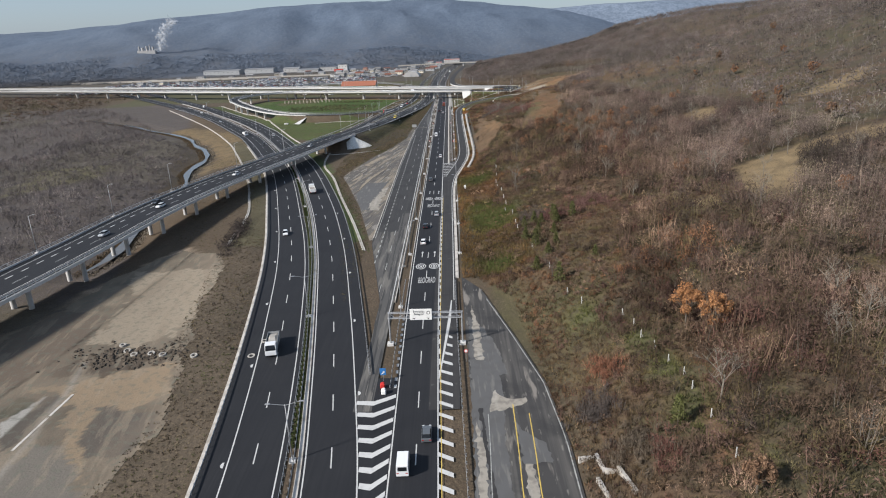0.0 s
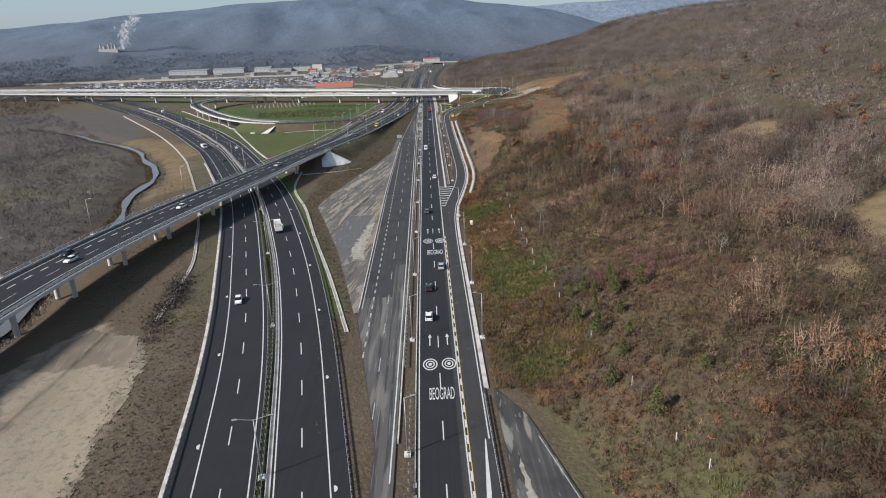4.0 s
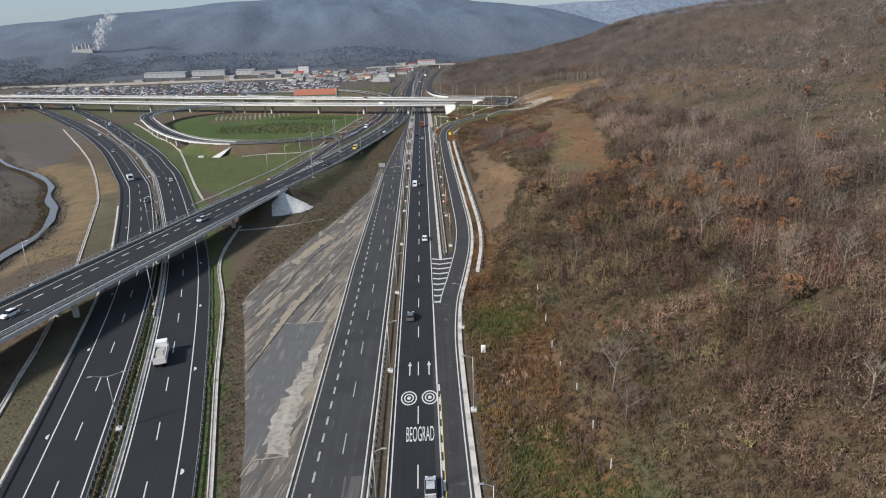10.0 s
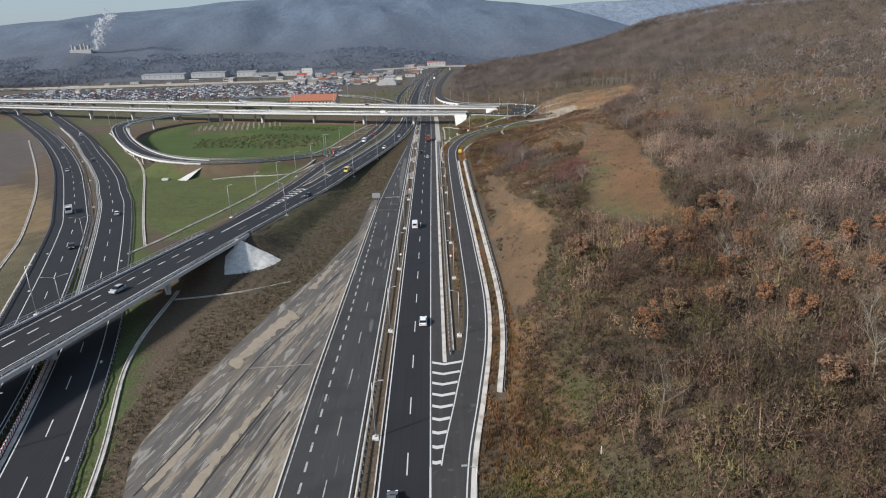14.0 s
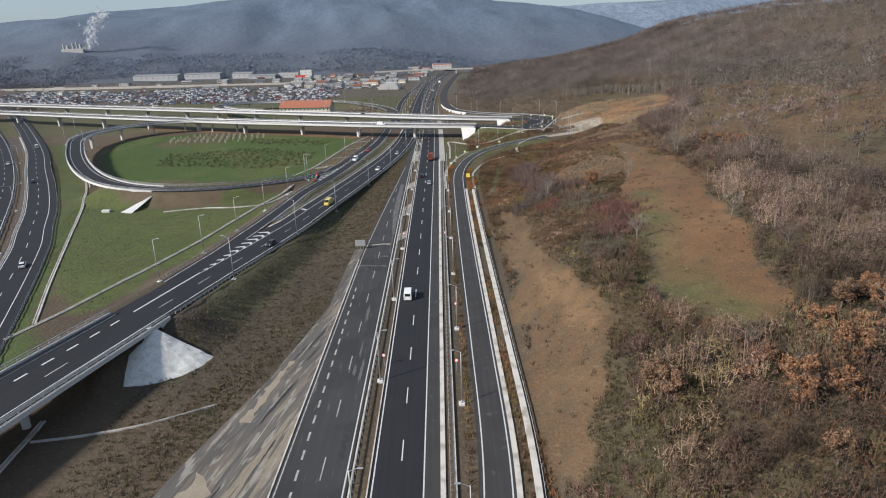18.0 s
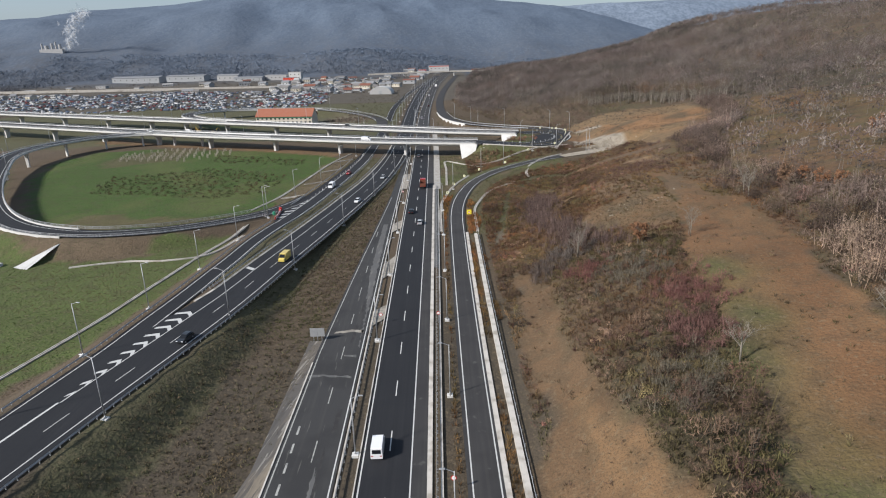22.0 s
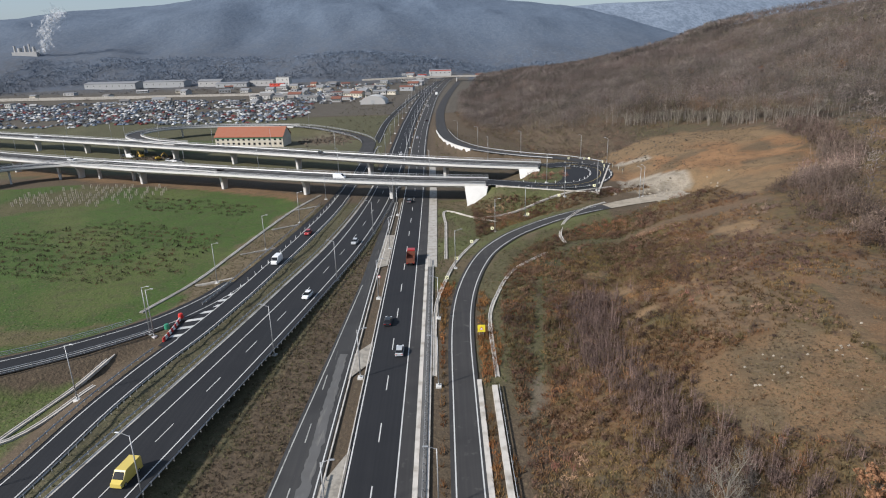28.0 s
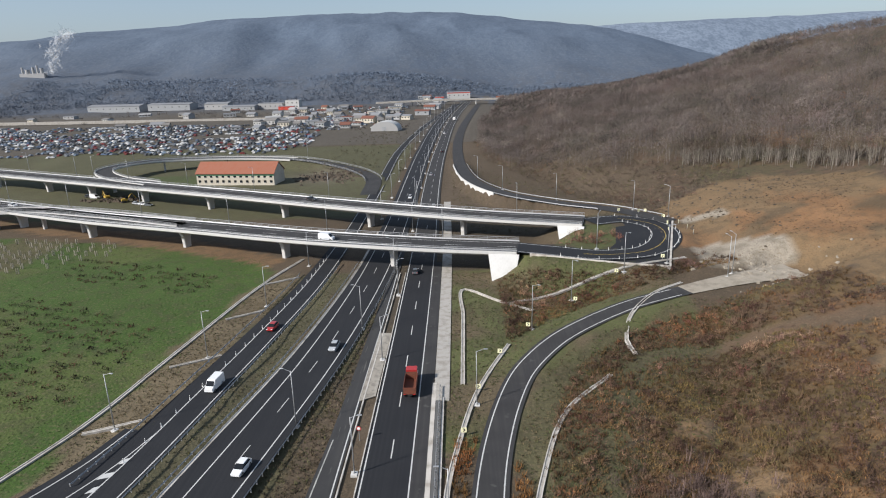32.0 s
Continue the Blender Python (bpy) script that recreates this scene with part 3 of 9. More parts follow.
brush = (X > np.interp(Y, [0, 80, 150, 170, 300, 360, 560, 640, 700], [24, 22, 18, 12, 14, 18, 22, 50, 90])) & (X < 600) & (Y > 20) & (Y < 1450)
for poly in (SOIL_FIELD, OCHRE_CUT, CLEARING, TAN_KNOLL, TRACK, TRAIL, *MEADOWS, [(66, 660), (66, 735), (112, 735), (112, 660)]):
    brush &= ~inside(X + 3 * fbm(X, Y, 14, 31), Y + 4 * fbm(X, Y, 14, 41), poly)
for sx, sy, sr in SOIL_SPOTS:
    brush &= np.hypot(X - sx + 2 * fbm(X, Y, 8, 33), Y - sy) > sr * 0.85
for path in (PLATFORM, CORNER, RAMP_J, ROAD_H):
    for q in path.at(np.arange(0, path.length, 4.0)):
        brush &= np.hypot(X - q[0], Y - q[1]) > 11
Z += brush * (0.55 * fbm(X, Y, 6, 77) + 0.35 * fbm(X, Y, 3.2, 78))
jx, jy = X + 5 * fbm(X, Y, 14, 31), Y + 7 * fbm(X, Y, 14, 41)
n1, n2, n3 = fbm(X, Y, 30, 51), fbm(X, Y, 110, 61), fbm(X, Y, 9, 71)


def paint(col, mask, rgb, jitter=0.15):
    w = mask[..., None] if mask.dtype != bool else mask[..., None].astype(float)
    return col * (1 - w) + w * np.array(rgb) * (1 + jitter * n3[..., None])


cover = np.broadcast_to(np.array((0.084, 0.062, 0.042)), X.shape + (3,)).copy()
cover = paint(cover, smoothstep(-0.1, 0.35, n1), (0.096, 0.071, 0.049))
cover = paint(cover, smoothstep(0.05, 0.4, n2) * 0.7, (0.055, 0.047, 0.036))
cover = paint(cover, smoothstep(0.15, 0.45, fbm(X, Y, 60, 81)) * (X > 9) * 0.45, (0.072, 0.070, 0.034))
da, db = np.clip(0.5 + 1.1 * fbm(X, Y, 17, 310), 0, 1)[..., None], np.clip(0.5 + 1.1 * fbm(X, Y, 8, 317), 0, 1)[..., None]
drift = da * (np.array((0.098, 0.060, 0.036)) * (1 - db) + db * np.array((0.110, 0.083, 0.046))) + (1 - da) * (np.array((0.056, 0.046, 0.030)) * (1 - db) + db * np.array((0.066, 0.062, 0.030)))
slope_w = (brush & (X < 200) & (Y < 700))[..., None] * 0.85
drift *= 1 + smoothstep(470, 530, Y)[..., None] * np.array((0.55, 0.28, 0.05))
cover = cover * (1 - slope_w) + slope_w * drift
leftfield = (X < -95 - 0.33 * (Y - 150)) & (Y < 760)
cover = paint(cover, leftfield, (0.086, 0.074, 0.070))
cover = paint(cover, leftfield * smoothstep(0.15, 0.5, n2) * 0.6, (0.110, 0.098, 0.068))
cover = paint(cover, inside(jx, jy, [(-221, 296), (-243, 370), (-208, 374), (-192, 347), (-204, 319)]), (0.125, 0.112, 0.066))
cover = paint(cover, inside(jx, jy, RIVER_BANK), (0.16, 0.115, 0.062))
cover = paint(cover, inside(jx, jy, TAN_PATCH), (0.33, 0.255, 0.185), 0.3)
tan = inside(jx, jy, TAN_PATCH)
cover = paint(cover, tan * smoothstep(0.02, 0.14, n1 + 0.5 * n3), (0.23, 0.175, 0.125))
cover = paint(cover, tan * smoothstep(0.12, 0.22, fbm(X, Y, 14, 95)) * 0.7, (0.16, 0.128, 0.098))
cover = paint(cover, inside(jx, jy, [(-72, 108), (-62, 108), (-54, 92), (-58, 84), (-70, 86)]) * 0.85, (0.105, 0.090, 0.075))
cover = paint(cover, inside(jx, jy, [(-86, 125), (-82, 135), (-60, 131), (-62, 122), (-80, 121)]) * 0.9, (0.060, 0.046, 0.035), 0.4)
cover = paint(cover, inside(X, Y, [(-95.6, 100), (-95, 128), (-91, 163), (-90, 190), (-89, 190), (-89.4, 163), (-93.4, 128), (-93.6, 100)]) * 0.8, (0.085, 0.068, 0.052))
bank = ~tan & (Y > 60) & (Y < 205) & (X < np.interp(Y, [60, 112, 147, 183, 224], [-40, -47, -53, -60, -70])) & (X > -85)
cover = paint(cover, bank, (0.088, 0.068, 0.048), 0.3)
cover = paint(cover, inside(jx, jy, GREEN_TRI), (0.075, 0.098, 0.030))
cover = paint(cover, inside(X + 1.5 * n3, Y, GREEN_NECK), (0.06, 0.085, 0.026))
cover = paint(cover, inside(jx, jy, [(-176, 588), (-158, 560), (-135, 535), (-112, 528), (-92, 536), (-98, 545), (-122, 546), (-150, 565), (-172, 600)]), (0.115, 0.085, 0.056), 0.3)
cover = paint(cover, inside(X + 3 * n3, Y + 3 * n3, GREEN_FIELD), (0.048, 0.088, 0.017))
cover = paint(cover, inside(X + 3 * n3, Y + 3 * n3, GREEN_FIELD) * smoothstep(0.1, 0.4, n1) * 0.5, (0.098, 0.108, 0.036))
cover = paint(cover, inside(X + 4 * n3, Y + 3 * n3, [(-142, 568), (-138, 586), (-100, 576), (-80, 578), (-92, 568), (-128, 562)]) * 0.8, (0.110, 0.086, 0.046))
cover = paint(cover, inside(X + 4 * n3, Y + 3 * n3, [(-192, 694), (-186, 724), (-166, 740), (-146, 736), (-150, 700), (-180, 684)]) * 0.7, (0.105, 0.080, 0.048))
cover = paint(cover, inside(jx, jy, RIGHT_GRASS) * smoothstep(-0.3, 0.3, n1) * 0.7, (0.092, 0.082, 0.038))
cover = paint(cover, inside(jx, jy, SOIL_FIELD), (0.152, 0.081, 0.040), 0.25)
cover = paint(cover, inside(jx, jy, SOIL_FIELD) * smoothstep(0.10, 0.3, fbm(X, Y, 20, 101)) * 0.35, (0.120, 0.082, 0.045))
cover = paint(cover, inside(jx, jy, SOIL_FIELD) * smoothstep(60, 46, X - 0.3 * (Y - 420)) * smoothstep(500, 430, Y) * 0.55, (0.100, 0.094, 0.044))
cover = paint(cover, inside(jx, jy, SOIL_FIELD) * smoothstep(66, 72, X - 0.3 * (Y - 430)) * smoothstep(425, 450, Y) * 0.8, (0.230, 0.128, 0.062), 0.3)
cover = paint(cover, inside(jx, jy, TAWNY) * 0.8, (0.098, 0.072, 0.040), 0.3)
cover = paint(cover, inside(jx, jy, OCHRE_CUT), (0.116, 0.072, 0.040), 0.3)
cover = paint(cover, inside(jx, jy, [(22, 400), (29, 392), (28, 415), (23, 440)]), (0.165, 0.100, 0.052))
cover = paint(cover, inside(jx, jy, CLEARING), (0.215, 0.118, 0.058), 0.35)
cover = paint(cover, inside(jx, jy, CLEARING) * smoothstep(0.1, 0.25, fbm(X, Y, 12, 99)) * 0.8, (0.095, 0.072, 0.044))
cover = paint(cover, inside(jx, jy, CLEARING) * smoothstep(0.0, 0.3, n1), (0.18, 0.120, 0.066))
cover = paint(cover, inside(jx, jy, KNOLL) * smoothstep(-0.1, 0.15, fbm(X, Y, 15, 102)), (0.135, 0.090, 0.054), 0.35)
cover = paint(cover, inside(jx, jy, [(-66, 570), (-52, 570), (-44, 690), (-56, 690), (-64, 640), (-68, 606)]), (0.135, 0.106, 0.066), 0.3)
cover = paint(cover, inside(X, Y, [(-66, 500), (-50, 500), (-31, 690), (-46, 690)]), (0.086, 0.080, 0.046), 0.3)
cover = paint(cover, (X < np.interp(Y, ROAD_DL.P[:, 1], ROAD_DL.P[:, 0]) - 9.0) & (X > np.interp(Y, [205, 242, 274, 335, 391, 444], [-78, -82.4, -91.4, -112, -134.5, -157])) & (Y > 200) & (Y < 445), (0.086, 0.076, 0.044), 0.3)
cover = paint(cover, inside(X + 2 * n3, Y, [(-60, 415), (-48, 415), (-36, 520), (-21, 640), (-19, 700), (-24, 690), (-42, 530), (-54, 450)]) * 0.8, (0.084, 0.082, 0.042), 0.3)
for m in MEADOWS:
    cover = paint(cover, inside(jx + 6 * n1, jy + 8 * n1, m), (0.20, 0.145, 0.080), 0.3)
for sx, sy, sr in ((11, 225, 7), (19, 314, 6), (14, 213, 8), (10, 237, 6), (11, 287, 8), (54, 271, 6), (63, 258, 5), (19, 223, 6), (34, 109, 4), (36, 99, 4), (37, 89, 4), (27, 128, 4), (12, 173, 6), (37, 82, 3), (48, 437, 5), (50, 405, 6), (53, 392, 5), (57, 448, 4), (60, 468, 4)):
    cover = paint(cover, np.exp(-((jx - sx) ** 2 + ((jy - sy) * 0.7) ** 2) / sr**2) * 0.8, (0.072, 0.082, 0.030), 0.3)
rust_bank = inside(jx, jy, [(36, 92), (40, 84), (41, 72), (35, 70), (33, 80)])
cover = paint(cover, rust_bank, (0.15, 0.085, 0.050), 0.3)
cover = paint(cover, inside(jx, jy, TAN_KNOLL), (0.148, 0.092, 0.050), 0.35)
cover = paint(cover, inside(jx, jy, TAN_KNOLL) * smoothstep(0.05, 0.2, fbm(X, Y, 9, 104)) * 0.7, (0.10, 0.078, 0.048))
cover = paint(cover, inside(X, Y, TRACK) * 0.8, (0.15, 0.122, 0.092))
cover = paint(cover, inside(X + n3, Y + n3, TRAIL) * 0.8, (0.125, 0.082, 0.052))
cover = paint(cover, np.exp(-((X - 23.5) ** 2 + (Y - 592) ** 2) / 5.0) > 0.4, (0.34, 0.32, 0.29))
for sx, sy, sr in SOIL_SPOTS:
    cover = paint(cover, np.exp(-((jx - sx) ** 2 + (jy - sy) ** 2) / sr**2) > 0.45, (0.20, 0.130, 0.072), 0.3)
mid = (X > -2) & (X < 62) & (Y > 595) & (Y < 690) & (X < 5 + 1.0 * (Y - 590))
cover = paint(cover, mid, (0.084, 0.092, 0.036), 0.3)
cover = paint(cover, mid * smoothstep(0.0, 0.3, fbm(X, Y, 18, 97)), (0.105, 0.082, 0.05), 0.3)
cover = paint(cover, (Y > 760) & (Y < 1000) & (X < -30) & (X > -420), (0.080, 0.080, 0.042))
cover = paint(cover, np.exp(-((X + 76) ** 2 / 260 + (Y - 862) ** 2 / 380)) * 0.9, (0.150, 0.125, 0.100), 0.3)
cover = paint(cover, inside(X + 4 * n3, Y + 3 * n3, [(-190, 850), (-150, 822), (-142, 850), (-150, 876), (-180, 880)]), (0.062, 0.084, 0.030), 0.2)
cover = paint(cover, inside(jx, jy, [(10, 545), (24, 545), (36, 600), (60, 640), (60, 655), (34, 638), (22, 626), (12, 600)]), (0.085, 0.078, 0.040), 0.3)
cover = paint(cover, (Y > 1000) & (X < 60), (0.088, 0.078, 0.066))
soil_band = inside(X, Y + 3 * n3, [(-230, 775), (-140, 737), (-60, 700), (-56, 707), (-100, 735), (-180, 768), (-230, 790)])
cover = paint(cover, soil_band, (0.16, 0.10, 0.055))
cover = paint(cover, inside(X + 1.2 * n3, Y + n3, [(73, 690), (80, 694), (92, 690), (99, 684), (97, 674), (86, 671), (74, 676)]), (0.30, 0.262, 0.21))
cover = paint(cover, inside(X + n3, Y + n3, [(81, 719), (83, 727), (98, 723), (96, 717)]), (0.30, 0.262, 0.21))
cover = paint(cover, inside(X, Y, [(34, 695), (47, 690), (54, 697), (59, 717), (48, 720), (36, 712)]), (0.080, 0.092, 0.034), 0.2)
verge = (X > 8) & (X < 20 + 4 * n1) & (Y > 160) & (Y < 350)
cover = paint(cover, verge, (0.14, 0.082, 0.038))
# haze painted into the cover: bluer, then paler with distance
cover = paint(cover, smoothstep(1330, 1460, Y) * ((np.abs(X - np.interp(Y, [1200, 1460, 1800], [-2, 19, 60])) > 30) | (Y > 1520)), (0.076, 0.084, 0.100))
far_haze = smoothstep(1480, 2100, Y)
cover = cover * (1 - far_haze[..., None]) + far_haze[..., None] * (np.where((Y > 2800)[..., None], np.array((0.165, 0.205, 0.262)), np.array((0.090, 0.119, 0.163))) * (1 + 0.10 * fbm(X, Y, 260, 91)[..., None] + 0.08 * fbm(X, Y, 70, 93)[..., None]))

nyy, nxx = X.shape
idx = np.arange(nyy * nxx).reshape(nyy, nxx)
quads = np.stack([idx[:-1, :-1], idx[:-1, 1:], idx[1:, 1:], idx[1:, :-1]], -1).reshape(-1, 4)
ground = tagged(piece("ground", np.stack([X, Y, Z], -1), quads, GROUND, smooth=True), "rough winter land with brown scrub, bare soil and grass", "ground", kind="structure")
ground.data.materials.append(HAZED_WOOD)
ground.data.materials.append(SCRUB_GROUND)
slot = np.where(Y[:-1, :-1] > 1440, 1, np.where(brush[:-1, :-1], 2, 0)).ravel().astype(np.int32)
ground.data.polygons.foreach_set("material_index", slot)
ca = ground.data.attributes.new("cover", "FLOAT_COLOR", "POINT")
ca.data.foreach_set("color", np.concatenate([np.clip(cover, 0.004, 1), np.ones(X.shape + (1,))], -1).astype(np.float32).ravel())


def height(x, y):
    """Height of the ground sheet at points."""
    x, y = np.asarray(x, float), np.asarray(y, float)
    i = np.clip(np.searchsorted(gx, x) - 1, 0, nxx - 2)
    j = np.clip(np.searchsorted(gy, y) - 1, 0, nyy - 2)
    u, v = (x - gx[i]) / (gx[i + 1] - gx[i]), (y - gy[j]) / (gy[j + 1] - gy[j])
    return (Z[j, i] * (1 - u) + Z[j, i + 1] * u) * (1 - v) + (Z[j + 1, i] * (1 - u) + Z[j + 1, i + 1] * u) * v

# ---- roads ----
def road(name, label):
    return thing(name, label, "road", kind="structure")


def line(parent, path, off, s0=None, s1=None, width=0.22, mat=PAINT, dz=0.03, name="edge_line"):
    return piece(name, *sweep(path, [(lambda s: val(off, s) + width / 2, dz), (lambda s: val(off, s) - width / 2, dz)], s0, s1), mat, parent)


def _stuffed(ob, parent):
    if parent.get("kind") != "structure":
        ob["kind"] = "stuff"
    return ob


def dash_line(parent, path, off, s0, s1, dash=5.5, gap=10.95, width=0.2, mat=PAINT, dz=0.03, name="lane_marking"):
    return _stuffed(piece(name, *dashes(path, off, width, dash, gap, s0, s1, dz), mat, parent), parent)


ra = road("road_main", "new dark asphalt carriageway with white lane markings")
yA = ROAD_A.s_at_y
ribbon("asphalt", ROAD_A, -3.7, 4.5, ASPHALT, ra, 0.0, None, yA(700))
ribbon("asphalt", ROAD_A, -4.6, 4.5, ASPHALT_MID, ra, 0.0, yA(700), None)
ribbon("shoulder", ROAD_A, -6.4, -3.7, ASPHALT_MID, ra, 0.0, yA(330), yA(700), "grey worn asphalt shoulder")
line(ra, ROAD_A, 4.1)
line(ra, ROAD_A, -3.6)
dash_line(ra, ROAD_A, 0.0, yA(67.95), yA(1500))

rc = road("road_old", "grey patched old carriageway with worn markings")
yC = ROAD_C.s_at_y
C_left = lambda s: np.interp(s, [yC(150), yC(200), yC(330), yC(465), yC(500), yC(530), yC(560), yC(600), yC(700)], [3, 10.9, 11.2, 9.5, 8.0, 6.6, 5.0, 3.2, 1.8])
ribbon("asphalt", ROAD_C, -0.5, C_left, OLD_LANE, rc, 0.0, yC(136), None)
line(rc, ROAD_C, 0.0, yC(140), yC(690))
line(rc, ROAD_C, lambda s: C_left(s) - 0.7, yC(205), yC(600), mat=PAINT_OLD)
dash_line(rc, ROAD_C, 3.9, yC(461.3) - 16.9 * 18, yC(556), 5.6, 11.3, mat=PAINT_OLD)
dash_line(rc, ROAD_C, 7.7, yC(180), yC(440), 2.5, 2.5, 0.35, mat=PAINT_OLD)

for nm, path, sh_l, sh_r in (("road_left", ROAD_DL, 8.2, -5.2), ("road_right", ROAD_DR, 5.0, -7.4)):
    rd = road(nm, "curving dark asphalt motorway carriageway with white markings")
    ribbon("asphalt", path, sh_r, sh_l, ASPHALT, rd, 0.0)
    line(rd, path, 4.2)
    line(rd, path, -4.2)
    dash_line(rd, path, 0.0, path.s_at_y(85.8 if path is ROAD_DL else 84.2) - 33.4, path.length - 10, 5.6, 11.1)

rh = road("road_slip", "dark asphalt slip road curving up to a junction")
yH = ROAD_H.s_at_y
s_h = float(np.interp(62, ROAD_H.P[60:, 0], ROAD_H.s[60:]))
ribbon("asphalt", ROAD_H, -2.9, 2.9, ASPHALT_MID, rh, 0.004, yH(100), s_h)
ribbon("gravel", ROAD_H, lambda s: -2.9 - 0.08 * (s - s_h), lambda s: 2.9 + 0.05 * (s - s_h), GRAVEL, rh, 0.0, s_h, None, "pale gravel end of the road")
line(rh, ROAD_H, 2.1, yH(300), s_h - 3)
line(rh, ROAD_H, -2.1, yH(150), s_h - 3)

# ---- flyover ----
fe = thing("flyover", "long concrete flyover with dark asphalt deck and steel railings", "bridge")
yE = ROAD_E.s_at_y
s_ab = yE(402)
def deck(parent, path, right, left, s0, s1, depth=1.5):
    """Concrete deck with raised rims, tapering underneath; the left rim may be a function of the length."""
    def rim(f, inset=0.0):
        return lambda q: right + inset + f * (val(left, q) - right - inset * (2 if f else 1))
    prof = [(right, 0.35), (right, -0.55), (rim(0.16), -0.75), (rim(0.24), -depth), (rim(0.76), -depth), (rim(0.84), -0.75), (left, -0.55), (left, 0.35), (lambda q: val(left, q) - 0.5, 0.35), (lambda q: val(left, q) - 0.5, -0.05), (right + 0.5, -0.05), (right + 0.5, 0.35)]
    return piece("deck", *sweep(path, prof, s0, s1, closed=True), CONCRETE, parent)


def by_y(ys, offs):
    """An offset of the flyover's line given at places along it."""
    return lambda q: np.interp(q, [yE(v) for v in ys], offs)


FLY_LEFT = by_y([300, 340, 372, 402, 420], [18.0, 16.8, 15.6, 14.8, 14.4])
FLY_THIN = by_y([270, 340, 402, 440, 480], [7.0, 6.4, 5.6, 5.4, 5.4])
FLY_BOLD = by_y([270, 340, 402], [11.6, 11.0, 9.7])
deck(fe, ROAD_E, -0.8, FLY_LEFT, None, s_ab + 6)
ribbon("asphalt", ROAD_E, -0.25, lambda q: FLY_LEFT(q) - 0.6, ASPHALT, fe, 0.0, None, s_ab + 6)
re = road("road_embankment", "dark asphalt carriageway running down an embankment")
E_left = by_y([402, 420, 439, 455, 476, 492, 600, 700], [14.4, 14.2, 14.6, 14.6, 14.2, 12.7, 12.6, 11.0])
ribbon("asphalt", ROAD_E, -0.25, E_left, ASPHALT, re, 0.0, s_ab + 6, None)
E_phase = yE(526.2) - 16.5 * 40
for par, a, b in ((fe, 0, s_ab + 6), (re, s_ab + 6, ROAD_E.length)):
    line(par, ROAD_E, lambda q: FLY_THIN(q) - 3.8, a, b)
    dash_line(par, ROAD_E, FLY_THIN, E_phase + 16.5 * math.ceil((a - E_phase) / 16.5), b - 6, 5.5, 11.0, 0.16)
line(fe, ROAD_E, lambda q: FLY_BOLD(q) + 3.2, 0, s_ab + 6)
line(re, ROAD_E, by_y([437, 475, 490, 700], [9.7, 9.5, 9.15, 9.15]), yE(437), None)
dash_line(fe, ROAD_E, FLY_BOLD, yE(336.7) - 6.1 * 50, s_ab + 4, 2.9, 3.2, 0.42)
rl = road("road_branch", "narrow dark asphalt branch road joined by a loop ramp")
ribbon("asphalt", ROAD_EL, -2.6, 3.2, ASPHALT, rl, 0.006)
line(rl, ROAD_EL, -2.0)
line(rl, ROAD_EL, 2.3, 0, ROAD_EL.s_at_y(566))
line(rl, ROAD_EL, 2.6, ROAD_EL.s_at_y(566), None)

# ---- loop ramp and the twin overpass ----
lf = thing("loop_ramp", "curved concrete loop ramp on round piers", "bridge")
s_f = float(np.interp(-122, LOOP_F.P[80:, 0], LOOP_F.s[80:]))
deck(lf, LOOP_F, -4.8, 4.8, 0, s_f, 1.2)
ribbon("asphalt", LOOP_F, -4.2, 4.2, ASPHALT, lf, 0.0, 0, None)
line(lf, LOOP_F, -2.6)
line(lf, LOOP_F, 2.6)
for nm, path in (("overpass", DECK_N), ("overpass", DECK_F)):
    ov = thing(nm, "long pale concrete overpass deck on tapered piers", "bridge", "twin overpass")
    deck(ov, path, -6.6, 6.6, None, None, 1.9)
    ribbon("asphalt", path, -6.0, 6.0, ASPHALT_MID, ov, 0.0)
    line(ov, path, 4.2)
    line(ov, path, -4.2)
    dash_line(ov, path, 0, 0, path.length)
l2 = thing("loop_ramp", "curved concrete loop ramp on round piers", "bridge")
deck(l2, LOOP_2, -4.8, 4.8, 0, LOOP_2.length * 0.62, 1.2)
ribbon("asphalt", LOOP_2, -4.2, 4.2, ASPHALT_MID, l2, 0.0)
rj = road("road_ramp", "asphalt ramp running down beside the wooded slope")
ribbon("asphalt", RAMP_J, -3.6, 3.6, ASPHALT_MID, rj, 0.0)

P = math.pi
# ---- bridges: piers, railings, abutments ----
def railing(parent, path, off, s0, s1, every=2.5, tall=1.05, base=0.3):
    """Steel railing: two rails and many slim posts."""
    for z, r in ((base + tall, 0.06), (base + tall * 0.55, 0.04), (base + 0.15, 0.04)):
        lo, hi = (lambda q, r=r: val(off, q) - r), (lambda q, r=r: val(off, q) + r)
        piece("rail", *sweep(path, [(lo, z - r), (hi, z - r), (hi, z + r), (lo, z + r)], s0, s1, closed=True), STEEL, parent)
    s = np.arange(s0, s1, every)
    p = path.at(s, val(off, s), base - 0.1)
    ob = piece("post", *boxes(p, (0.045, 0.045, tall + 0.1), [path.heading(q) for q in s]), STEEL, parent)
    ob["kind"] = "stuff"


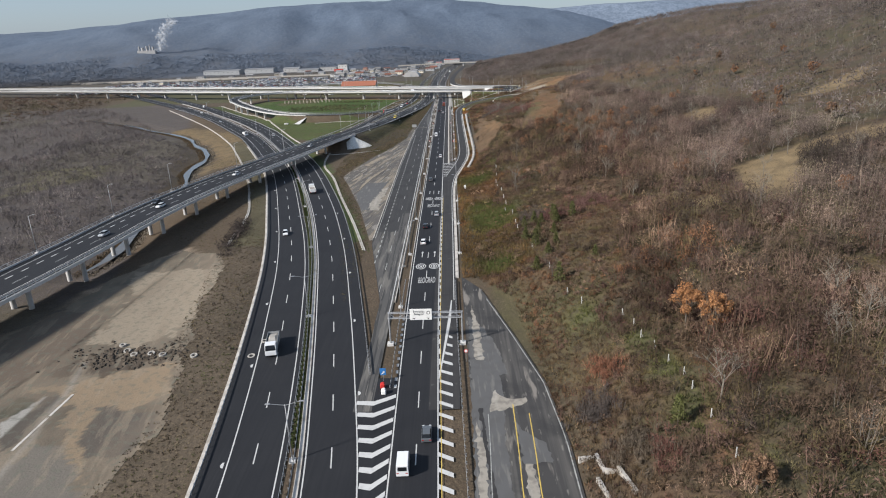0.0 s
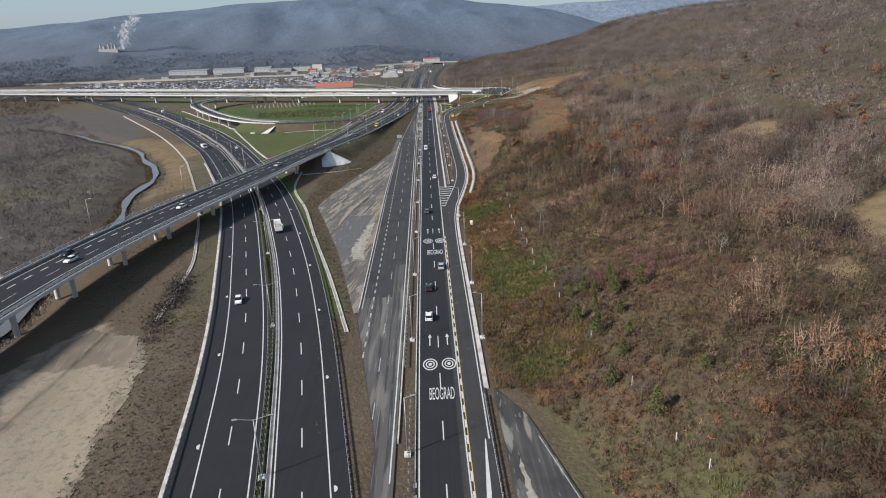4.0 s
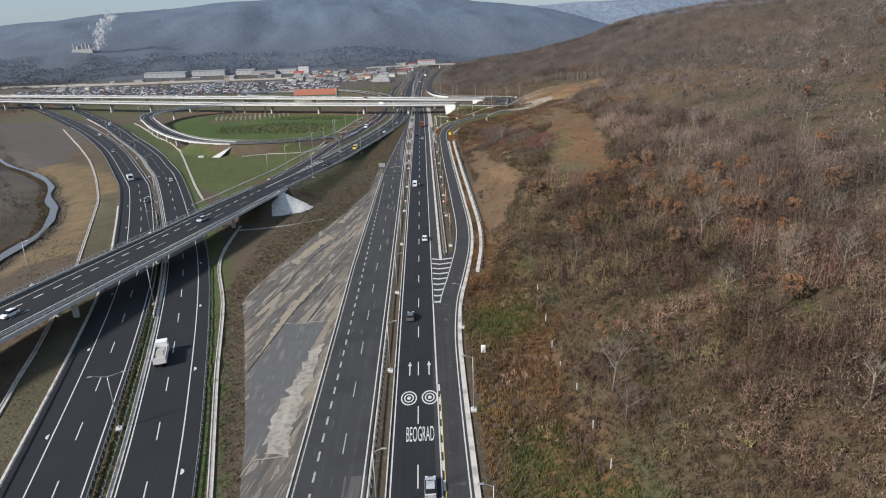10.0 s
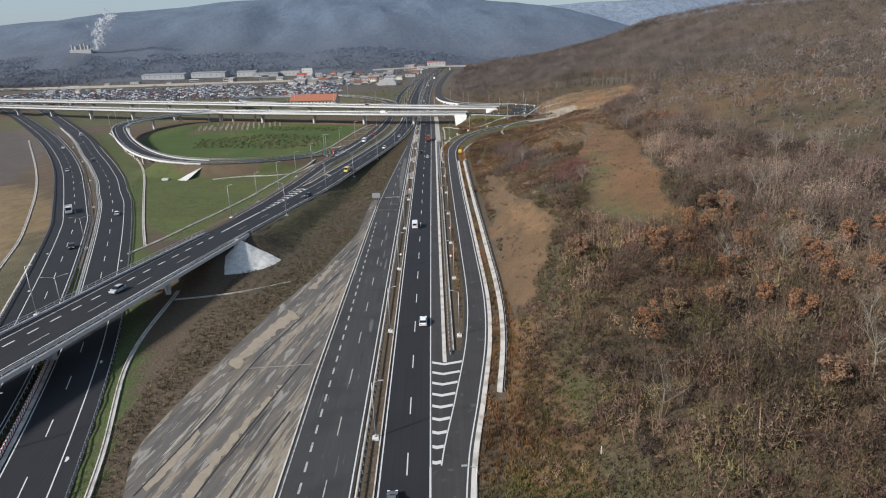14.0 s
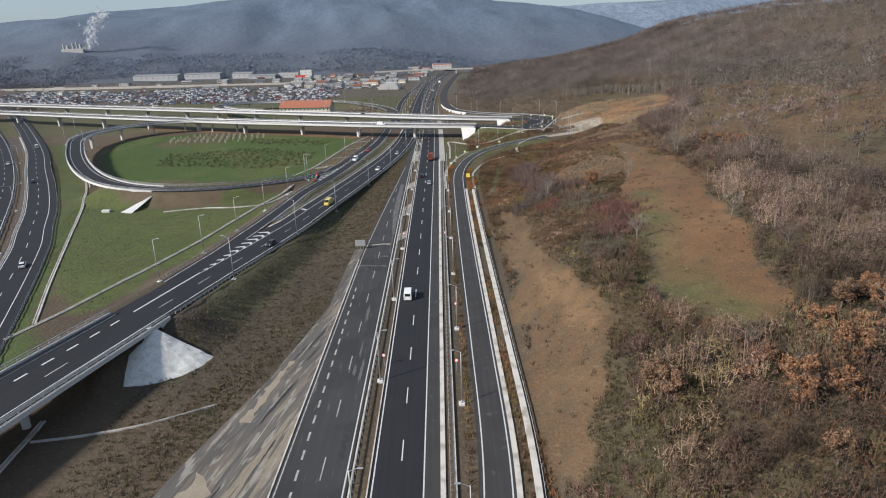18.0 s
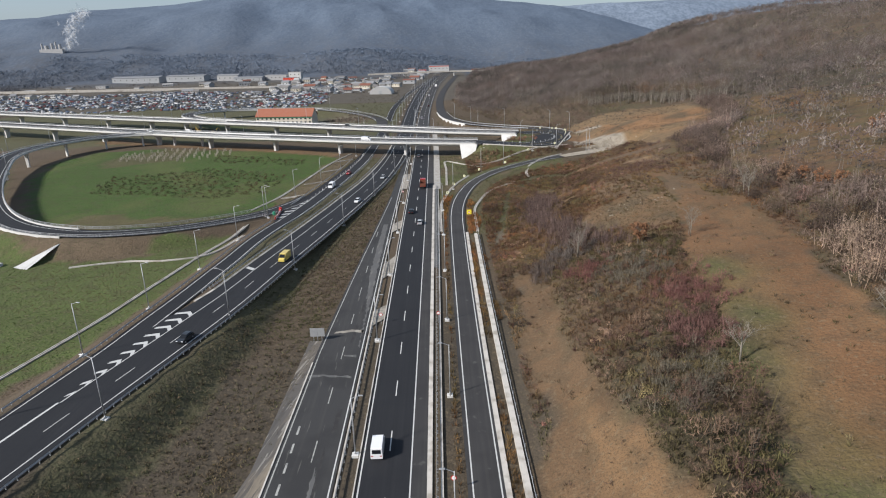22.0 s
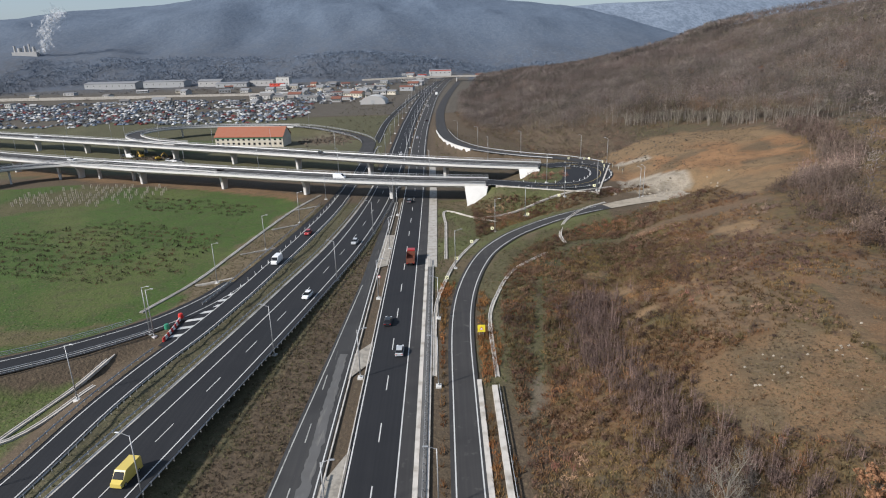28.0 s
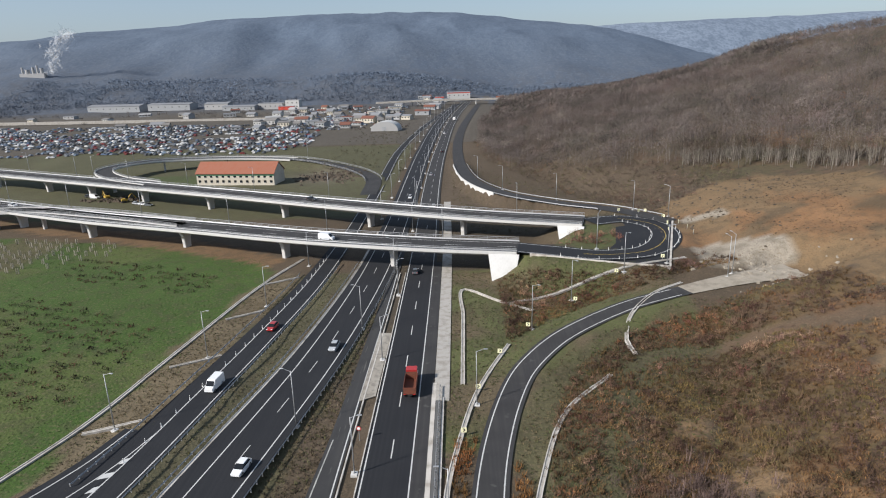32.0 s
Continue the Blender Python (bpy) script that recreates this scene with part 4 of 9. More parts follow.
def guardrail(path, off, s0, s1, every=2.0, side=1, label="galvanised steel guardrail on short posts"):
    ob = thing("guardrail", label, "guardrail", "guardrails")
    w = 0.045 * side
    near, far_ = (lambda q: val(off, q)), (lambda q: val(off, q) + w)
    prof = [(near, 0.44), (far_, 0.50), (far_, 0.54), (near, 0.60), (far_, 0.66), (far_, 0.70), (near, 0.76)]
    piece("rail", *sweep(path, prof, s0, s1), STEEL, ob)
    s = np.arange(s0, s1, every)
    posts = piece("post", *boxes(path.at(s, val(off, s) - 0.14 * side, 0.1), (0.05, 0.08, 0.6), [path.heading(q) for q in s]), STEEL, ob)
    posts["kind"] = "stuff"
    return ob


def column(parent, x, y, z0, z1, r, r_top=None):
    bm = bmesh.new()
    rod(bm, (x, y, z0), (x, y, z1), r, r_top or r, 16)
    part("column", bm, CONCRETE, parent, smooth=False)


def bent(parent, path, s, offs, z0, drop, r=0.75):
    top = float(path.at(s)[2]) - drop
    pts = [path.at(s, o) for o in offs]
    for p in pts:
        column(parent, p[0], p[1], z0, top - 0.9, r)
    a = path.heading(s)
    m = (pts[0] + pts[-1]) / 2
    half = np.linalg.norm(pts[0] - pts[-1]) / 2 + 1.4
    v, f = boxes([(m[0], m[1], top - 0.95)], (0.8, half, 1.0), [a])
    piece("crossbeam", v, f, CONCRETE, parent)


def flared_pier(parent, x, y, a, z0, z1, wide=3.0, thick=1.1, label=""):
    """A wall pier that leans and widens towards the deck."""
    prof = [(0.0, 0.72), (0.35, 0.72), (0.62, 0.80), (0.82, 0.98), (1.0, 1.35)]
    v = []
    for f, k in prof:
        hx, hy, z = thick * (0.85 + 0.15 * k), wide / 2 * k, z0 + (z1 - z0) * f
        c = min(hx, hy) * 0.3
        ring = [(-hx + c, -hy), (hx - c, -hy), (hx, -hy + c), (hx, hy - c), (hx - c, hy), (-hx + c, hy), (-hx, hy - c), (-hx, -hy + c)]
        v += [(x + px * math.cos(a) - py * math.sin(a), y + px * math.sin(a) + py * math.cos(a), z) for px, py in ring]
    fs = [(i * 8 + j, i * 8 + (j + 1) % 8, i * 8 + 8 + (j + 1) % 8, i * 8 + 8 + j) for i in range(4) for j in range(8)]
    return piece("pier", v, fs, CONCRETE, parent)


for y in (134, 157, 180, 204, 227, 250.5, 274, 301, 375):
    bent(fe, ROAD_E, yE(y), (6.0, 11.3), -2.6, 1.5, 0.72)
bent(fe, ROAD_E, yE(339), (8.6, 11.2), -0.5, 1.5, 0.85)
railing(fe, ROAD_E, -0.55, 0, s_ab + 6)
railing(fe, ROAD_E, lambda q: FLY_LEFT(q) - 0.25, 0, s_ab + 6)
FLY_IN, FLY_OUT = (lambda q: FLY_LEFT(q) - 1.4), (lambda q: FLY_LEFT(q) - 1.35)
piece("barrier", *sweep(ROAD_E, [(FLY_IN, 0.45), (FLY_OUT, 0.52), (FLY_IN, 0.6), (FLY_OUT, 0.68), (FLY_IN, 0.76)], 0, s_ab + 6), STEEL, fe, "steel crash barrier")
piece("barrier", *sweep(ROAD_E, [(0.3, 0.45), (0.25, 0.52), (0.3, 0.6), (0.25, 0.68), (0.3, 0.76)], 0, s_ab + 6), STEEL, fe, "steel crash barrier")


def stone_cone(parent, apex, toe, r, a0, a1, name="cone", mat=STONE, steps=22):
    """Paved cone round an abutment: rings of uneven stone courses."""
    v, fs = [], []
    rings = 14
    rs = np.random.RandomState(int(abs(apex[0])))
    for i in range(rings + 1):
        f = i / rings
        for j in range(steps + 1):
            a = radians(a0 + (a1 - a0) * j / steps)
            k = f * r * (1 + 0.008 * rs.normal() * (0 < i))
            v.append((apex[0] + math.cos(a) * k, apex[1] + math.sin(a) * k, apex[2] + (toe - apex[2]) * f + 0.03 * rs.normal()))
    for i in range(rings):
        for j in range(steps):
            p = i * (steps + 1) + j
            fs.append((p, p + steps + 1, p + steps + 2, p + 1))
    return piece(name, v, fs, mat, parent, "pale stone-paved embankment cone")


stone_cone(fe, (-64.4, 402.6, 6.9), -0.9, 15.2, -172, -8, steps=30)
stone_cone(fe, (-79.6, 400.5, 6.2), -1.0, 12.0, 150, 290)
v, f = sweep(ROAD_E, [(-0.6, -7.5), (14.0, -7.5), (14.0, -0.5), (-0.6, -0.5)], s_ab + 3, s_ab + 7, closed=True)
piece("abutment", v, f, CONCRETE, fe)

DECK_PIERS = (([(-17.6, 697), (-57, 708.5), (-99, 726), (-143, 743), (-183, 761), (-228, 782), (-275, 805), (-325, 829), (-375, 853), (-425, 877), (-480, 905), (-540, 934)], DECK_N), ([(5, 734), (-33, 749.5), (-71, 766), (-112, 787), (-152, 806), (-187, 823), (-222, 839), (-262, 858), (-310, 880), (-360, 904), (-410, 927), (-470, 953)], DECK_F))
for ov, (pts, path) in zip([o for o in scene.objects if o.name.startswith("overpass") and o.parent is None], DECK_PIERS):
    for px, py in pts:
        k = int(np.argmin(np.hypot(path.P[:, 0] - px, path.P[:, 1] - py)))
        a = math.atan2(path.T[k, 1], path.T[k, 0])
        flared_pier(ov, path.P[k, 0], path.P[k, 1], a, -2.0, path.P[k, 2] - 1.85, 4.2, 0.8)
    railing(ov, path, -6.35, path.length - 760, path.length, 3.0)
    railing(ov, path, 6.35, path.length - 760, path.length, 3.0)
    for o in (-5.4, 5.4):
        piece("barrier", *sweep(path, [(o, 0.4), (o + 0.05, 0.5), (o, 0.6), (o + 0.05, 0.7), (o, 0.78)], path.length - 760, path.length), STEEL, ov, "steel crash barrier")
    e = path.at(path.length)
    a = path.heading(path.length)
    # end wall and sloping wing walls in pale concrete
    v, f = sweep(path, [(-6.6, -8.2), (6.6, -8.2), (6.6, -0.2), (-6.6, -0.2)], path.length - 1.2, path.length + 0.0, closed=True)
    piece("abutment", v, f, CONCRETE, ov)
    # sloping paved face that flares out under the end of the deck
    n = Vector((math.sin(a), -math.cos(a), 0))
    t_ = Vector((math.cos(a), math.sin(a), 0))
    o = Vector(path.at(path.length - 1.0, -6.7, -0.35))
    drop = o.z + 0.6 if path is DECK_N else o.z - 0.6
    pts4 = [o - t_ * 7.5, o + t_ * 1.8, o + t_ * 0.6 + n * 5.5 - Vector((0, 0, drop)), o - t_ * 5.8 + n * 5.0 - Vector((0, 0, drop))]
    back = [q + Vector((0, 0, -1.0)) - n * 3.0 for q in pts4]
    piece("wing", [tuple(q) for q in pts4 + back], BOXF, CONCRETE, ov, "pale sloping abutment face")

for px, py, wide in ((-166, 573, 2.4), (-153, 560.5, 2.4), (-139.5, 550, 2.4), (-180, 592, 2.4), (-195, 617, 2.4), (-230, 700, 2.2), (-224.5, 728, 2.2), (-210.5, 748, 2.2), (-193, 757, 2.2), (-172, 757, 2.2), (-150, 750, 2.2), (-223, 668, 2.2), (-209, 641, 2.4)):
    k = int(np.argmin(np.hypot(LOOP_F.P[:, 0] - px, LOOP_F.P[:, 1] - py)))
    flared_pier(lf, LOOP_F.P[k, 0], LOOP_F.P[k, 1], math.atan2(LOOP_F.T[k, 1], LOOP_F.T[k, 0]), -2.4, LOOP_F.P[k, 2] - 1.15, wide, 0.5)
for o in (-4.55, 4.55):
    railing(lf, LOOP_F, o, 0, LOOP_F.length * 0.93, 3.0, 0.9)
stone_cone(lf, (-120.5, 538.0, 4.4), -1.3, 20.0, -128, -106, "wing", CONCRETE)
v, f = sweep(LOOP_F, [(-4.8, -6), (4.8, -6), (4.8, -0.3), (-4.8, -0.3)], s_f - 1.5, s_f, closed=True)
piece("abutment", v, f, CONCRETE, lf)
for f_ in (0.12, 0.24, 0.36, 0.48):
    p = LOOP_2.at(LOOP_2.length * f_)
    flared_pier(l2, p[0], p[1], LOOP_2.heading(LOOP_2.length * f_), -1.5, p[2] - 1.1, 2.4, 0.5)
for o in (-4.55, 4.55):
    railing(l2, LOOP_2, o, 0, LOOP_2.length * 0.9, 3.0, 0.9)

# ---- gutters, kerbs, walls, drains ----
def strip_of(name, path, o0, o1, h, mat, label, category, s0=None, s1=None, base=-0.3):
    v, f = sweep(path, [(o0, base), (o1, base), (o1, h), (o0, h)], s0, s1, closed=True)
    return tagged(piece(name, v, f, mat), label, category, kind="structure")


def drain(pts, width=0.9, label="pale concrete drainage channel"):
    """Open channel: two low lips and a dark floor along a short line on the ground."""
    q = Path(pts, 3.0)
    q.P[:, 2] = np.maximum.reduce([height(q.P[:, 0] + o * q.N[:, 0], q.P[:, 1] + o * q.N[:, 1]) for o in (-width / 2, 0, width / 2)])
    q.P[:, 2] = np.convolve(np.pad(q.P[:, 2], 2, mode="edge"), np.ones(5) / 5, "valid")
    d = thing("drain", label, "drain", "drainage channels", "structure")
    for side in (-1, 1):
        a, b = side * width * 0.28, side * width * 0.5
        piece("lip", *sweep(q, [(min(a, b), -0.3), (max(a, b), -0.3), (max(a, b), 0.3), (min(a, b), 0.3)], closed=True), GUTTER, d)
    piece("floor", *sweep(q, [(width * 0.3, 0.18), (-width * 0.3, 0.18)]), CONCRETE_DIRTY, d)
    return d


strip_of("gutter", ROAD_DR, 4.7, 5.5, 0.02, GUTTER, "pale concrete gutter along the median", "gutter", ROAD_DR.s_at_y(40), ROAD_DR.s_at_y(760))
strip_of("gutter", ROAD_A, -6.9, -6.1, 0.02, GUTTER, "pale concrete gutter beside the asphalt", "gutter", yA(333), yA(620))
strip_of("kerb", ROAD_A, -8.6, -8.2, 0.16, GUTTER, "pale concrete kerb", "kerb", yA(338), yA(614))
strip_of("kerb", ROAD_A, 4.65, 4.85, 0.12, GUTTER, "thin pale kerb beside the median", "kerb", yA(140), yA(690))
strip_of("gutter", ROAD_H, -3.55, -2.65, 0.03, GUTTER, "pale concrete gutter along the slip road", "gutter", yH(166), yH(548))
strip_of("low_wall", ROAD_H, -6.4, -5.4, 0.5, GUTTER, "low pale concrete wall along the slope", "wall", yH(322), yH(545))
strip_of("kerb", ROAD_C, 0.0 - 1.0, -0.75, 0.10, GUTTER, "low kerb of the old carriageway", "kerb", yC(150), yC(690))
strip_of("concrete_strip", ROAD_A, -9.6, -6.5, 0.012, CONCRETE_DIRTY, "strip of dirty pale concrete beside the asphalt", "pavement", yA(613), yA(790))
strip_of("shoulder", ROAD_A, -8.1, -6.95, 0.008, PATCH_GREY, "worn grey shoulder beside the asphalt", "pavement", yA(515), yA(613))


def slanted_slab(pts):
    v = [(a, b, -0.1) for a, b in pts] + [(a, b, 0.06) for a, b in pts]
    return tagged(piece("concrete_patch", v, BOXF, PATCH_PALE), "broken pale concrete slab across the median", "pavement", kind="structure")


for pts in ([(-17.0, 506), (-13.6, 511.5), (-13.5, 527), (-17.0, 518)], [(-17.0, 549.5), (-13.5, 555.5), (-13.5, 565.5), (-17.0, 560)], [(-17.3, 613), (-14.2, 615), (-14.0, 645), (-16.9, 645)], [(-17.0, 476), (-13.7, 481), (-13.7, 489), (-17.0, 485)]):
    slanted_slab(pts)
APRON_L = lambda s: np.interp(s, [yC(y) for y in (203, 249, 269, 290, 306, 312, 331, 363, 390, 425, 470)], [12.0, 21.5, 26.8, 32.3, 37, 37, 33.8, 27, 19.5, 13, 12.0])
apron = tagged(ribbon("concrete_apron", ROAD_C, lambda s: C_left(s) - 0.4, APRON_L, APRON, None, -0.012, yC(203), yC(470)), "broad weathered concrete apron with tyre tracks and stains", "pavement", kind="structure")
strip_of("kerb", ROAD_C, lambda s: C_left(s) - 0.1, lambda s: C_left(s) + 0.15, 0.12, GUTTER, "low kerb between old carriageway and apron", "kerb", yC(206), yC(460))
OLD_R = lambda s: -8.9 - np.interp(s, [yA(y) for y in (40, 76, 90, 108, 130, 157, 166)], [15.5, 16.2, 16.6, 15.7, 11.7, 6.0, 1.2])
old = tagged(ribbon("old_pavement", ROAD_A, OLD_R, -9.9, ASPHALT_OLD, None, -0.01, yA(40), yA(166)), "disused cracked asphalt area with faded yellow lines", "pavement", kind="structure")
line(old, ROAD_A, lambda s: OLD_R(s) + 0.5, yA(40), yA(150), 0.2, PAINT_OLD)
OLD_LINE = Path([(8.0, 40, 0), (8.6, 77, 0), (9.0, 88, 0), (9.3, 101, 0)], 3.0)
line(old, OLD_LINE, 0.0, None, None, 0.18, PAINT_YELLOW, 0.024, "yellow_line")
line(old, OLD_LINE, -2.7, None, 58, 0.18, PAINT_YELLOW, 0.024, "yellow_line")
line(old, OLD_LINE, 4.6, 10, 58, 0.15, PAINT_OLD, 0.02, "white_line")
def blotch(parent, x, y, long, wide, a, mat, z, rs, name="patch"):
    """A worn patch with a ragged rim, lying on a pavement."""
    n = 34
    v = []
    for k in range(n):
        t = 2 * P * k / n
        c, s = math.cos(t), math.sin(t)
        q = max(abs(c), abs(s))
        r = (0.45 + 0.55 / q) * rs.uniform(0.5, 1.1)
        u, w = c * r * long / 2, s * r * wide / 2
        v.append((x + u * math.cos(a) - w * math.sin(a), y + u * math.sin(a) + w * math.cos(a), z))
    v.append((x, y, z))
    return piece(name, v, [(n, k, (k + 1) % n) for k in range(n)], mat, parent)


def ragged(pts, z, rs, amp=0.25, step=1.2):
    """Outline with an uneven rim through the given corners."""
    out = []
    for (ax, ay), (bx, by) in zip(pts, pts[1:] + pts[:1]):
        n = max(1, int(math.hypot(bx - ax, by - ay) / step))
        for k in range(n):
            out.append((ax + (bx - ax) * k / n + rs.normal() * amp, ay + (by - ay) * k / n + rs.normal() * amp * 1.6, z))
    return out


rp = np.random.RandomState(91)
for k in range(30):
    yy = 215 + 200 * rp.rand()
    left, right = -17.4 - float(APRON_L(yC(yy))), -17.4 - float(C_left(yC(yy))) - 0.6
    long = min(rp.uniform(4, 22), 6 + (right - left) * 1.2)
    wide = rp.uniform(0.2, 0.7)
    if right - left < wide + long * 0.3 + 1:
        continue
    blotch(apron, rp.uniform(left + long * 0.12 + 0.4, right - long * 0.12 - 0.4), yy, long, wide, 1.37 + rp.normal() * 0.03, (PATCH_PALE, PATCH_DARK, PATCH_GREY, SAND)[k % 4], 0.004 + 0.0004 * k, rp)
for mat, z, amp, pts in ((PATCH_GREY, 0.018, 0.12, [(-37, 242), (-43.2, 269.7), (-42.2, 278.2), (-40.6, 291.5), (-30.8, 292.3), (-32.4, 277.4), (-33.6, 254.4), (-33.4, 243.5)]), (PATCH_PALE, 0.022, 0.35, [(-34.1, 242.7), (-35.1, 252.4), (-33.3, 264.8), (-32.7, 277.3), (-29.9, 281.7), (-30.1, 269.8), (-31.0, 256.4), (-30.3, 242)]), (SAND, 0.022, 0.3, [(-43.6, 276), (-42.4, 279), (-40.9, 293.4), (-37.2, 314), (-33.9, 326.5), (-34.7, 326.7), (-38.7, 314), (-42.2, 297)]), (SAND, 0.019, 0.3, [(-49.3, 297.9), (-46.1, 313.2), (-45.0, 311.4), (-45.4, 308.6), (-47.2, 300.9), (-48.2, 297.0)]), (SAND, 0.0195, 0.4, [(-47.9, 336.0), (-43.8, 352), (-40.2, 362.5), (-37.6, 358.3), (-42.6, 345.3), (-45.6, 333)]), (SAND, 0.020, 0.2, [(-38.3, 376), (-34.2, 398), (-33.2, 398), (-36.6, 376)])):
    out = ragged(pts, z, rp, amp)
    piece("worn_patch", out, [tuple(range(len(out)))], mat, apron)
for pts in ([(-43.8, 270, 0), (-41.6, 286, 0), (-40.1, 297, 0), (-37.2, 312, 0), (-33.3, 330, 0), (-30.6, 341, 0)], [(-49.8, 296, 0), (-46.0, 313, 0), (-41.8, 339, 0), (-36.2, 359, 0)], [(-35.5, 292, 0), (-33.6, 304, 0), (-30.9, 317, 0)]):
    q = Path(pts, 3.0)
    piece("groove", *sweep(q, [(0.16, 0.026), (-0.16, 0.026)]), PATCH_DARK, apron)
for yy in (241.5, 292.5, 334):
    left = -17.4 - float(APRON_L(yC(yy)))
    q = Path([(max(left + 1.5, -43), yy - 0.4, 0), (-29.8, yy + 0.4, 0)], 3.0)
    piece("joint", *sweep(q, [(0.12, 0.027), (-0.12, 0.027)]), PATCH_PALE, apron)
old_patches = ((PATCH_GREY, [(1.6, 52), (7.0, 52), (7.2, 92), (8.0, 108), (6.0, 132), (2.2, 140), (1.7, 100)]), (PATCH_DARK, [(1.8, 52), (7.6, 52), (7.4, 66), (1.8, 66.5)]), (PATCH_PALE, [(2.0, 68), (3.4, 68), (3.6, 88), (2.4, 96)]), (PATCH_PALE, [(9.2, 60), (11.2, 60), (11.0, 84), (10.0, 92), (9.4, 80)]), (PATCH_PALE, [(5.2, 99), (8.4, 99.5), (11.8, 101), (12.0, 103), (8.4, 103), (6.2, 106)]), (PATCH_GREY, [(9.4, 84), (14.2, 84), (13.8, 89), (10.8, 92), (9.2, 96)]), (PATCH_PALE, [(3.0, 118), (5.0, 118), (4.6, 134), (3.2, 146)]), (PATCH_GREY, [(6.0, 112), (9.6, 112), (7.4, 128), (5.6, 130)]), (PATCH_DARK, [(4.2, 72), (5.0, 72), (3.6, 100), (2.9, 100)]), (PATCH_PALE, [(12.0, 72), (14.6, 72), (14.4, 73.2), (12.2, 73.4)]))
for k, (mat, pts) in enumerate(old_patches):
    out = ragged(pts, 0.003 + 0.0012 * k, rp, 0.16, 0.8)
    piece("worn_patch", out, [tuple(range(len(out)))], mat, old)
for k in range(14):
    yy = rp.uniform(330, 540)
    blotch(rc, -17.4 - rp.uniform(1.2, 3.0), yy, rp.uniform(4, 16), rp.uniform(0.4, 1.3), 1.57, (PATCH_GREY, PATCH_DARK)[k % 2], 0.006 + 0.0005 * k, rp)

for mat, pts in ((PATCH_PALE, [(-24.7, 473.4), (-21.5, 473.8), (-18.2, 473.6), (-18.2, 474.7), (-21, 475.2), (-24.5, 474.3)]), (PATCH_GREY, [(-27.2, 453.8), (-24, 454.2), (-18.2, 453.2), (-18.2, 454.2), (-24, 455), (-27, 454.7)]), (PATCH_GREY, [(-21, 462.2), (-18.4, 462), (-18.4, 462.9), (-21, 463)]), (PATCH_GREY, [(-18.3, 466), (-18.9, 488), (-20.3, 509), (-20.4, 534), (-20.2, 560), (-18.6, 560), (-18.4, 520), (-18.2, 488)])):
    out = ragged(pts, 0.018, rp, 0.12, 1.0)
    piece("worn_patch", out, [tuple(range(len(out)))], mat, rc)

WORN = material("worn_grey_asphalt", (0.085, 0.083, 0.080), 0.9, vary=(((1.3, 0.03, 1), 0.8, (0.040, 0.040, 0.041), 0.50, 0.56), ((0.5, 0.05, 1), 0.7, (0.165, 0.155, 0.14), 0.54, 0.62), ((3.0, 0.08, 1), 0.6, (0.20, 0.19, 0.175), 0.60, 0.66)), bump=0.2, bump_scale=12)
ribbon("worn_surface", ROAD_C, -0.6, lambda s: C_left(s) - 0.15, WORN, rc, 0.012, yC(100), yC(212))
ribbon("worn_surface", ROAD_C, -0.6, lambda s: np.minimum(3.0, C_left(s) - 0.15), WORN, rc, 0.012, yC(212), yC(236))

# a zigzag of broken pale wall beside the old pavement
bw = thing("broken_wall", "zigzag stub of a pale concrete retaining wall", "wall")
for (ax, ay), (bx, by) in (((18, 84), (20.8, 84.3)), ((20.8, 84.3), (21.2, 80)), ((21.2, 80), (23, 79.4)), ((23, 79.4), (24.2, 74)), ((19.9, 79), (20.6, 74.5))):
    q = Path([(ax, ay, 0), (bx, by, 0)], 2.0)
    zz = float(height((ax + bx) / 2, (ay + by) / 2))
    piece("panel", *sweep(q, [(-0.25, zz - 1.5), (0.25, zz - 1.5), (0.25, zz + 0.6), (-0.25, zz + 0.6)], closed=True), GUTTER, bw)

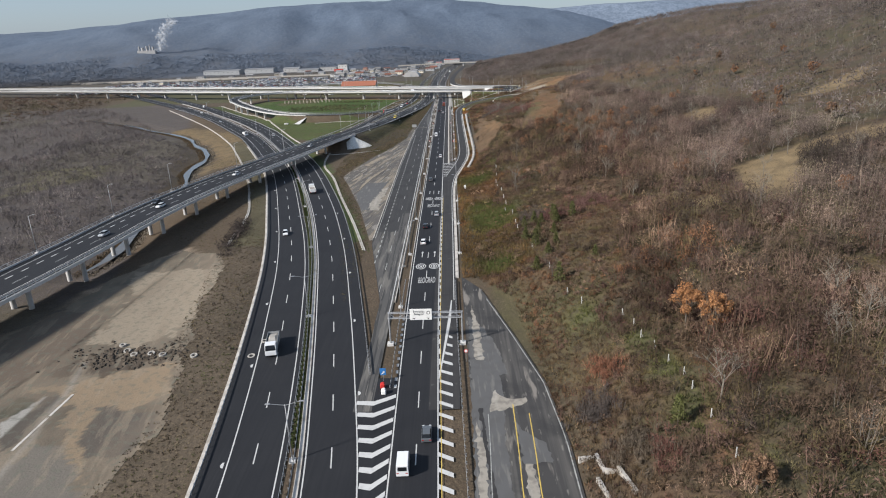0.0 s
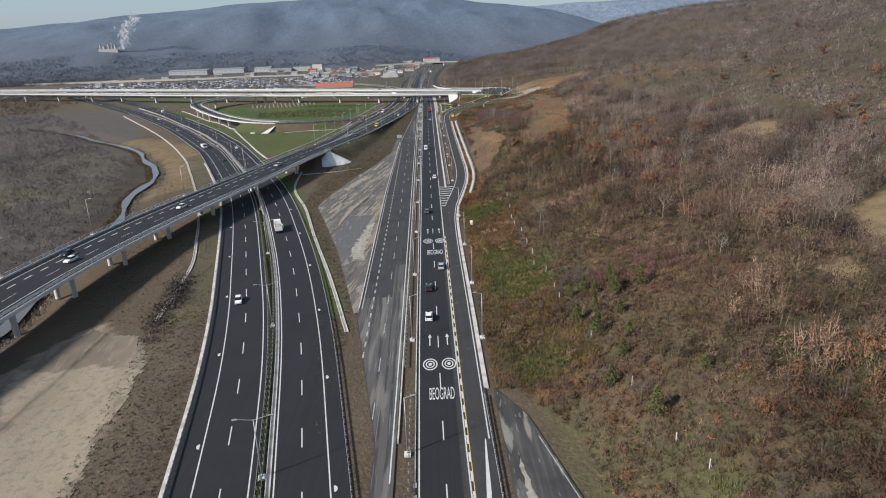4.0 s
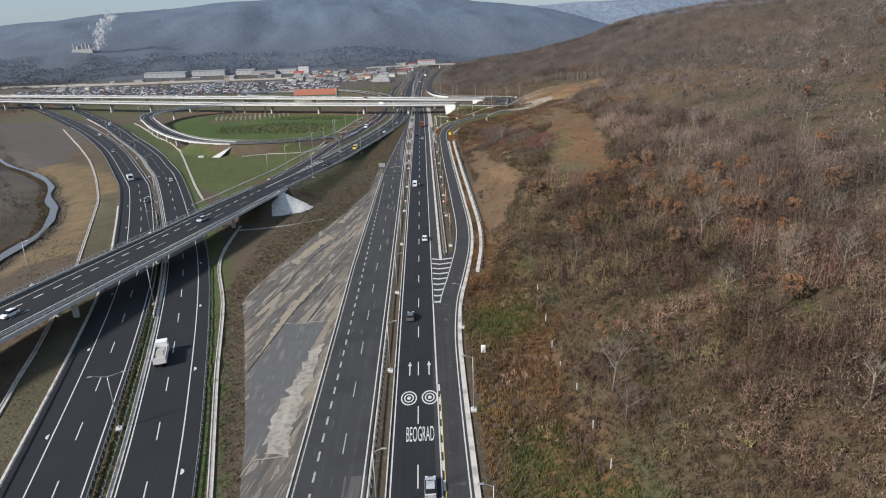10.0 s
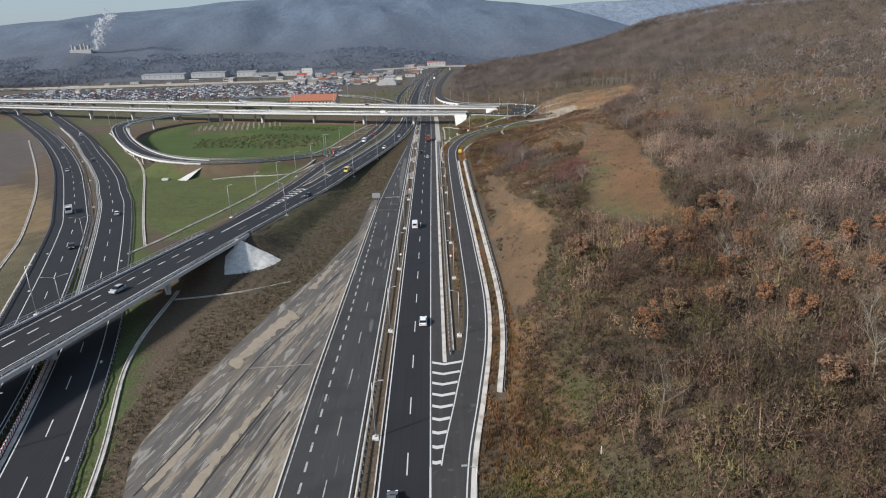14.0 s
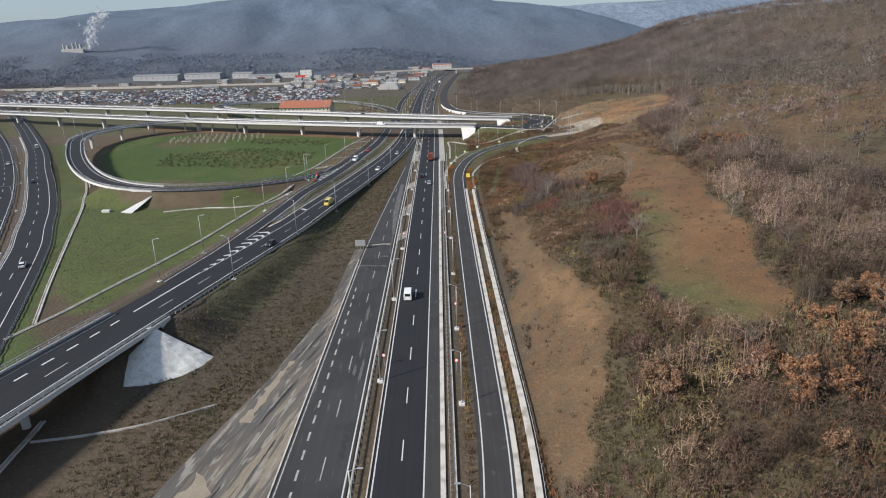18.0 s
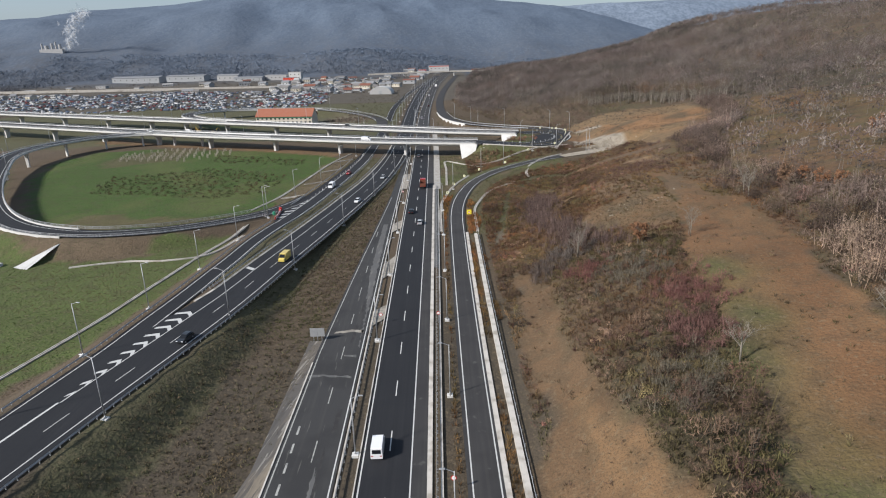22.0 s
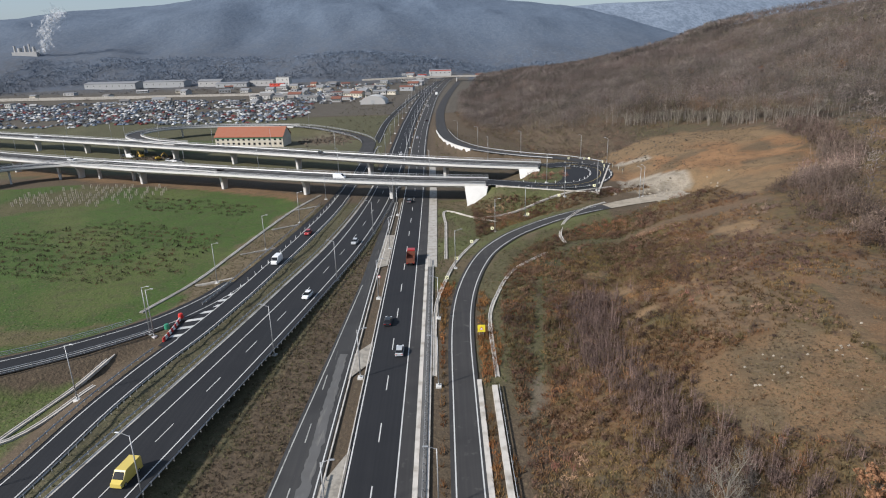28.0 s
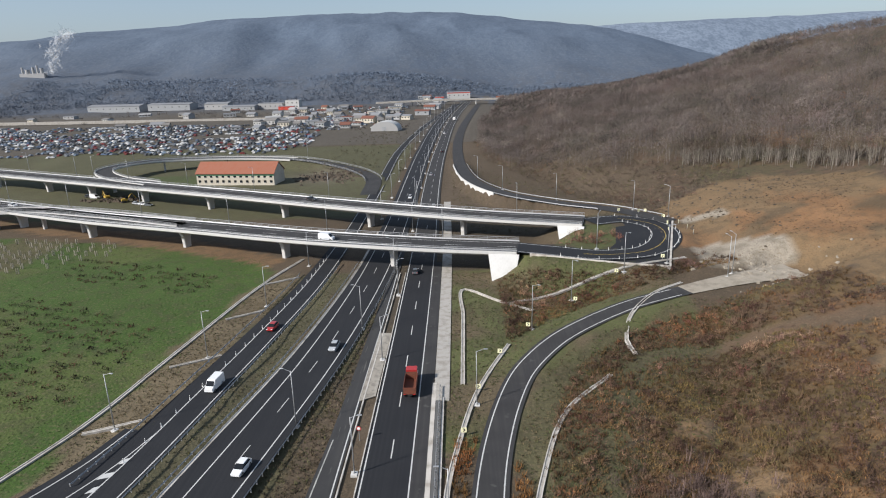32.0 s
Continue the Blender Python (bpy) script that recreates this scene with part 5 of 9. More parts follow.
for pts in ([(-29.8, 193, 0), (-38, 226, 0), (-50, 270, 0), (-59, 305, 0), (-70, 340, 0), (-74, 378, 0)], [(-78, 205, 0), (-82.4, 242, 0), (-91.4, 274, 0), (-97, 292, 0), (-112, 335, 0), (-120, 355, 0), (-134.5, 391, 0), (-157, 444, 0), (-211, 545, 0), (-305, 695, 0)], [(-74, 585, 0), (-68, 605, 0), (-63, 640, 0), (-56, 684, 0), (-50, 706, 0)], [(-112, 523, 0), (-97, 527, 0), (-84, 527, 0), (-73, 532, 0), (-66.5, 548, 0)], [(-103, 412, 0), (-98, 426, 0), (-93.3, 445, 0), (-88.4, 463.5, 0), (-81, 497, 0), (-74.5, 534, 0), (-68.5, 560, 0)], [(0.2, 550, 0), (0.4, 584, 0), (3.2, 603, 0), (6.5, 617, 0), (14, 637, 0)], [(3.2, 619, 0), (3.6, 655, 0), (3.8, 674, 0), (14, 664, 0), (22, 657, 0)], [(16, 663, 0), (40, 671, 0), (69, 681, 0)], [(63, 666, 0), (54, 660, 0), (45, 648, 0), (41, 637, 0), (41.6, 631, 0)], [(12.6, 549, 0), (13.2, 576, 0), (15.5, 588, 0), (22.5, 608, 0), (34, 622, 0)], [(-57, 606, 0), (-66.7, 602.6, 0)], [(-52, 634, 0), (-61.8, 628.5, 0)], [(-50, 661, 0), (-58.5, 655, 0)], [(-47, 687.5, 0), (-55.7, 681.5, 0)], [(-44.3, 382, 0), (-54.7, 376, 0), (-63.8, 373.2, 0), (-72.5, 371.7, 0)], [(-101, 420, 0), (-113.6, 448, 0), (-131, 489, 0), (-155, 545, 0), (-176, 586, 0), (-200, 624, 0), (-226, 670, 0), (-258, 722, 0)]):
    drain(pts, 0.4 if pts[0][0] == -44.3 else 0.9 if len(pts) > 2 else 0.75)

strip_of("gutter", ROAD_E, lambda s: E_left(s) + 0.05, lambda s: E_left(s) + 0.75, 0.03, GUTTER, "pale concrete gutter beside the carriageway", "gutter", yE(484), yE(740))
strip_of("gutter", ROAD_DL, 8.35, 9.05, 0.03, GUTTER, "pale concrete gutter beside the guardrail", "gutter", ROAD_DL.s_at_y(50), ROAD_DL.s_at_y(420))
_j0, _j1 = RAMP_J.s_at_y(786), RAMP_J.s_at_y(885)
strip_of("retaining_wall", RAMP_J, 4.2, 4.6, 0.7, CONCRETE, "white concrete retaining wall below the ramp", "wall", _j0, _j1, -6.0)
# ---- guardrails ----
D1, D2 = ROAD_DL.s_at_y, ROAD_DR.s_at_y
guardrail(ROAD_DL, 8.1, D1(50), D1(700), side=-1)
guardrail(ROAD_DL, -5.3, D1(50), D1(700))
guardrail(ROAD_DR, 6.0, D2(50), D2(700), side=-1)
guardrail(ROAD_DR, -7.2, D2(112), D2(640))
guardrail(ROAD_C, -1.25, yC(175), yC(520), side=1)
guardrail(ROAD_A, 5.6, yA(108), yA(165), side=-1)
guardrail(ROAD_A, -7.6, yA(336), yA(618))
guardrail(ROAD_A, -8.0, yA(60), yA(163))
guardrail(ROAD_E, -0.6, s_ab + 8, yE(720))
guardrail(ROAD_E, lambda s: E_left(s) + 1.2, yE(492), yE(700), side=-1)
guardrail(ROAD_EL, -3.3, ROAD_EL.s_at_y(492), ROAD_EL.s_at_y(700))
guardrail(ROAD_EL, 3.9, ROAD_EL.s_at_y(436), ROAD_EL.s_at_y(560), side=-1)
guardrail(ROAD_EL, 7.0, ROAD_EL.s_at_y(585), ROAD_EL.s_at_y(690), side=-1)
guardrail(RAMP_J, -4.1, 6, 190, 3.0)
guardrail(RAMP_J, 4.1, 30, 190, 3.0, side=-1)
guardrail(ROAD_H, -6.75, yH(322), yH(545), 4.0, label="slim steel rail along a low concrete wall")

# ---- turning loop at the end of the overpasses ----
tl = thing("road_turning_loop", "dark asphalt turning loop with white posts and edge lines", "road", kind="structure")
ribbon("asphalt", PLATFORM, -5.2, 5.2, ASPHALT, tl, 0.0)
line(tl, PLATFORM, 4.2)
line(tl, PLATFORM, -4.2)
line(tl, PLATFORM, 0.0, 22, PLATFORM.length - 12, 0.16, PAINT_YELLOW)
slab = [(46, 677.5), (62, 673), (80, 727), (70, 733), (58, 728), (57, 716), (52.5, 697), (48, 689)]
piece("infill", [(px, py, 6.16) for px, py in slab] + [(62, 700, 6.16)], [(8, k, (k + 1) % 8) for k in range(8)], ASPHALT, tl)
piece("rim", *sweep(Path([(62, 673, 6.27), (80, 727, 6.27)], 3.0), [(-0.3, -1.0), (0.3, -1.0), (0.3, 0.12), (-0.3, 0.12)], closed=True), GUTTER, tl, "pale concrete rim")
piece("rim", *sweep(Path([(24, 684.5, 7.2), (46, 677.5, 6.5), (62, 673, 6.27)], 3.0), [(-0.3, -1.0), (0.3, -1.0), (0.3, 0.12), (-0.3, 0.12)], closed=True), GUTTER, tl, "pale concrete rim")


def flex_post(x, y, z):
    bm = bmesh.new()
    rod(bm, (0, 0, 0), (0, 0, 0.06), 0.16, 0.13, 8)
    rod(bm, (0, 0, 0.06), (0, 0, 0.85), 0.085, 0.07, 8)
    ob = thing("bollard", "white flexible marker post on the asphalt", "bollard", "marker posts", at=Matrix.Translation((x, y, z)))
    part("post", bm, WHITE, ob)
    bm = bmesh.new()
    rod(bm, (0, 0, 0.6), (0, 0, 0.72), 0.09, 0.09, 8)
    part("reflective_band", bm, DARK, ob, "dark reflective band")
    return ob


DARK = material("dark_plastic", (0.03, 0.03, 0.032), 0.5)
RED = material("red_plastic", (0.50, 0.035, 0.03), 0.45, vary=((2, 0.3, (0.3, 0.03, 0.03), 0.5, 0.7),))
YELLOW = material("yellow_sign", (0.75, 0.62, 0.05), 0.5, vary=((2, 0.2, (0.5, 0.42, 0.05), 0.5, 0.7),))
CREAM = material("pale_yellow_sign", (0.78, 0.76, 0.50), 0.5)
BLUE = material("blue_sign", (0.03, 0.16, 0.42), 0.45)
GREEN = material("green_plastic", (0.03, 0.20, 0.12), 0.5)
model = flex_post(*ROAD_EL.at(ROAD_EL.s_at_y(592), 2.9))
for y in np.arange(598, 712, 5.0):
    copy_thing(model, Matrix.Translation(ROAD_EL.at(ROAD_EL.s_at_y(y), 2.9)))
for s in np.arange(16, PLATFORM.length - 8, 5.0):
    for o in (-4.6, 4.5):
        copy_thing(model, Matrix.Translation(PLATFORM.at(s, o)))

# ---- painted markings ----
def quad_list(quads, z):
    v, f = [], []
    for q in quads:
        f.append([len(v) + k for k in range(4)])
        v += [(a, b, z) for a, b in q]
    return v, f


def dr_edge(y):
    return float(ROAD_DR.at(D2(y), -4.3)[0])


gore = tagged(ribbon("gore_asphalt", ROAD_A, 4.4, lambda s: np.maximum(4.5, np.array([-8.9 - dr_edge(q - 120) for q in s])), ASPHALT, None, -0.006, yA(20), yA(112)), "dark asphalt gore between two carriageways", "road", kind="structure")
for y in np.arange(103.7 - 3.87 * 15, 105, 3.87):
    x0, x1 = dr_edge(y) + 0.3, float(ROAD_A.at(yA(y), 4.4)[0])
    if x1 - x0 < 0.8:
        continue
    xm, w = x0 + (x1 - x0) * 0.45, 1.25
    piece("chevron", *quad_list([[(x0, y - w), (xm, y - 1.5 - w * 0.2), (xm, y - 0.3), (x0, y)], [(xm, y - 1.5 - w * 0.2), (x1, y + 2.0 - w), (x1, y + 2.0), (xm, y - 0.3)]], 0.02), PAINT, gore)
for y in np.arange(79.9 - 3.85 * 10, 131, 3.85):
    x0, x1 = np.interp(y, [60, 112, 131], [-4.0, -4.25, -2.35]), -1.65
    piece("stripe", *quad_list([[(x0, y - 1.1), (x1, y - 1.1 - 0.62 * (x1 - x0)), (x1, y - 0.62 * (x1 - x0)), (x0, y)]], 0.02), PAINT, ra)
piece("wedge", *quad_list([[(-4.45, 111), (-4.25, 111), (-2.0, 137), (-2.8, 136)], [(-2.8, 136), (-2.0, 137), (-1.65, 150), (-1.85, 150)]], 0.024), PAINT, ra)
dash_line(ra, ROAD_A, 4.75, yA(108), yA(140), 1.2, 1.6, 0.5, PAINT, 0.024, "lane_marking")
dash_line(ra, ROAD_A, -3.95, yA(112), yA(262), 2.4, 2.2, 0.3, PAINT, 0.03, "lane_marking")
line(ra, ROAD_A, -4.15, yA(60), yA(258), 0.14, PAINT_YELLOW, 0.026, "yellow_line")


def ring(cx, cy, r0, r1, z, n=36, sy=1.0):
    v, f = [], []
    for k in range(n):
        a = 2 * math.pi * k / n
        v += [(cx + math.cos(a) * r0, cy + math.sin(a) * r0 * sy, z), (cx + math.cos(a) * r1, cy + math.sin(a) * r1 * sy, z)]
        f.append((2 * k, 2 * k + 1, (2 * k + 3) % (2 * n), (2 * k + 2) % (2 * n)))
    return v, f


for y0 in (164.7, 246.0):
    cu = bpy.data.curves.new("lettering", "FONT")
    cu.body, cu.align_x, cu.align_y, cu.size = "BEOGRAD", "CENTER", "CENTER", 1.0
    tmp = new("lettering_curve", cu)
    me = bpy.data.meshes.new_from_object(tmp.evaluated_get(bpy.context.evaluated_depsgraph_get()))
    bpy.data.objects.remove(tmp)
    me.materials.clear()
    me.materials.append(PAINT)
    w = max(v.co.x for v in me.vertices) - min(v.co.x for v in me.vertices)
    h = max(v.co.y for v in me.vertices) - min(v.co.y for v in me.vertices)
    cyy = sum((max(v.co.y for v in me.vertices), min(v.co.y for v in me.vertices))) / 2
    for v in me.vertices:
        v.co = (v.co.x * 4.7 / w, (v.co.y - cyy) * 4.2 / h, 0)
    ob = new("lettering", me)
    ob.parent, ob.location = ra, (-8.6, y0, 0.024)
    for cx in (-10.7, -6.85):
        for r0, r1 in ((0.0, 0.36), (0.68, 0.92), (1.25, 1.5)):
            piece("ring", *ring(cx, y0 + 11.2, r0, r1, 0.024, sy=1.6), PAINT, ra)
        ya = y0 + 22.0
        piece("arrow", *quad_list([[(cx - 0.12, ya - 2.6), (cx + 0.12, ya - 2.6), (cx + 0.12, ya + 1.2), (cx - 0.12, ya + 1.2)], [(cx - 0.42, ya + 1.2), (cx + 0.42, ya + 1.2), (cx + 0.02, ya + 2.9), (cx - 0.02, ya + 2.9)]], 0.024), PAINT, ra)
line(ra, ROAD_A, -3.6 + 0.0, yA(262), yA(300), 0.3, PAINT, 0.034, "solid_line")
hg = tagged(piece("slip_gore", *quad_list([[(-5.5, 286), (-4.0, 286), (1.0, 338), (-5.5, 338)]], -0.004), ASPHALT_MID), "asphalt gore with white chevrons at a slip road", "road", kind="structure")
for y in np.arange(300.5, 334, 3.9):
    x0 = -5.1
    x1 = float(ROAD_H.at(yH(y), 2.2)[0])
    if x1 - x0 < 0.5:
        continue
    xm = x0 + (x1 - x0) * 0.4
    d = (x1 - x0) * 0.16
    piece("chevron", *quad_list([[(x0, y + d), (xm, y), (xm, y + 0.85), (x0, y + d + 0.85)], [(xm, y), (x1, y + d), (x1, y + d + 0.85), (xm, y + 0.85)]], 0.03), PAINT, hg)


def hatch(parent, path, oa, ob_, s0, s1, step, lean, w, dz):
    """Slanting stripes between two offsets of a path."""
    for s in np.arange(s0, s1, step):
        a, b = float(val(oa, np.array([s]))[0]), float(val(ob_, np.array([s]))[0])
        if abs(b - a) < 0.4:
            continue
        p = [path.at(s + lean * abs(b - a), a, dz), path.at(s, b, dz), path.at(s + w, b, dz), path.at(s + w + lean * abs(b - a), a, dz)]
        piece("stripe", p, [(0, 1, 2, 3)], PAINT, parent)


for y in np.arange(438.5, 476, 4.05):
    q = yE(y)
    a, b = 9.65, float(np.interp(y, [437, 454, 458, 466, 475], [10.4, 12.3, 12.7, 13.4, 13.9]))
    m = a + (b - a) * 0.34
    p = [ROAD_E.at(q + d, o, 0.03) for d, o in ((-0.4, a), (1.2, m), (0.2, b), (1.2, b), (2.6, m), (1.0, a))]
    piece("stripe", p, [(0, 1, 4, 5), (1, 2, 3, 4)], PAINT, re)
line(re, ROAD_E, by_y([411, 421, 437], [9.8, 9.9, 10.0]), s_ab + 8, yE(437), 0.45, PAINT, 0.034)
piece("stripe", [ROAD_E.at(yE(y), o, 0.034) for y, o in ((507.2, 9.4), (509, 12.2), (510.4, 12.2), (508.8, 9.4))], [(0, 1, 2, 3)], PAINT, re)
F_gap = lambda s: np.interp(s, [ROAD_EL.s_at_y(v) for v in (564, 570, 578, 584, 594)], [4.4, 5.4, 6.4, 5.0, 3.0])
hatch(rl, ROAD_EL, 2.6, F_gap, ROAD_EL.s_at_y(566), ROAD_EL.s_at_y(594), 4.3, 0.55, 1.5, 0.034)
merge = tagged(ribbon("merge_asphalt", ROAD_EL, 2.9, lambda s: np.interp(s, [ROAD_EL.s_at_y(562), ROAD_EL.s_at_y(578), ROAD_EL.s_at_y(600), ROAD_EL.s_at_y(720)], [4.5, 7.2, 6.6, 4.4]), ASPHALT, None, -0.003, ROAD_EL.s_at_y(562), ROAD_EL.s_at_y(730)), "dark asphalt merging lane", "road", kind="structure")

# white half-round reflector plates along the motorway edge lines
for path, off, sgn, first in ((ROAD_DL, 4.75, 1, 86.3), (ROAD_DR, -4.75, -1, 72.5)):
    for y in np.arange(first, 420, 33.1):
        s = path.s_at_y(y)
        p, a = path.at(s, off), path.heading(s)
        n = 12
        v = [(0, 0, 0.03)] + [(math.cos(t) * 0.75, math.sin(t) * sgn * 0.55, 0.03) for t in np.linspace(0, math.pi, n)]
        ob = piece("half_disc", [(p[0] + x * math.cos(a) - yy * math.sin(a), p[1] + x * math.sin(a) + yy * math.cos(a), z) for x, yy, z in v], [(0, k, k + 1) for k in range(1, n)], PAINT)
        tagged(ob, "white half-round mark painted beside the edge line", "road marking", "half-round marks", "structure")

# ---- lamps ----


def street_lamp(tall=11.0, arms=1, reach=1.6, label="tall grey steel street lamp on a concrete foot", group="street lamps"):
    lamp = thing("street_lamp", label, "street lamp", group)
    bm = bmesh.new()
    box(bm, -0.55, 0.55, -0.55, 0.55, -0.8, 0.22, 0.05)
    part("foot", bm, CONCRETE, lamp, "square concrete foot")
    bm = bmesh.new()
    rod(bm, (0, 0, 0.2), (0, 0, 0.7), 0.17, 0.14, 10)
    rod(bm, (0, 0, 0.7), (0, 0, tall), 0.125, 0.065, 10)
    part("pole", bm, LAMP_STEEL, lamp, smooth=True)
    for k in range(arms):
        d = 1 if k == 0 else -1
        bm = bmesh.new()
        rod(bm, (0, 0, tall - 0.15), (d * reach, 0, tall + 0.35), 0.05, 0.04, 8)
        arm = part("arm", bm, LAMP_STEEL, lamp)
        bm = bmesh.new()
        box(bm, d * reach - 0.05 if d > 0 else d * reach - 0.75, d * reach + 0.75 if d > 0 else d * reach + 0.05, -0.16, 0.16, tall + 0.3, tall + 0.44, 0.04)
        part("lantern", bm, LAMP_STEEL, arm)
    return lamp


def stand(model, spots):
    first = True
    for x, y, z, a in spots:
        m = Matrix.Translation((x, y, z)) @ Matrix.Rotation(a, 4, "Z")
        if first:
            model.matrix_world = m
            first = False
        else:
            copy_thing(model, m)


spots = [(-14.6, 147 + 40.3 * k, 0, 0.0) for k in range(14)]
spots += [(1.0, y, 0, P) for y in (187, 219.5, 252.5, 286, 345, 380, 411, 446, 479, 512, 546, 577)]
stand(street_lamp(10.5, 1, 1.2), spots)
spots = []
for x, y in ((-56.2, 434), (-49.0, 476.7), (-42.2, 514.7), (-34.5, 561), (-27.6, 604.7), (-21.6, 648), (-17.4, 690)):
    spots.append((x, y, float(height(x, y)), ROAD_E.heading(yE(y)) + P / 2))
for x, y in ((-75.6, 434), (-72.6, 458), (-70.2, 483), (-69.0, 513.5), (-66.8, 542.5), (-64.5, 569), (-63.2, 568), (-60.6, 603), (-54.9, 633), (-50.3, 664), (-46.5, 699)):
    spots.append((x, y, float(height(x, y)), -0.3))
for s in (178, 218, 254, 302, 345):
    p = ROAD_E.at(yE(s), float(FLY_LEFT(yE(s))) + 0.1)
    spots.append((p[0], p[1], p[2] + 0.3, ROAD_E.heading(yE(s)) - P / 2))
for x, y, a in ((5.9, 611, 0), (20.3, 645.5, -0.6), (49, 672.5, -1.2), (62, 676, -1.0), (33, 664, -1), (45, 690, 1), (80, 732, 2.5), (76, 668, 2), (78, 670, 2)):
    spots.append((x, y, float(height(x, y)), a))
for s, o in ((150, -5.1), (182, -5.1), (215, -5.1), (245, 5.1)):
    p = LOOP_F.at(s, o)
    spots.append((p[0], p[1], p[2] - 0.2, LOOP_F.heading(s) + (P / 2 if o < 0 else -P / 2)))
for path in (DECK_N, DECK_F):
    for k in range(8):
        s = path.length - 25 - 42 * k
        p = path.at(s, 6.9)
        spots.append((p[0], p[1], p[2] - 0.2, path.heading(s) - P / 2))
for k in range(14):
    spots += [(*ROAD_A.at(yA(740 + 42 * k), 5.4), 0.0), (*ROAD_E.at(yE(760 + 42 * k), 12.5), -0.2)]
for s in (20, 55, 95, 140):
    p = RAMP_J.at(s, -5.0)
    spots.append((p[0], p[1], float(height(p[0], p[1])), RAMP_J.heading(s) + P / 2))
for s in (60, 100, 140, 175, 205):
    p = LOOP_2.at(s, 5.2)
    spots.append((p[0], p[1], min(p[2], 6), 0))
stand(street_lamp(11.5, 1, 1.4, "tall slim grey steel street lamp"), spots)
spots = []
for y in (86.5, 143, 198, 252, 308, 364, 420, 476, 532, 588, 644):
    a, b = ROAD_DL.at(D1(y)), ROAD_DR.at(D2(y))
    spots.append(((a[0] + b[0]) / 2, y, 0, ROAD_DL.heading(D1(y)) - P / 2))
stand(street_lamp(10.5, 2, 2.3, "grey street lamp with two arms in the grassy median", "double-armed lamps"), spots)

# ---- sign gantry ----
g = thing("sign_gantry", "grey steel lattice gantry with a white direction sign", "gantry", at=Matrix.Translation((-7.35, 126.4, 0)) @ Matrix.Rotation(-0.03, 4, "Z"))
for x in (-8.0, 8.0):
    bm = bmesh.new()
    box(bm, x - 0.7, x + 0.7, -0.7, 0.7, -0.6, 0.35, 0.05)
    part("foot", bm, CONCRETE, g, "concrete foot")
    bm = bmesh.new()
    rod(bm, (x, 0, 0.3), (x, 0, 7.6), 0.2, 0.2, 10)
    part("post", bm, STEEL, g)
for z in (6.3, 7.5):
    for y in (-0.35, 0.35):
        bm = bmesh.new()
        rod(bm, (-8.2, y, z), (8.2, y, z), 0.09, 0.09, 8)
        part("chord", bm, STEEL, g)
for k in range(9):
    bm = bmesh.new()
    x0 = -7.9 + k * 1.76
    rod(bm, (x0, -0.35, 6.3 if k % 2 else 7.5), (x0 + 1.76, -0.35, 7.5 if k % 2 else 6.3), 0.05, 0.05, 6)
    rod(bm, (x0, -0.35, 7.5), (x0, 0.35, 7.5), 0.04, 0.04, 6)
    part("brace", bm, STEEL, g)
bm = bmesh.new()
box(bm, -3.3, 1.5, -0.62, -0.5, 6.0, 8.6, 0.03)
panel = part("sign_panel", bm, WHITE, g, "white direction panel")


def lettering(text, size, parent, m, mat):
    cu = bpy.data.curves.new("lettering", "FONT")
    cu.body, cu.align_x, cu.align_y, cu.size, cu.extrude = text, "CENTER", "CENTER", size, 0.01
    tmp = new("lettering_curve", cu)
    me = bpy.data.meshes.new_from_object(tmp.evaluated_get(bpy.context.evaluated_depsgraph_get()))
    bpy.data.objects.remove(tmp)
    me.materials.clear()
    me.materials.append(mat)
    ob = new("lettering", me)
    ob.parent = parent
    ob.matrix_basis = m
    return ob


UP = Matrix.Rotation(P / 2, 4, "X")
lettering("Београд", 0.62, panel, Matrix.Translation((-1.35, -0.64, 8.0)) @ UP, DARK)
lettering("Beograd", 0.62, panel, Matrix.Translation((-1.35, -0.64, 7.4)) @ UP, DARK)
for x in (-2.4, 0.7):
    piece("arrow", [(x - 0.35, -0.635, 6.55), (x, -0.635, 6.15), (x + 0.35, -0.635, 6.55), (x, -0.635, 6.4)], [(0, 1, 2, 3)], DARK, panel)
v, f = ring(0.75, 7.7, 0.28, 0.4, 0)
piece("ring", [(a, -0.635, b) for a, b, _ in v], f, DARK, panel)

# ---- signs ----
def sign_post(name, label, category, tall, group=""):
    ob = thing(name, label, category, group)
    bm = bmesh.new()
    rod(bm, (0, 0, -0.4), (0, 0, tall), 0.05, 0.05, 8)
    part("post", bm, LAMP_STEEL, ob)
    return ob


ch = sign_post("chevron_sign", "pale yellow curve sign with a black chevron on a post", "road sign", 1.7, "chevron signs")
bm = bmesh.new()
box(bm, -0.5, 0.5, -0.09, -0.05, 0.75, 1.75, 0.02)
pl = part("plate", bm, CREAM, ch)
piece("chevron", [(-0.25, -0.10, 1.55), (0.0, -0.10, 1.55), (0.28, -0.10, 1.25), (0.03, -0.10, 1.25), (-0.25, -0.10, 0.95), (0.0, -0.10, 0.95)], [(0, 3, 2, 1), (3, 4, 5, 2)], DARK, pl)
stand(ch, [(x, y, float(height(x, y)), a) for x, y, a in ((72.4, 735, -0.9), (76.5, 726, -1.2), (75, 717, -1.4), (72.8, 709, -1.7), (69, 699, -2.0), (3.3, 601, 0), (6.3, 616, 0), (11.6, 631.5, -0.1), (19.4, 646, -0.2), (33.8, 662.5, -0.3), (46.8, 672, -0.3), (61.8, 679.5, -0.3), (80, 706, 1.2), (80, 712, 1.2), (79, 718, 1.3), (76, 727, 0.8), (70, 735, 0.3), (63, 737, 0.2))])
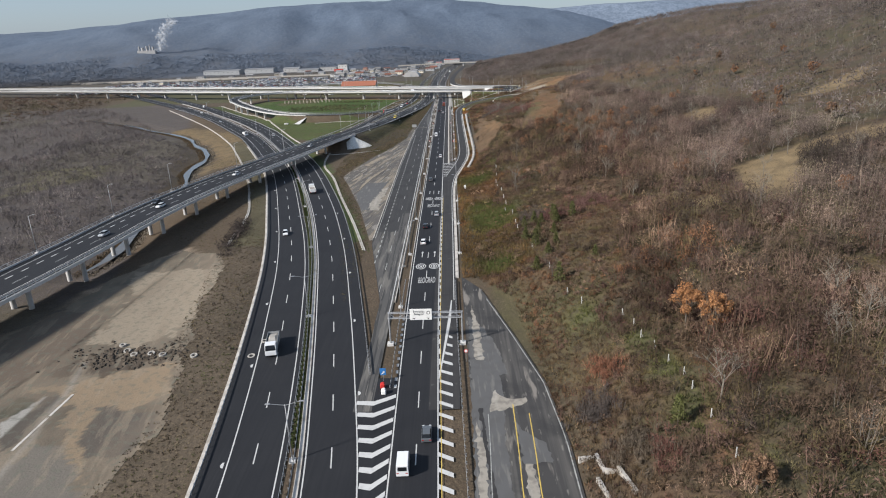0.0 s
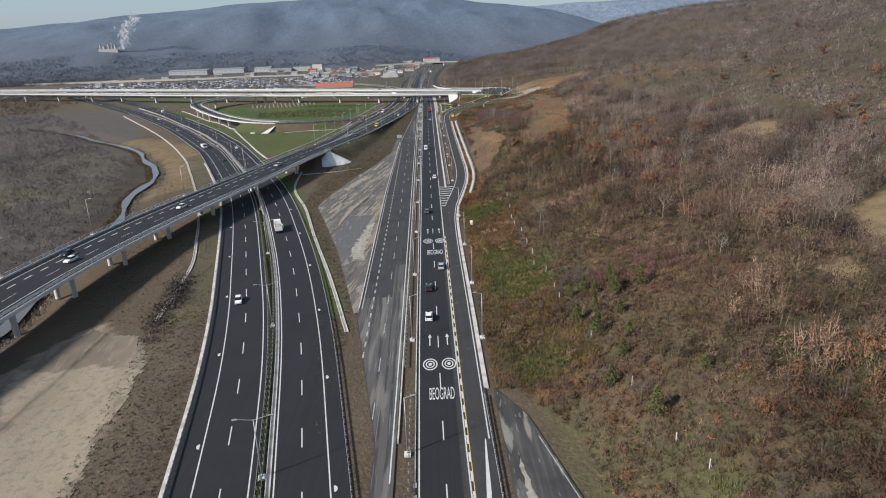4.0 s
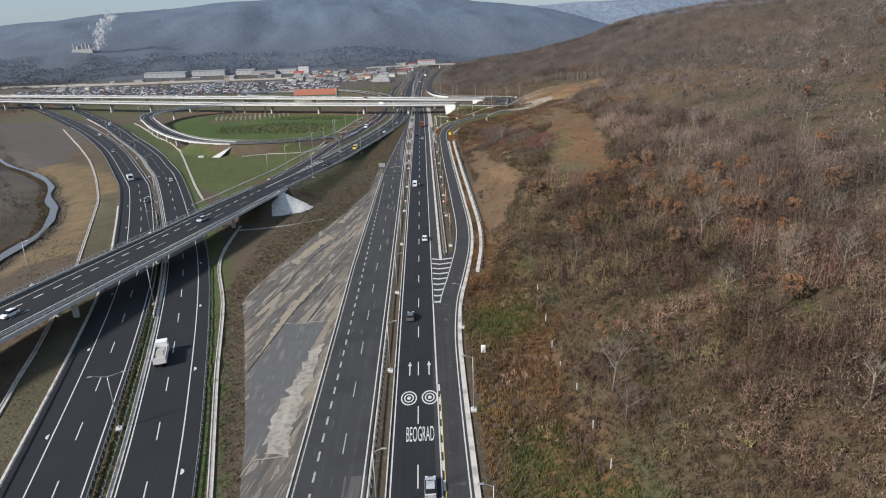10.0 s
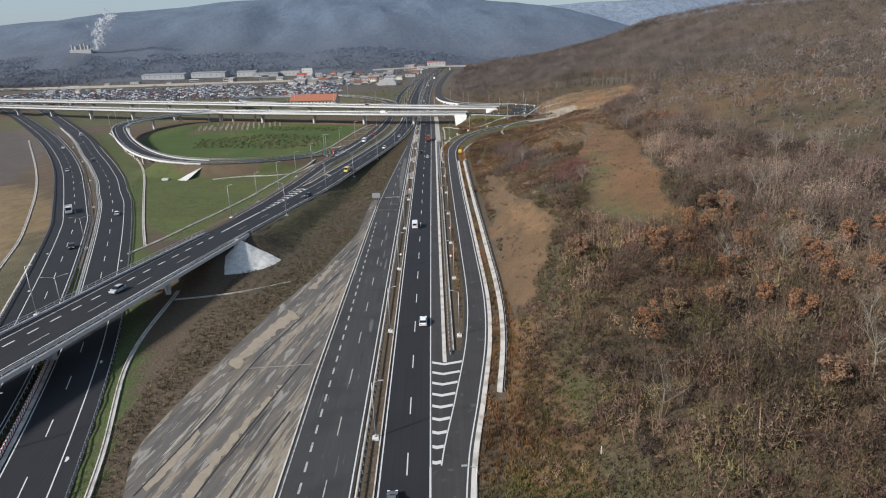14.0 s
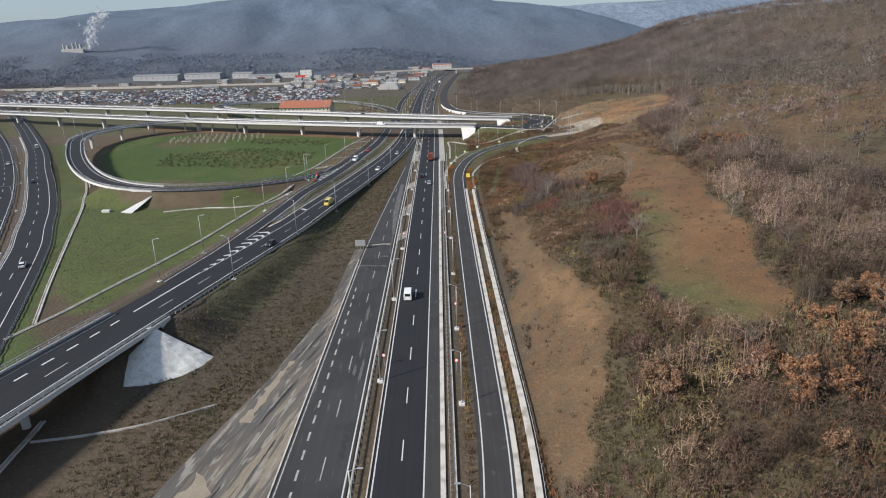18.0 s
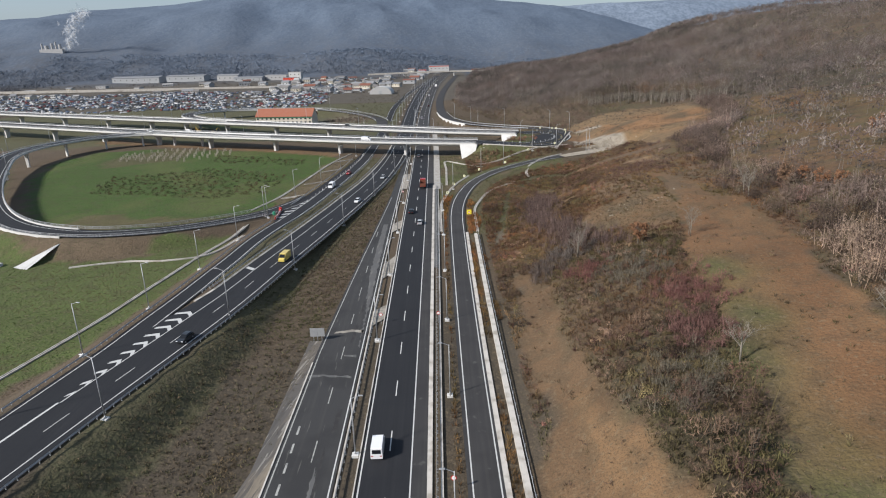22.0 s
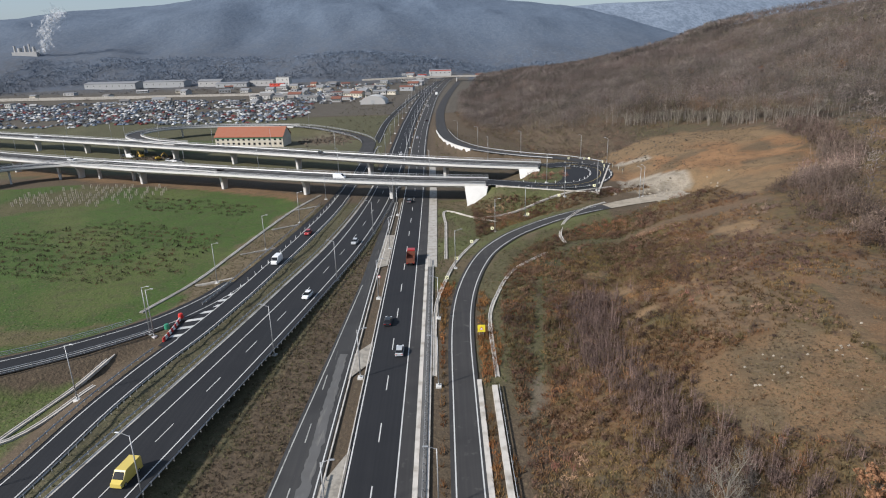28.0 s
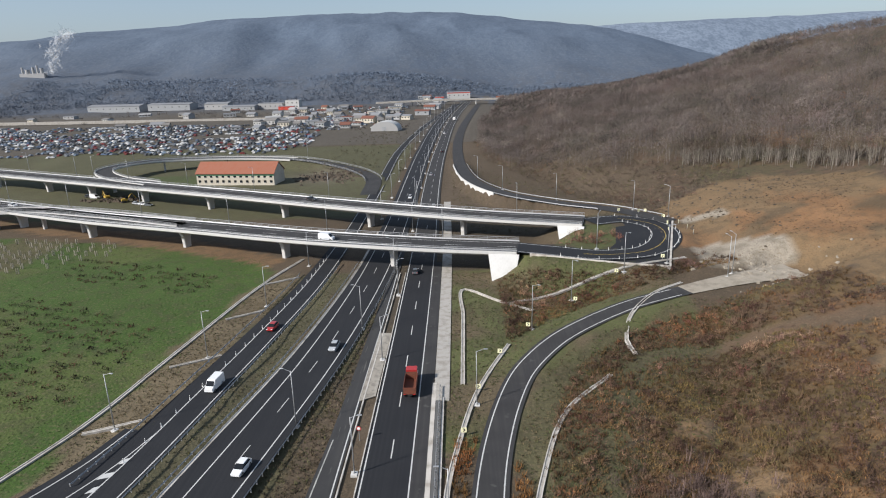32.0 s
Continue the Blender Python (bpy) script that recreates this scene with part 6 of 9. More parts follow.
ys = thing("warning_sign", "bright yellow roadworks warning panel on two legs", "road sign", at=Matrix.Translation((10.6, 567, float(height(10.6, 567)))))
for x in (-0.4, 0.4):
    bm = bmesh.new()
    rod(bm, (x, 0.05, -0.4), (x, 0.05, 2.6), 0.04, 0.04, 8)
    part("leg", bm, LAMP_STEEL, ys)
bm = bmesh.new()
box(bm, -0.85, 0.85, -0.05, 0.0, 1.2, 2.95, 0.02)
pl = part("panel", bm, YELLOW, ys)
piece("triangle", [(-0.5, -0.06, 1.7), (0.5, -0.06, 1.7), (0.0, -0.06, 2.55)], [(0, 1, 2)], RED, pl)
piece("triangle_face", [(-0.33, -0.066, 1.8), (0.33, -0.066, 1.8), (0.0, -0.066, 2.36)], [(0, 1, 2)], WHITE, pl)
rsn = sign_post("speed_sign", "round white sign with red rim on a steel post", "road sign", 2.4, "round signs")
bm = bmesh.new()
bmesh.ops.create_cone(bm, cap_ends=True, segments=20, radius1=0.42, radius2=0.42, depth=0.04, matrix=Matrix.Translation((0, -0.07, 2.3)) @ UP)
pl = part("plate", bm, RED, rsn)
bm = bmesh.new()
bmesh.ops.create_cone(bm, cap_ends=True, segments=20, radius1=0.30, radius2=0.30, depth=0.02, matrix=Matrix.Translation((0, -0.10, 2.3)) @ UP)
part("face", bm, WHITE, pl)
stand(rsn, [(x, y, 0, 0) for x, y in ((-14.4, 478), (-1.0, 478), (0.4, 392), (1.2, 118), (-14.3, 395), (-15.2, 600), (1.0, 420))])
bs = sign_post("direction_sign", "small blue lane direction sign at the gore", "road sign", 2.6)
bm = bmesh.new()
box(bm, -0.6, 0.6, -0.1, -0.06, 1.4, 2.9, 0.02)
pl = part("plate", bm, BLUE, bs)
piece("arrow", [(-0.35, -0.11, 1.65), (-0.2, -0.11, 1.55), (0.25, -0.11, 2.0), (0.1, -0.11, 2.15)], [(0, 1, 2, 3)], WHITE, pl)
piece("arrow_head", [(0.35, -0.11, 2.3), (-0.05, -0.11, 2.25), (0.3, -0.11, 1.85)], [(0, 1, 2)], WHITE, pl)
bs.matrix_world = Matrix.Translation((-15.4, 110.7, 0))
for x, y, mat, lab in ((-15.3, 108.2, RED, "red plastic impact bollard at the gore"), (-14.9, 106.0, WHITE, "white plastic barrier block at the gore")):
    cb = thing("barrier_block", lab, "barrier", at=Matrix.Translation((x, y, 0)))
    bm = bmesh.new()
    box(bm, -0.45, 0.45, -0.5, 0.5, 0, 0.95, 0.12)
    part("body", bm, mat, cb)
    bm = bmesh.new()
    box(bm, -0.3, 0.3, -0.35, 0.35, 0.95, 1.12, 0.05)
    part("cap", bm, mat, cb)
bd = sign_post("sign_board", "grey back of a large sign board on posts", "road sign", 3.0)
bm = bmesh.new()
for x in (-0.9, 0.9):
    rod(bm, (x, 0.1, -0.4), (x, 0.1, 3.2), 0.06, 0.06, 8)
part("leg", bm, LAMP_STEEL, bd)
bm = bmesh.new()
box(bm, -1.6, 1.6, 0, 0.06, 1.3, 3.3, 0.02)
part("plate", bm, STEEL, bd)
bd.matrix_world = Matrix.Translation((-27.8, 470, float(height(-27.8, 470))))

# red and white water barriers and a green drum at the merge
wb = thing("water_barrier", "red and white plastic road barrier block", "barrier", "water barriers")
bm = bmesh.new()
box(bm, -0.6, 0.6, -0.22, 0.22, 0, 0.28, 0.04)
box(bm, -0.55, 0.55, -0.12, 0.12, 0.28, 0.9, 0.05)
part("body", bm, RED, wb)
ww = thing("water_barrier", "white plastic road barrier block", "barrier", "water barriers")
bm = bmesh.new()
box(bm, -0.6, 0.6, -0.22, 0.22, 0, 0.28, 0.04)
box(bm, -0.55, 0.55, -0.12, 0.12, 0.28, 0.9, 0.05)
part("body", bm, WHITE, ww)
line_s = [(-59.9 - 0.008 * k * k, 565.6 + 1.14 * k) for k in range(10)]
for mdl, ofs in ((wb, 0), (ww, 1)):
    stand(mdl, [(x, y, float(ROAD_EL.at(ROAD_EL.s_at_y(y))[2]), 1.6) for x, y in line_s[ofs::2]])
for x, y, mat, lab in ((-61.9, 572.0, GREEN, "green plastic drum beside barrier blocks"), (-60.9, 577.8, RED, "red plastic drum beside barrier blocks")):
    dr = thing("drum", lab, "barrel", at=Matrix.Translation((x, y, 1.6)))
    bm = bmesh.new()
    rod(bm, (0, 0, 0), (0, 0, 1.1), 0.65, 0.55, 14)
    part("body", bm, mat, dr)
    bm = bmesh.new()
    rod(bm, (0, 0, 1.1), (0, 0, 1.2), 0.5, 0.4, 14)
    part("lid", bm, mat, dr)
# striped barrier along the median under the flyover
stripes = thing("striped_barrier", "low barrier wall painted in red and white stripes", "barrier", kind="structure")
FADED_RED = material("faded_red_paint", (0.36, 0.10, 0.09), 0.6, vary=((1.5, 0.4, (0.24, 0.09, 0.08), 0.45, 0.65),))
s0, s1 = D2(301), D2(347)
for k, s in enumerate(np.arange(s0, s1, 0.55)):
    slant = []
    for z in (0.0, 0.85):
        for ds, o in ((0, 5.70), (0.55, 5.70), (0.55, 5.92), (0, 5.92)):
            p = ROAD_DR.at(s + ds + 0.35 * z, o)
            slant.append((p[0], p[1], z))
    piece("stripe", slant, BOXF, FADED_RED if k % 2 else WHITE, stripes)
# fence posts on the slope
fp = thing("fence_post", "pale concrete fence post on the slope", "post", "fence posts")
bm = bmesh.new()
box(bm, -0.07, 0.07, -0.07, 0.07, -0.4, 1.7, 0.02)
part("shaft", bm, CONCRETE, fp)
bm = bmesh.new()
rod(bm, (0.0, 0, 1.1), (0.55, 0, -0.1), 0.05, 0.05, 5)
part("stay", bm, CONCRETE, fp)
stand(fp, [(x, y, float(height(x, y)), 0.3) for x, y in ((28, 133), (34, 121), (35, 116), (35, 111), (36, 106), (37, 101), (38, 96), (38, 92), (38, 84), (38, 75), (26, 140), (24, 155), (22, 175), (20, 197), (20, 203), (20, 214), (18, 221), (19, 230), (19, 240), (19, 251), (18, 260), (18, 268), (19, 280), (20, 296))])
cab = thing("roadside_cabinet", "white metal roadside cabinet in the grass", "cabinet", at=Matrix.Translation((4.7, 274, float(height(4.7, 274)))))
bm = bmesh.new()
box(bm, -0.45, 0.45, -0.35, 0.35, -0.2, 1.5, 0.05)
part("body", bm, WHITE, cab)
bm = bmesh.new()
box(bm, -0.38, 0.38, -0.38, -0.35, 0.2, 1.4, 0.01)
part("door", bm, WHITE, cab)
cab2 = thing("inspection_chamber", "pale concrete drain chamber in the grass", "drain", at=Matrix.Translation((-136.5, 527, float(height(-136.5, 527)))))
bm = bmesh.new()
box(bm, -1.6, 1.6, -1.0, 1.0, -0.4, 0.9, 0.08)
part("body", bm, CONCRETE, cab2)
bm = bmesh.new()
box(bm, -1.0, 1.0, -0.7, 0.7, 0.9, 1.0, 0.02)
part("cover", bm, CONCRETE_DIRTY, cab2)

# ---- plants ----
TWIG = material("bare_twigs", (0, 0, 0), 0.95, attr="tint", island=0.12, bump=0.0)
CAR_PAINT = material("car_paint_mix", (0, 0, 0), 0.4, attr="tint", island=0.1)
BARK = material("grey_bark", (0.125, 0.108, 0.090), 0.9, vary=((3.0, 0.5, (0.09, 0.08, 0.065), 0.4, 0.7),), bump=0.4, bump_scale=12)
PALE_BARK = material("pale_bark", (0.19, 0.17, 0.14), 0.9, vary=((3.0, 0.5, (0.13, 0.115, 0.095), 0.45, 0.7),), bump=0.4, bump_scale=12)
RUST_LEAF = material("rust_oak_leaves", (0.205, 0.104, 0.056), 0.8, island=0.45, vary=((0.6, 0.5, (0.17, 0.095, 0.052), 0.45, 0.65),))
DULL_LEAF = material("dull_brown_oak_leaves", (0.165, 0.098, 0.060), 0.8, island=0.45, vary=((0.6, 0.5, (0.14, 0.095, 0.06), 0.45, 0.65),))
PINE = material("pine_needles", (0.082, 0.088, 0.030), 0.8, island=0.3, vary=((0.8, 0.5, (0.115, 0.115, 0.042), 0.45, 0.65),))
rng = np.random.RandomState(11)

SHADES = np.array([(0.132, 0.100, 0.074), (0.108, 0.076, 0.062), (0.108, 0.098, 0.050), (0.160, 0.122, 0.082), (0.120, 0.066, 0.054), (0.072, 0.058, 0.050), (0.170, 0.096, 0.055)])


def tints(x, y, seed=0):
    """Colours of plants at points, in drifts."""
    a = fbm(x, y, 38, 200 + seed) + 0.35 * rng.normal(size=len(x))
    k = np.clip(((a + 0.9) / 1.8 * len(SHADES)).astype(int), 0, len(SHADES) - 1)
    order = np.array([5, 2, 0, 1, 0, 3, 4])
    c = SHADES[order[k]].copy()
    rust = (fbm(x, y, 26, 230 + seed) > 0.36) & (rng.rand(len(x)) < 0.4)
    c[rust] = SHADES[6]
    return c * rng.uniform(0.72, 1.28, (len(x), 1)) * (0.86 + 0.65 * fbm(x, y, 11, 240 + seed))[:, None]


def warmer(x, y, t):
    """Redder, drier growth towards the junction."""
    w = smoothstep(470, 560, y)[:, None]
    return t * (1 + (0.6 + 0.4 * w) * np.array((0.22, 0.0, -0.10)))


def blades(x, y, z, tint, size, per, width, lift=0.25, spread=0.9, up=0.6, upright=None):
    """Plants of bare twigs: thin triangles that fan out from a short stem."""
    n = len(x)
    size = np.asarray(size)[:, None]
    ang = rng.uniform(0, 2 * math.pi, (n, per))
    rad = np.sqrt(rng.rand(n, per)) * spread
    h = up * (1.15 - 0.55 * rad**2) * rng.uniform(0.7, 1.15, (n, per))
    tipx, tipy = x[:, None] + np.cos(ang) * rad * size, y[:, None] + np.sin(ang) * rad * size
    tipz = z[:, None] + h * size
    f = rng.uniform(0.0, lift, (n, per))
    bx, by, bz = x[:, None] + (tipx - x[:, None]) * (0.35 + f), y[:, None] + (tipy - y[:, None]) * (0.35 + f), z[:, None] + (tipz - z[:, None]) * f
    wa = rng.uniform(0, 2 * math.pi, (n, per))
    w = width * rng.uniform(0.6, 1.5, (n, per))
    v = np.stack([np.stack([bx - np.cos(wa) * w, by - np.sin(wa) * w, bz], -1), np.stack([bx + np.cos(wa) * w, by + np.sin(wa) * w, bz + 0.1], -1), np.stack([tipx, tipy, tipz], -1)], 2)
    c = np.broadcast_to(tint[:, None, None, :], (n, per, 3, 3)) * rng.uniform(0.7, 1.3, (n, per, 1, 1))
    return v.reshape(-1, 3), c.reshape(-1, 3)


def flecks(x, y, z, tint, size, per, grain, up=1.0, low=0.15):
    """Crowns of fine twigs: small loose triangles in an uneven dome."""
    n = len(x)
    size = np.asarray(size)[:, None]
    ang = rng.uniform(0, 2 * math.pi, (n, per))
    rad = np.sqrt(rng.uniform(0.05, 1, (n, per)))
    top = np.sqrt(np.maximum(0.05, 1 - 0.85 * rad**2))
    lobes = 1 + 0.25 * np.sin(ang * 3 + rng.uniform(0, 6, (n, 1)))
    px, py = x[:, None] + np.cos(ang) * rad * size * lobes, y[:, None] + np.sin(ang) * rad * size * lobes
    pz = z[:, None] + size * up * top * rng.uniform(low, 1.08, (n, per))
    c = np.stack([px, py, pz], -1)[:, :, None, :]
    tri = rng.normal(size=(n, per, 3, 3)) * np.array((0.75, 0.75, 1.0)) * grain * rng.uniform(0.6, 1.4, (n, per, 1, 1))
    col = np.broadcast_to(tint[:, None, None, :], (n, per, 3, 3)) * rng.uniform(0.65, 1.35, (n, per, 1, 1))
    return (c + tri).reshape(-1, 3), col.reshape(-1, 3)


def crowns(x, y, z, tint, rad, tall, per, grain, bare=0.25):
    """Leafless crowns: slivers of twig laid over an uneven, lobed dome, with gaps between them."""
    n = len(x)
    rad, tall = np.asarray(rad)[:, None], np.asarray(tall)[:, None]
    a = rng.uniform(0, 2 * math.pi, (n, per))
    uz = rng.uniform(-0.3, 1.0, (n, per))
    rr = np.sqrt(1 - uz**2)
    d = np.stack([np.cos(a) * rr, np.sin(a) * rr, uz], -1)
    lobe = 1 + 0.20 * np.sin(2 * a + rng.uniform(0, 6, (n, 1))) + 0.16 * np.sin(5 * a + 3 * uz + rng.uniform(0, 6, (n, 1)))
    f = lobe * (1 - bare * rng.rand(n, per) ** 2 * 2) * rng.uniform(0.88, 1.08, (n, per))
    r3 = np.stack([rad, rad, tall * 0.52], -1)
    p = np.stack([np.broadcast_to(q[:, None], (n, per)) for q in (x, y, z)], -1) + np.array((0, 0, 1)) * (tall * 0.48)[..., None] + d * f[..., None] * r3
    nn = d / r3
    nn = nn / np.linalg.norm(nn, axis=-1, keepdims=True) + 0.26 * rng.normal(size=(n, per, 3))
    nn /= np.linalg.norm(nn, axis=-1, keepdims=True)
    up = np.array((0, 0, 0.6)) + 0.6 * d + 0.6 * rng.normal(size=(n, per, 3))
    up -= nn * (up * nn).sum(-1, keepdims=True)
    up /= np.linalg.norm(up, axis=-1, keepdims=True) + 1e-6
    side = np.cross(nn, up)
    ln, wd = grain * rng.uniform(1.8, 3.8, (n, per, 1)), grain * rng.uniform(0.20, 0.46, (n, per, 1))
    v = np.stack([p - side * wd, p + side * wd, p + up * ln + d * ln * 0.22], 2)
    c = np.broadcast_to(tint[:, None, None, :], (n, per, 3, 3)) * rng.uniform(0.92, 1.08, (n, per, 1, 1))
    return v.reshape(-1, 3), c.reshape(-1, 3)


def stuff(name, chunks, label, category):
    v = np.concatenate([a for a, _ in chunks])
    c = np.concatenate([b for _, b in chunks])
    ob = piece(name, v, np.arange(len(v)).reshape(-1, 3), TWIG)
    at = ob.data.attributes.new("tint", "FLOAT_COLOR", "POINT")
    at.data.foreach_set("color", np.concatenate([c, np.ones((len(c), 1))], 1).astype(np.float32).ravel())
    return tagged(ob, label, category, kind="stuff")


def clear_of(x, y):
    """True where scrub may grow: off the roads, cuts and bare soil."""
    ok = np.ones(len(x), bool)
    xx, yy = x + 3 * fbm(x, y, 14, 31), y + 4 * fbm(x, y, 14, 41)
    for poly in (SOIL_FIELD, OCHRE_CUT, CLEARING, TAN_PATCH, TAN_KNOLL, TRACK, TRAIL, *MEADOWS):
        ok &= ~inside(xx, yy, poly) | (rng.rand(len(x)) < 0.03)
    for sx, sy, sr in SOIL_SPOTS:
        ok &= (np.hypot(xx - sx, yy - sy) > sr * 0.9) | (rng.rand(len(x)) < 0.12)
    ok &= ~inside(xx, yy, KNOLL) | (rng.rand(len(x)) < 0.5)
    for poly in (GREEN_FIELD, GREEN_TRI, GREEN_NECK):
        ok &= ~inside(x, y, poly)
    hd = np.full(len(x), 1e9)
    for path, a, b in ((ROAD_H, 9.5, 9.5), (PLATFORM, 12, 12), (RAMP_J, 7, 7), (DECK_N, 9, 9), (DECK_F, 9, 9), (LOOP_F, 8, 8), (ROAD_EL, 9, 9)):
        q = path.at(np.arange(0, path.length, 5.0))
        for p in q:
            hd = np.minimum(hd, np.hypot(x - p[0], y - p[1]) - a)
    return ok & (hd > 0)


def scatter(x0, x1, y0, y1, n, keep=None):
    x, y = rng.uniform(x0, x1, n), rng.uniform(y0, y1, n)
    ok = clear_of(x, y)
    if keep is not None:
        ok &= keep(x, y)
    return x[ok], y[ok]


def right_side(x, y):
    return (x > np.interp(y, [0, 80, 150, 170, 300, 360, 560, 640, 700], [20, 18, 14, 2.5, 4, 14, 14, 14, 14]))


def woods(x, y):
    """Taller wood on the upper slope and beyond the clearing."""
    return (x > np.interp(y, [0, 300, 500, 560, 620, 660, 715, 740, 760, 780, 792, 830, 1000], [150, 130, 112, 100, 125, 152, 167, 162, 151, 133, 110, 60, 14])) | (y > 840)


GREEN_SPOTS = [(11, 225, 7), (19, 314, 6), (14, 213, 8), (10, 237, 6), (11, 287, 8), (54, 271, 6), (63, 258, 5), (19, 223, 6), (34, 109, 4), (36, 99, 4), (37, 89, 4), (27, 128, 4), (12, 173, 6), (37, 82, 3)]


def greenness(x, y):
    g = np.zeros(len(x))
    for cx, cy, r in GREEN_SPOTS:
        g = np.maximum(g, np.exp(-(((x - cx) ** 2 + ((y - cy) * 0.7) ** 2) / r**2)))
    return g + 0.25 * fbm(x, y, 10, 321)


def growth(x, y):
    """0 where only low bushes grow beside the roads, 1 in the young wood of the middle slope."""
    inner = np.interp(y, [60, 140, 230, 300, 420, 450, 520, 640], [34, 40, 36, 22, 34, 64, 88, 96])
    return smoothstep(-6, 16, x - inner + 12 * fbm(x, y, 45, 301)) * np.where(inside(x, y, TAWNY), 0.1, 1.0)


def bushes(x0, x1, y0, y1, n, keep, seed):
    """Clumps of shrubs and young trees, one kind to a clump."""
    cx, cy = scatter(x0, x1, y0, y1, n, keep)
    m = 4
    tone = warmer(cx, cy, tints(cx, cy, seed))
    red = (fbm(cx, cy, 20, 307) > 0.12) & (rng.rand(len(cx)) < 0.16)
    tone[red] = np.array((0.110, 0.060, 0.048)) * rng.uniform(0.7, 1.15, (red.sum(), 1))
    w = growth(cx, cy)
    # haze painted into the tone: bushes turn greyer up the slope
    grey = smoothstep(45, 120, cx)[:, None] * 0.6
    tone = tone * (1 - grey) + grey * tone.mean(1, keepdims=True) * np.array((1.12, 0.97, 0.92)) * 0.98
    tone *= (1 + 1.2 * np.clip(fbm(cx, cy, 12, 309), -0.42, 0.5))[:, None]
    tall = (1.3 + 4.0 * w) * rng.uniform(0.65, 1.35, len(cx)) * (1 + 0.5 * fbm(cx, cy, 24, 305))
    tall *= np.where(rng.rand(len(cx)) < 0.2, 1.35, 0.95)
    reach = np.repeat(1.2 + 1.6 * w, m)
    x, y = np.repeat(cx, m) + rng.normal(size=len(cx) * m) * reach, np.repeat(cy, m) + rng.normal(size=len(cx) * m) * reach
    h = np.maximum(0.6, np.repeat(tall, m) * rng.uniform(0.6, 1.15, len(x)))
    t = np.repeat(tone, m, 0) * rng.uniform(0.86, 1.14, (len(x), 1))
    ok = clear_of(x, y) & right_side(x, y) & ~woods(x, y) & (greenness(x, y) < 0.5 + 0.3 * rng.rand(len(x)))
    return x[ok], y[ok], h[ok], t[ok]


chunks = []
x, y, h, t = bushes(3, 166, 56, 720, 7200, lambda a, b: right_side(a, b) & (fbm(a, b, 26, 300) + growth(a, b) > -0.35), 0)
z = height(x, y)
big = h > 2.6
chunks.append(crowns(x[big], y[big], z[big] - 0.2, t[big], h[big] * rng.uniform(0.34, 0.52, big.sum()), h[big], 56, 0.24))
low = ~big
chunks.append(crowns(x[low], y[low], z[low] - 0.2, t[low] * 1.04, h[low] * rng.uniform(0.5, 0.8, low.sum()), h[low], 30, 0.17, 0.35))
stem = big & (rng.rand(len(x)) < 0.10)
chunks.append(blades(x[stem], y[stem], z[stem] - 0.1, np.array((0.15, 0.128, 0.105)) * rng.uniform(0.5, 1.0, (stem.sum(), 1)), h[stem], 7, 0.05, lift=0.1, up=1.0, spread=0.32))
stem = big & (rng.rand(len(x)) < 0.5)
chunks.append(blades(x[stem], y[stem], z[stem] - 0.1, t[stem] * 1.3, h[stem], 6, 0.05, lift=0.3, up=1.05, spread=0.5))
twig = low & (rng.rand(len(x)) < 0.5)
chunks.append(blades(x[twig], y[twig], z[twig] - 0.1, t[twig] * 1.15, h[twig], 8, 0.04, up=1.05, spread=0.65))
x, y = scatter(3, 108, 50, 700, 26000, lambda a, b: (rng.rand(len(a)) < smoothstep(108, 62, a + 12 * fbm(a, b, 20, 367))) & right_side(a, b) & ~woods(a, b) & (greenness(a, b) < 0.4) & (growth(a, b) < 0.92))
chunks.append(crowns(x, y, height(x, y) - 0.1, 0.88 * warmer(x, y, tints(x, y, 0)), rng.uniform(0.6, 1.3, len(x)), rng.uniform(0.6, 1.5, len(x)), 17, 0.16, 0.4))
f = rng.rand(420)
x, y = np.interp(f, [0, 0.2, 0.4, 0.6, 0.8, 1], [40, 38, 33, 36, 37, 46]) + rng.normal(size=420) * 3.0, np.interp(f, [0, 0.2, 0.4, 0.6, 0.8, 1], [585, 571, 556, 535, 515, 502]) + rng.normal(size=420) * 3.5
h = rng.uniform(1.8, 4.0, 420)
t = np.array((0.092, 0.064, 0.056)) * rng.uniform(0.7, 1.3, (420, 1))
chunks.append(crowns(x, y, height(x, y) - 0.2, t, h * 0.4, h, 46, 0.17, 0.4))
chunks.append(blades(x, y, height(x, y), t * 1.7, h, 10, 0.04, up=1.05, spread=0.35))
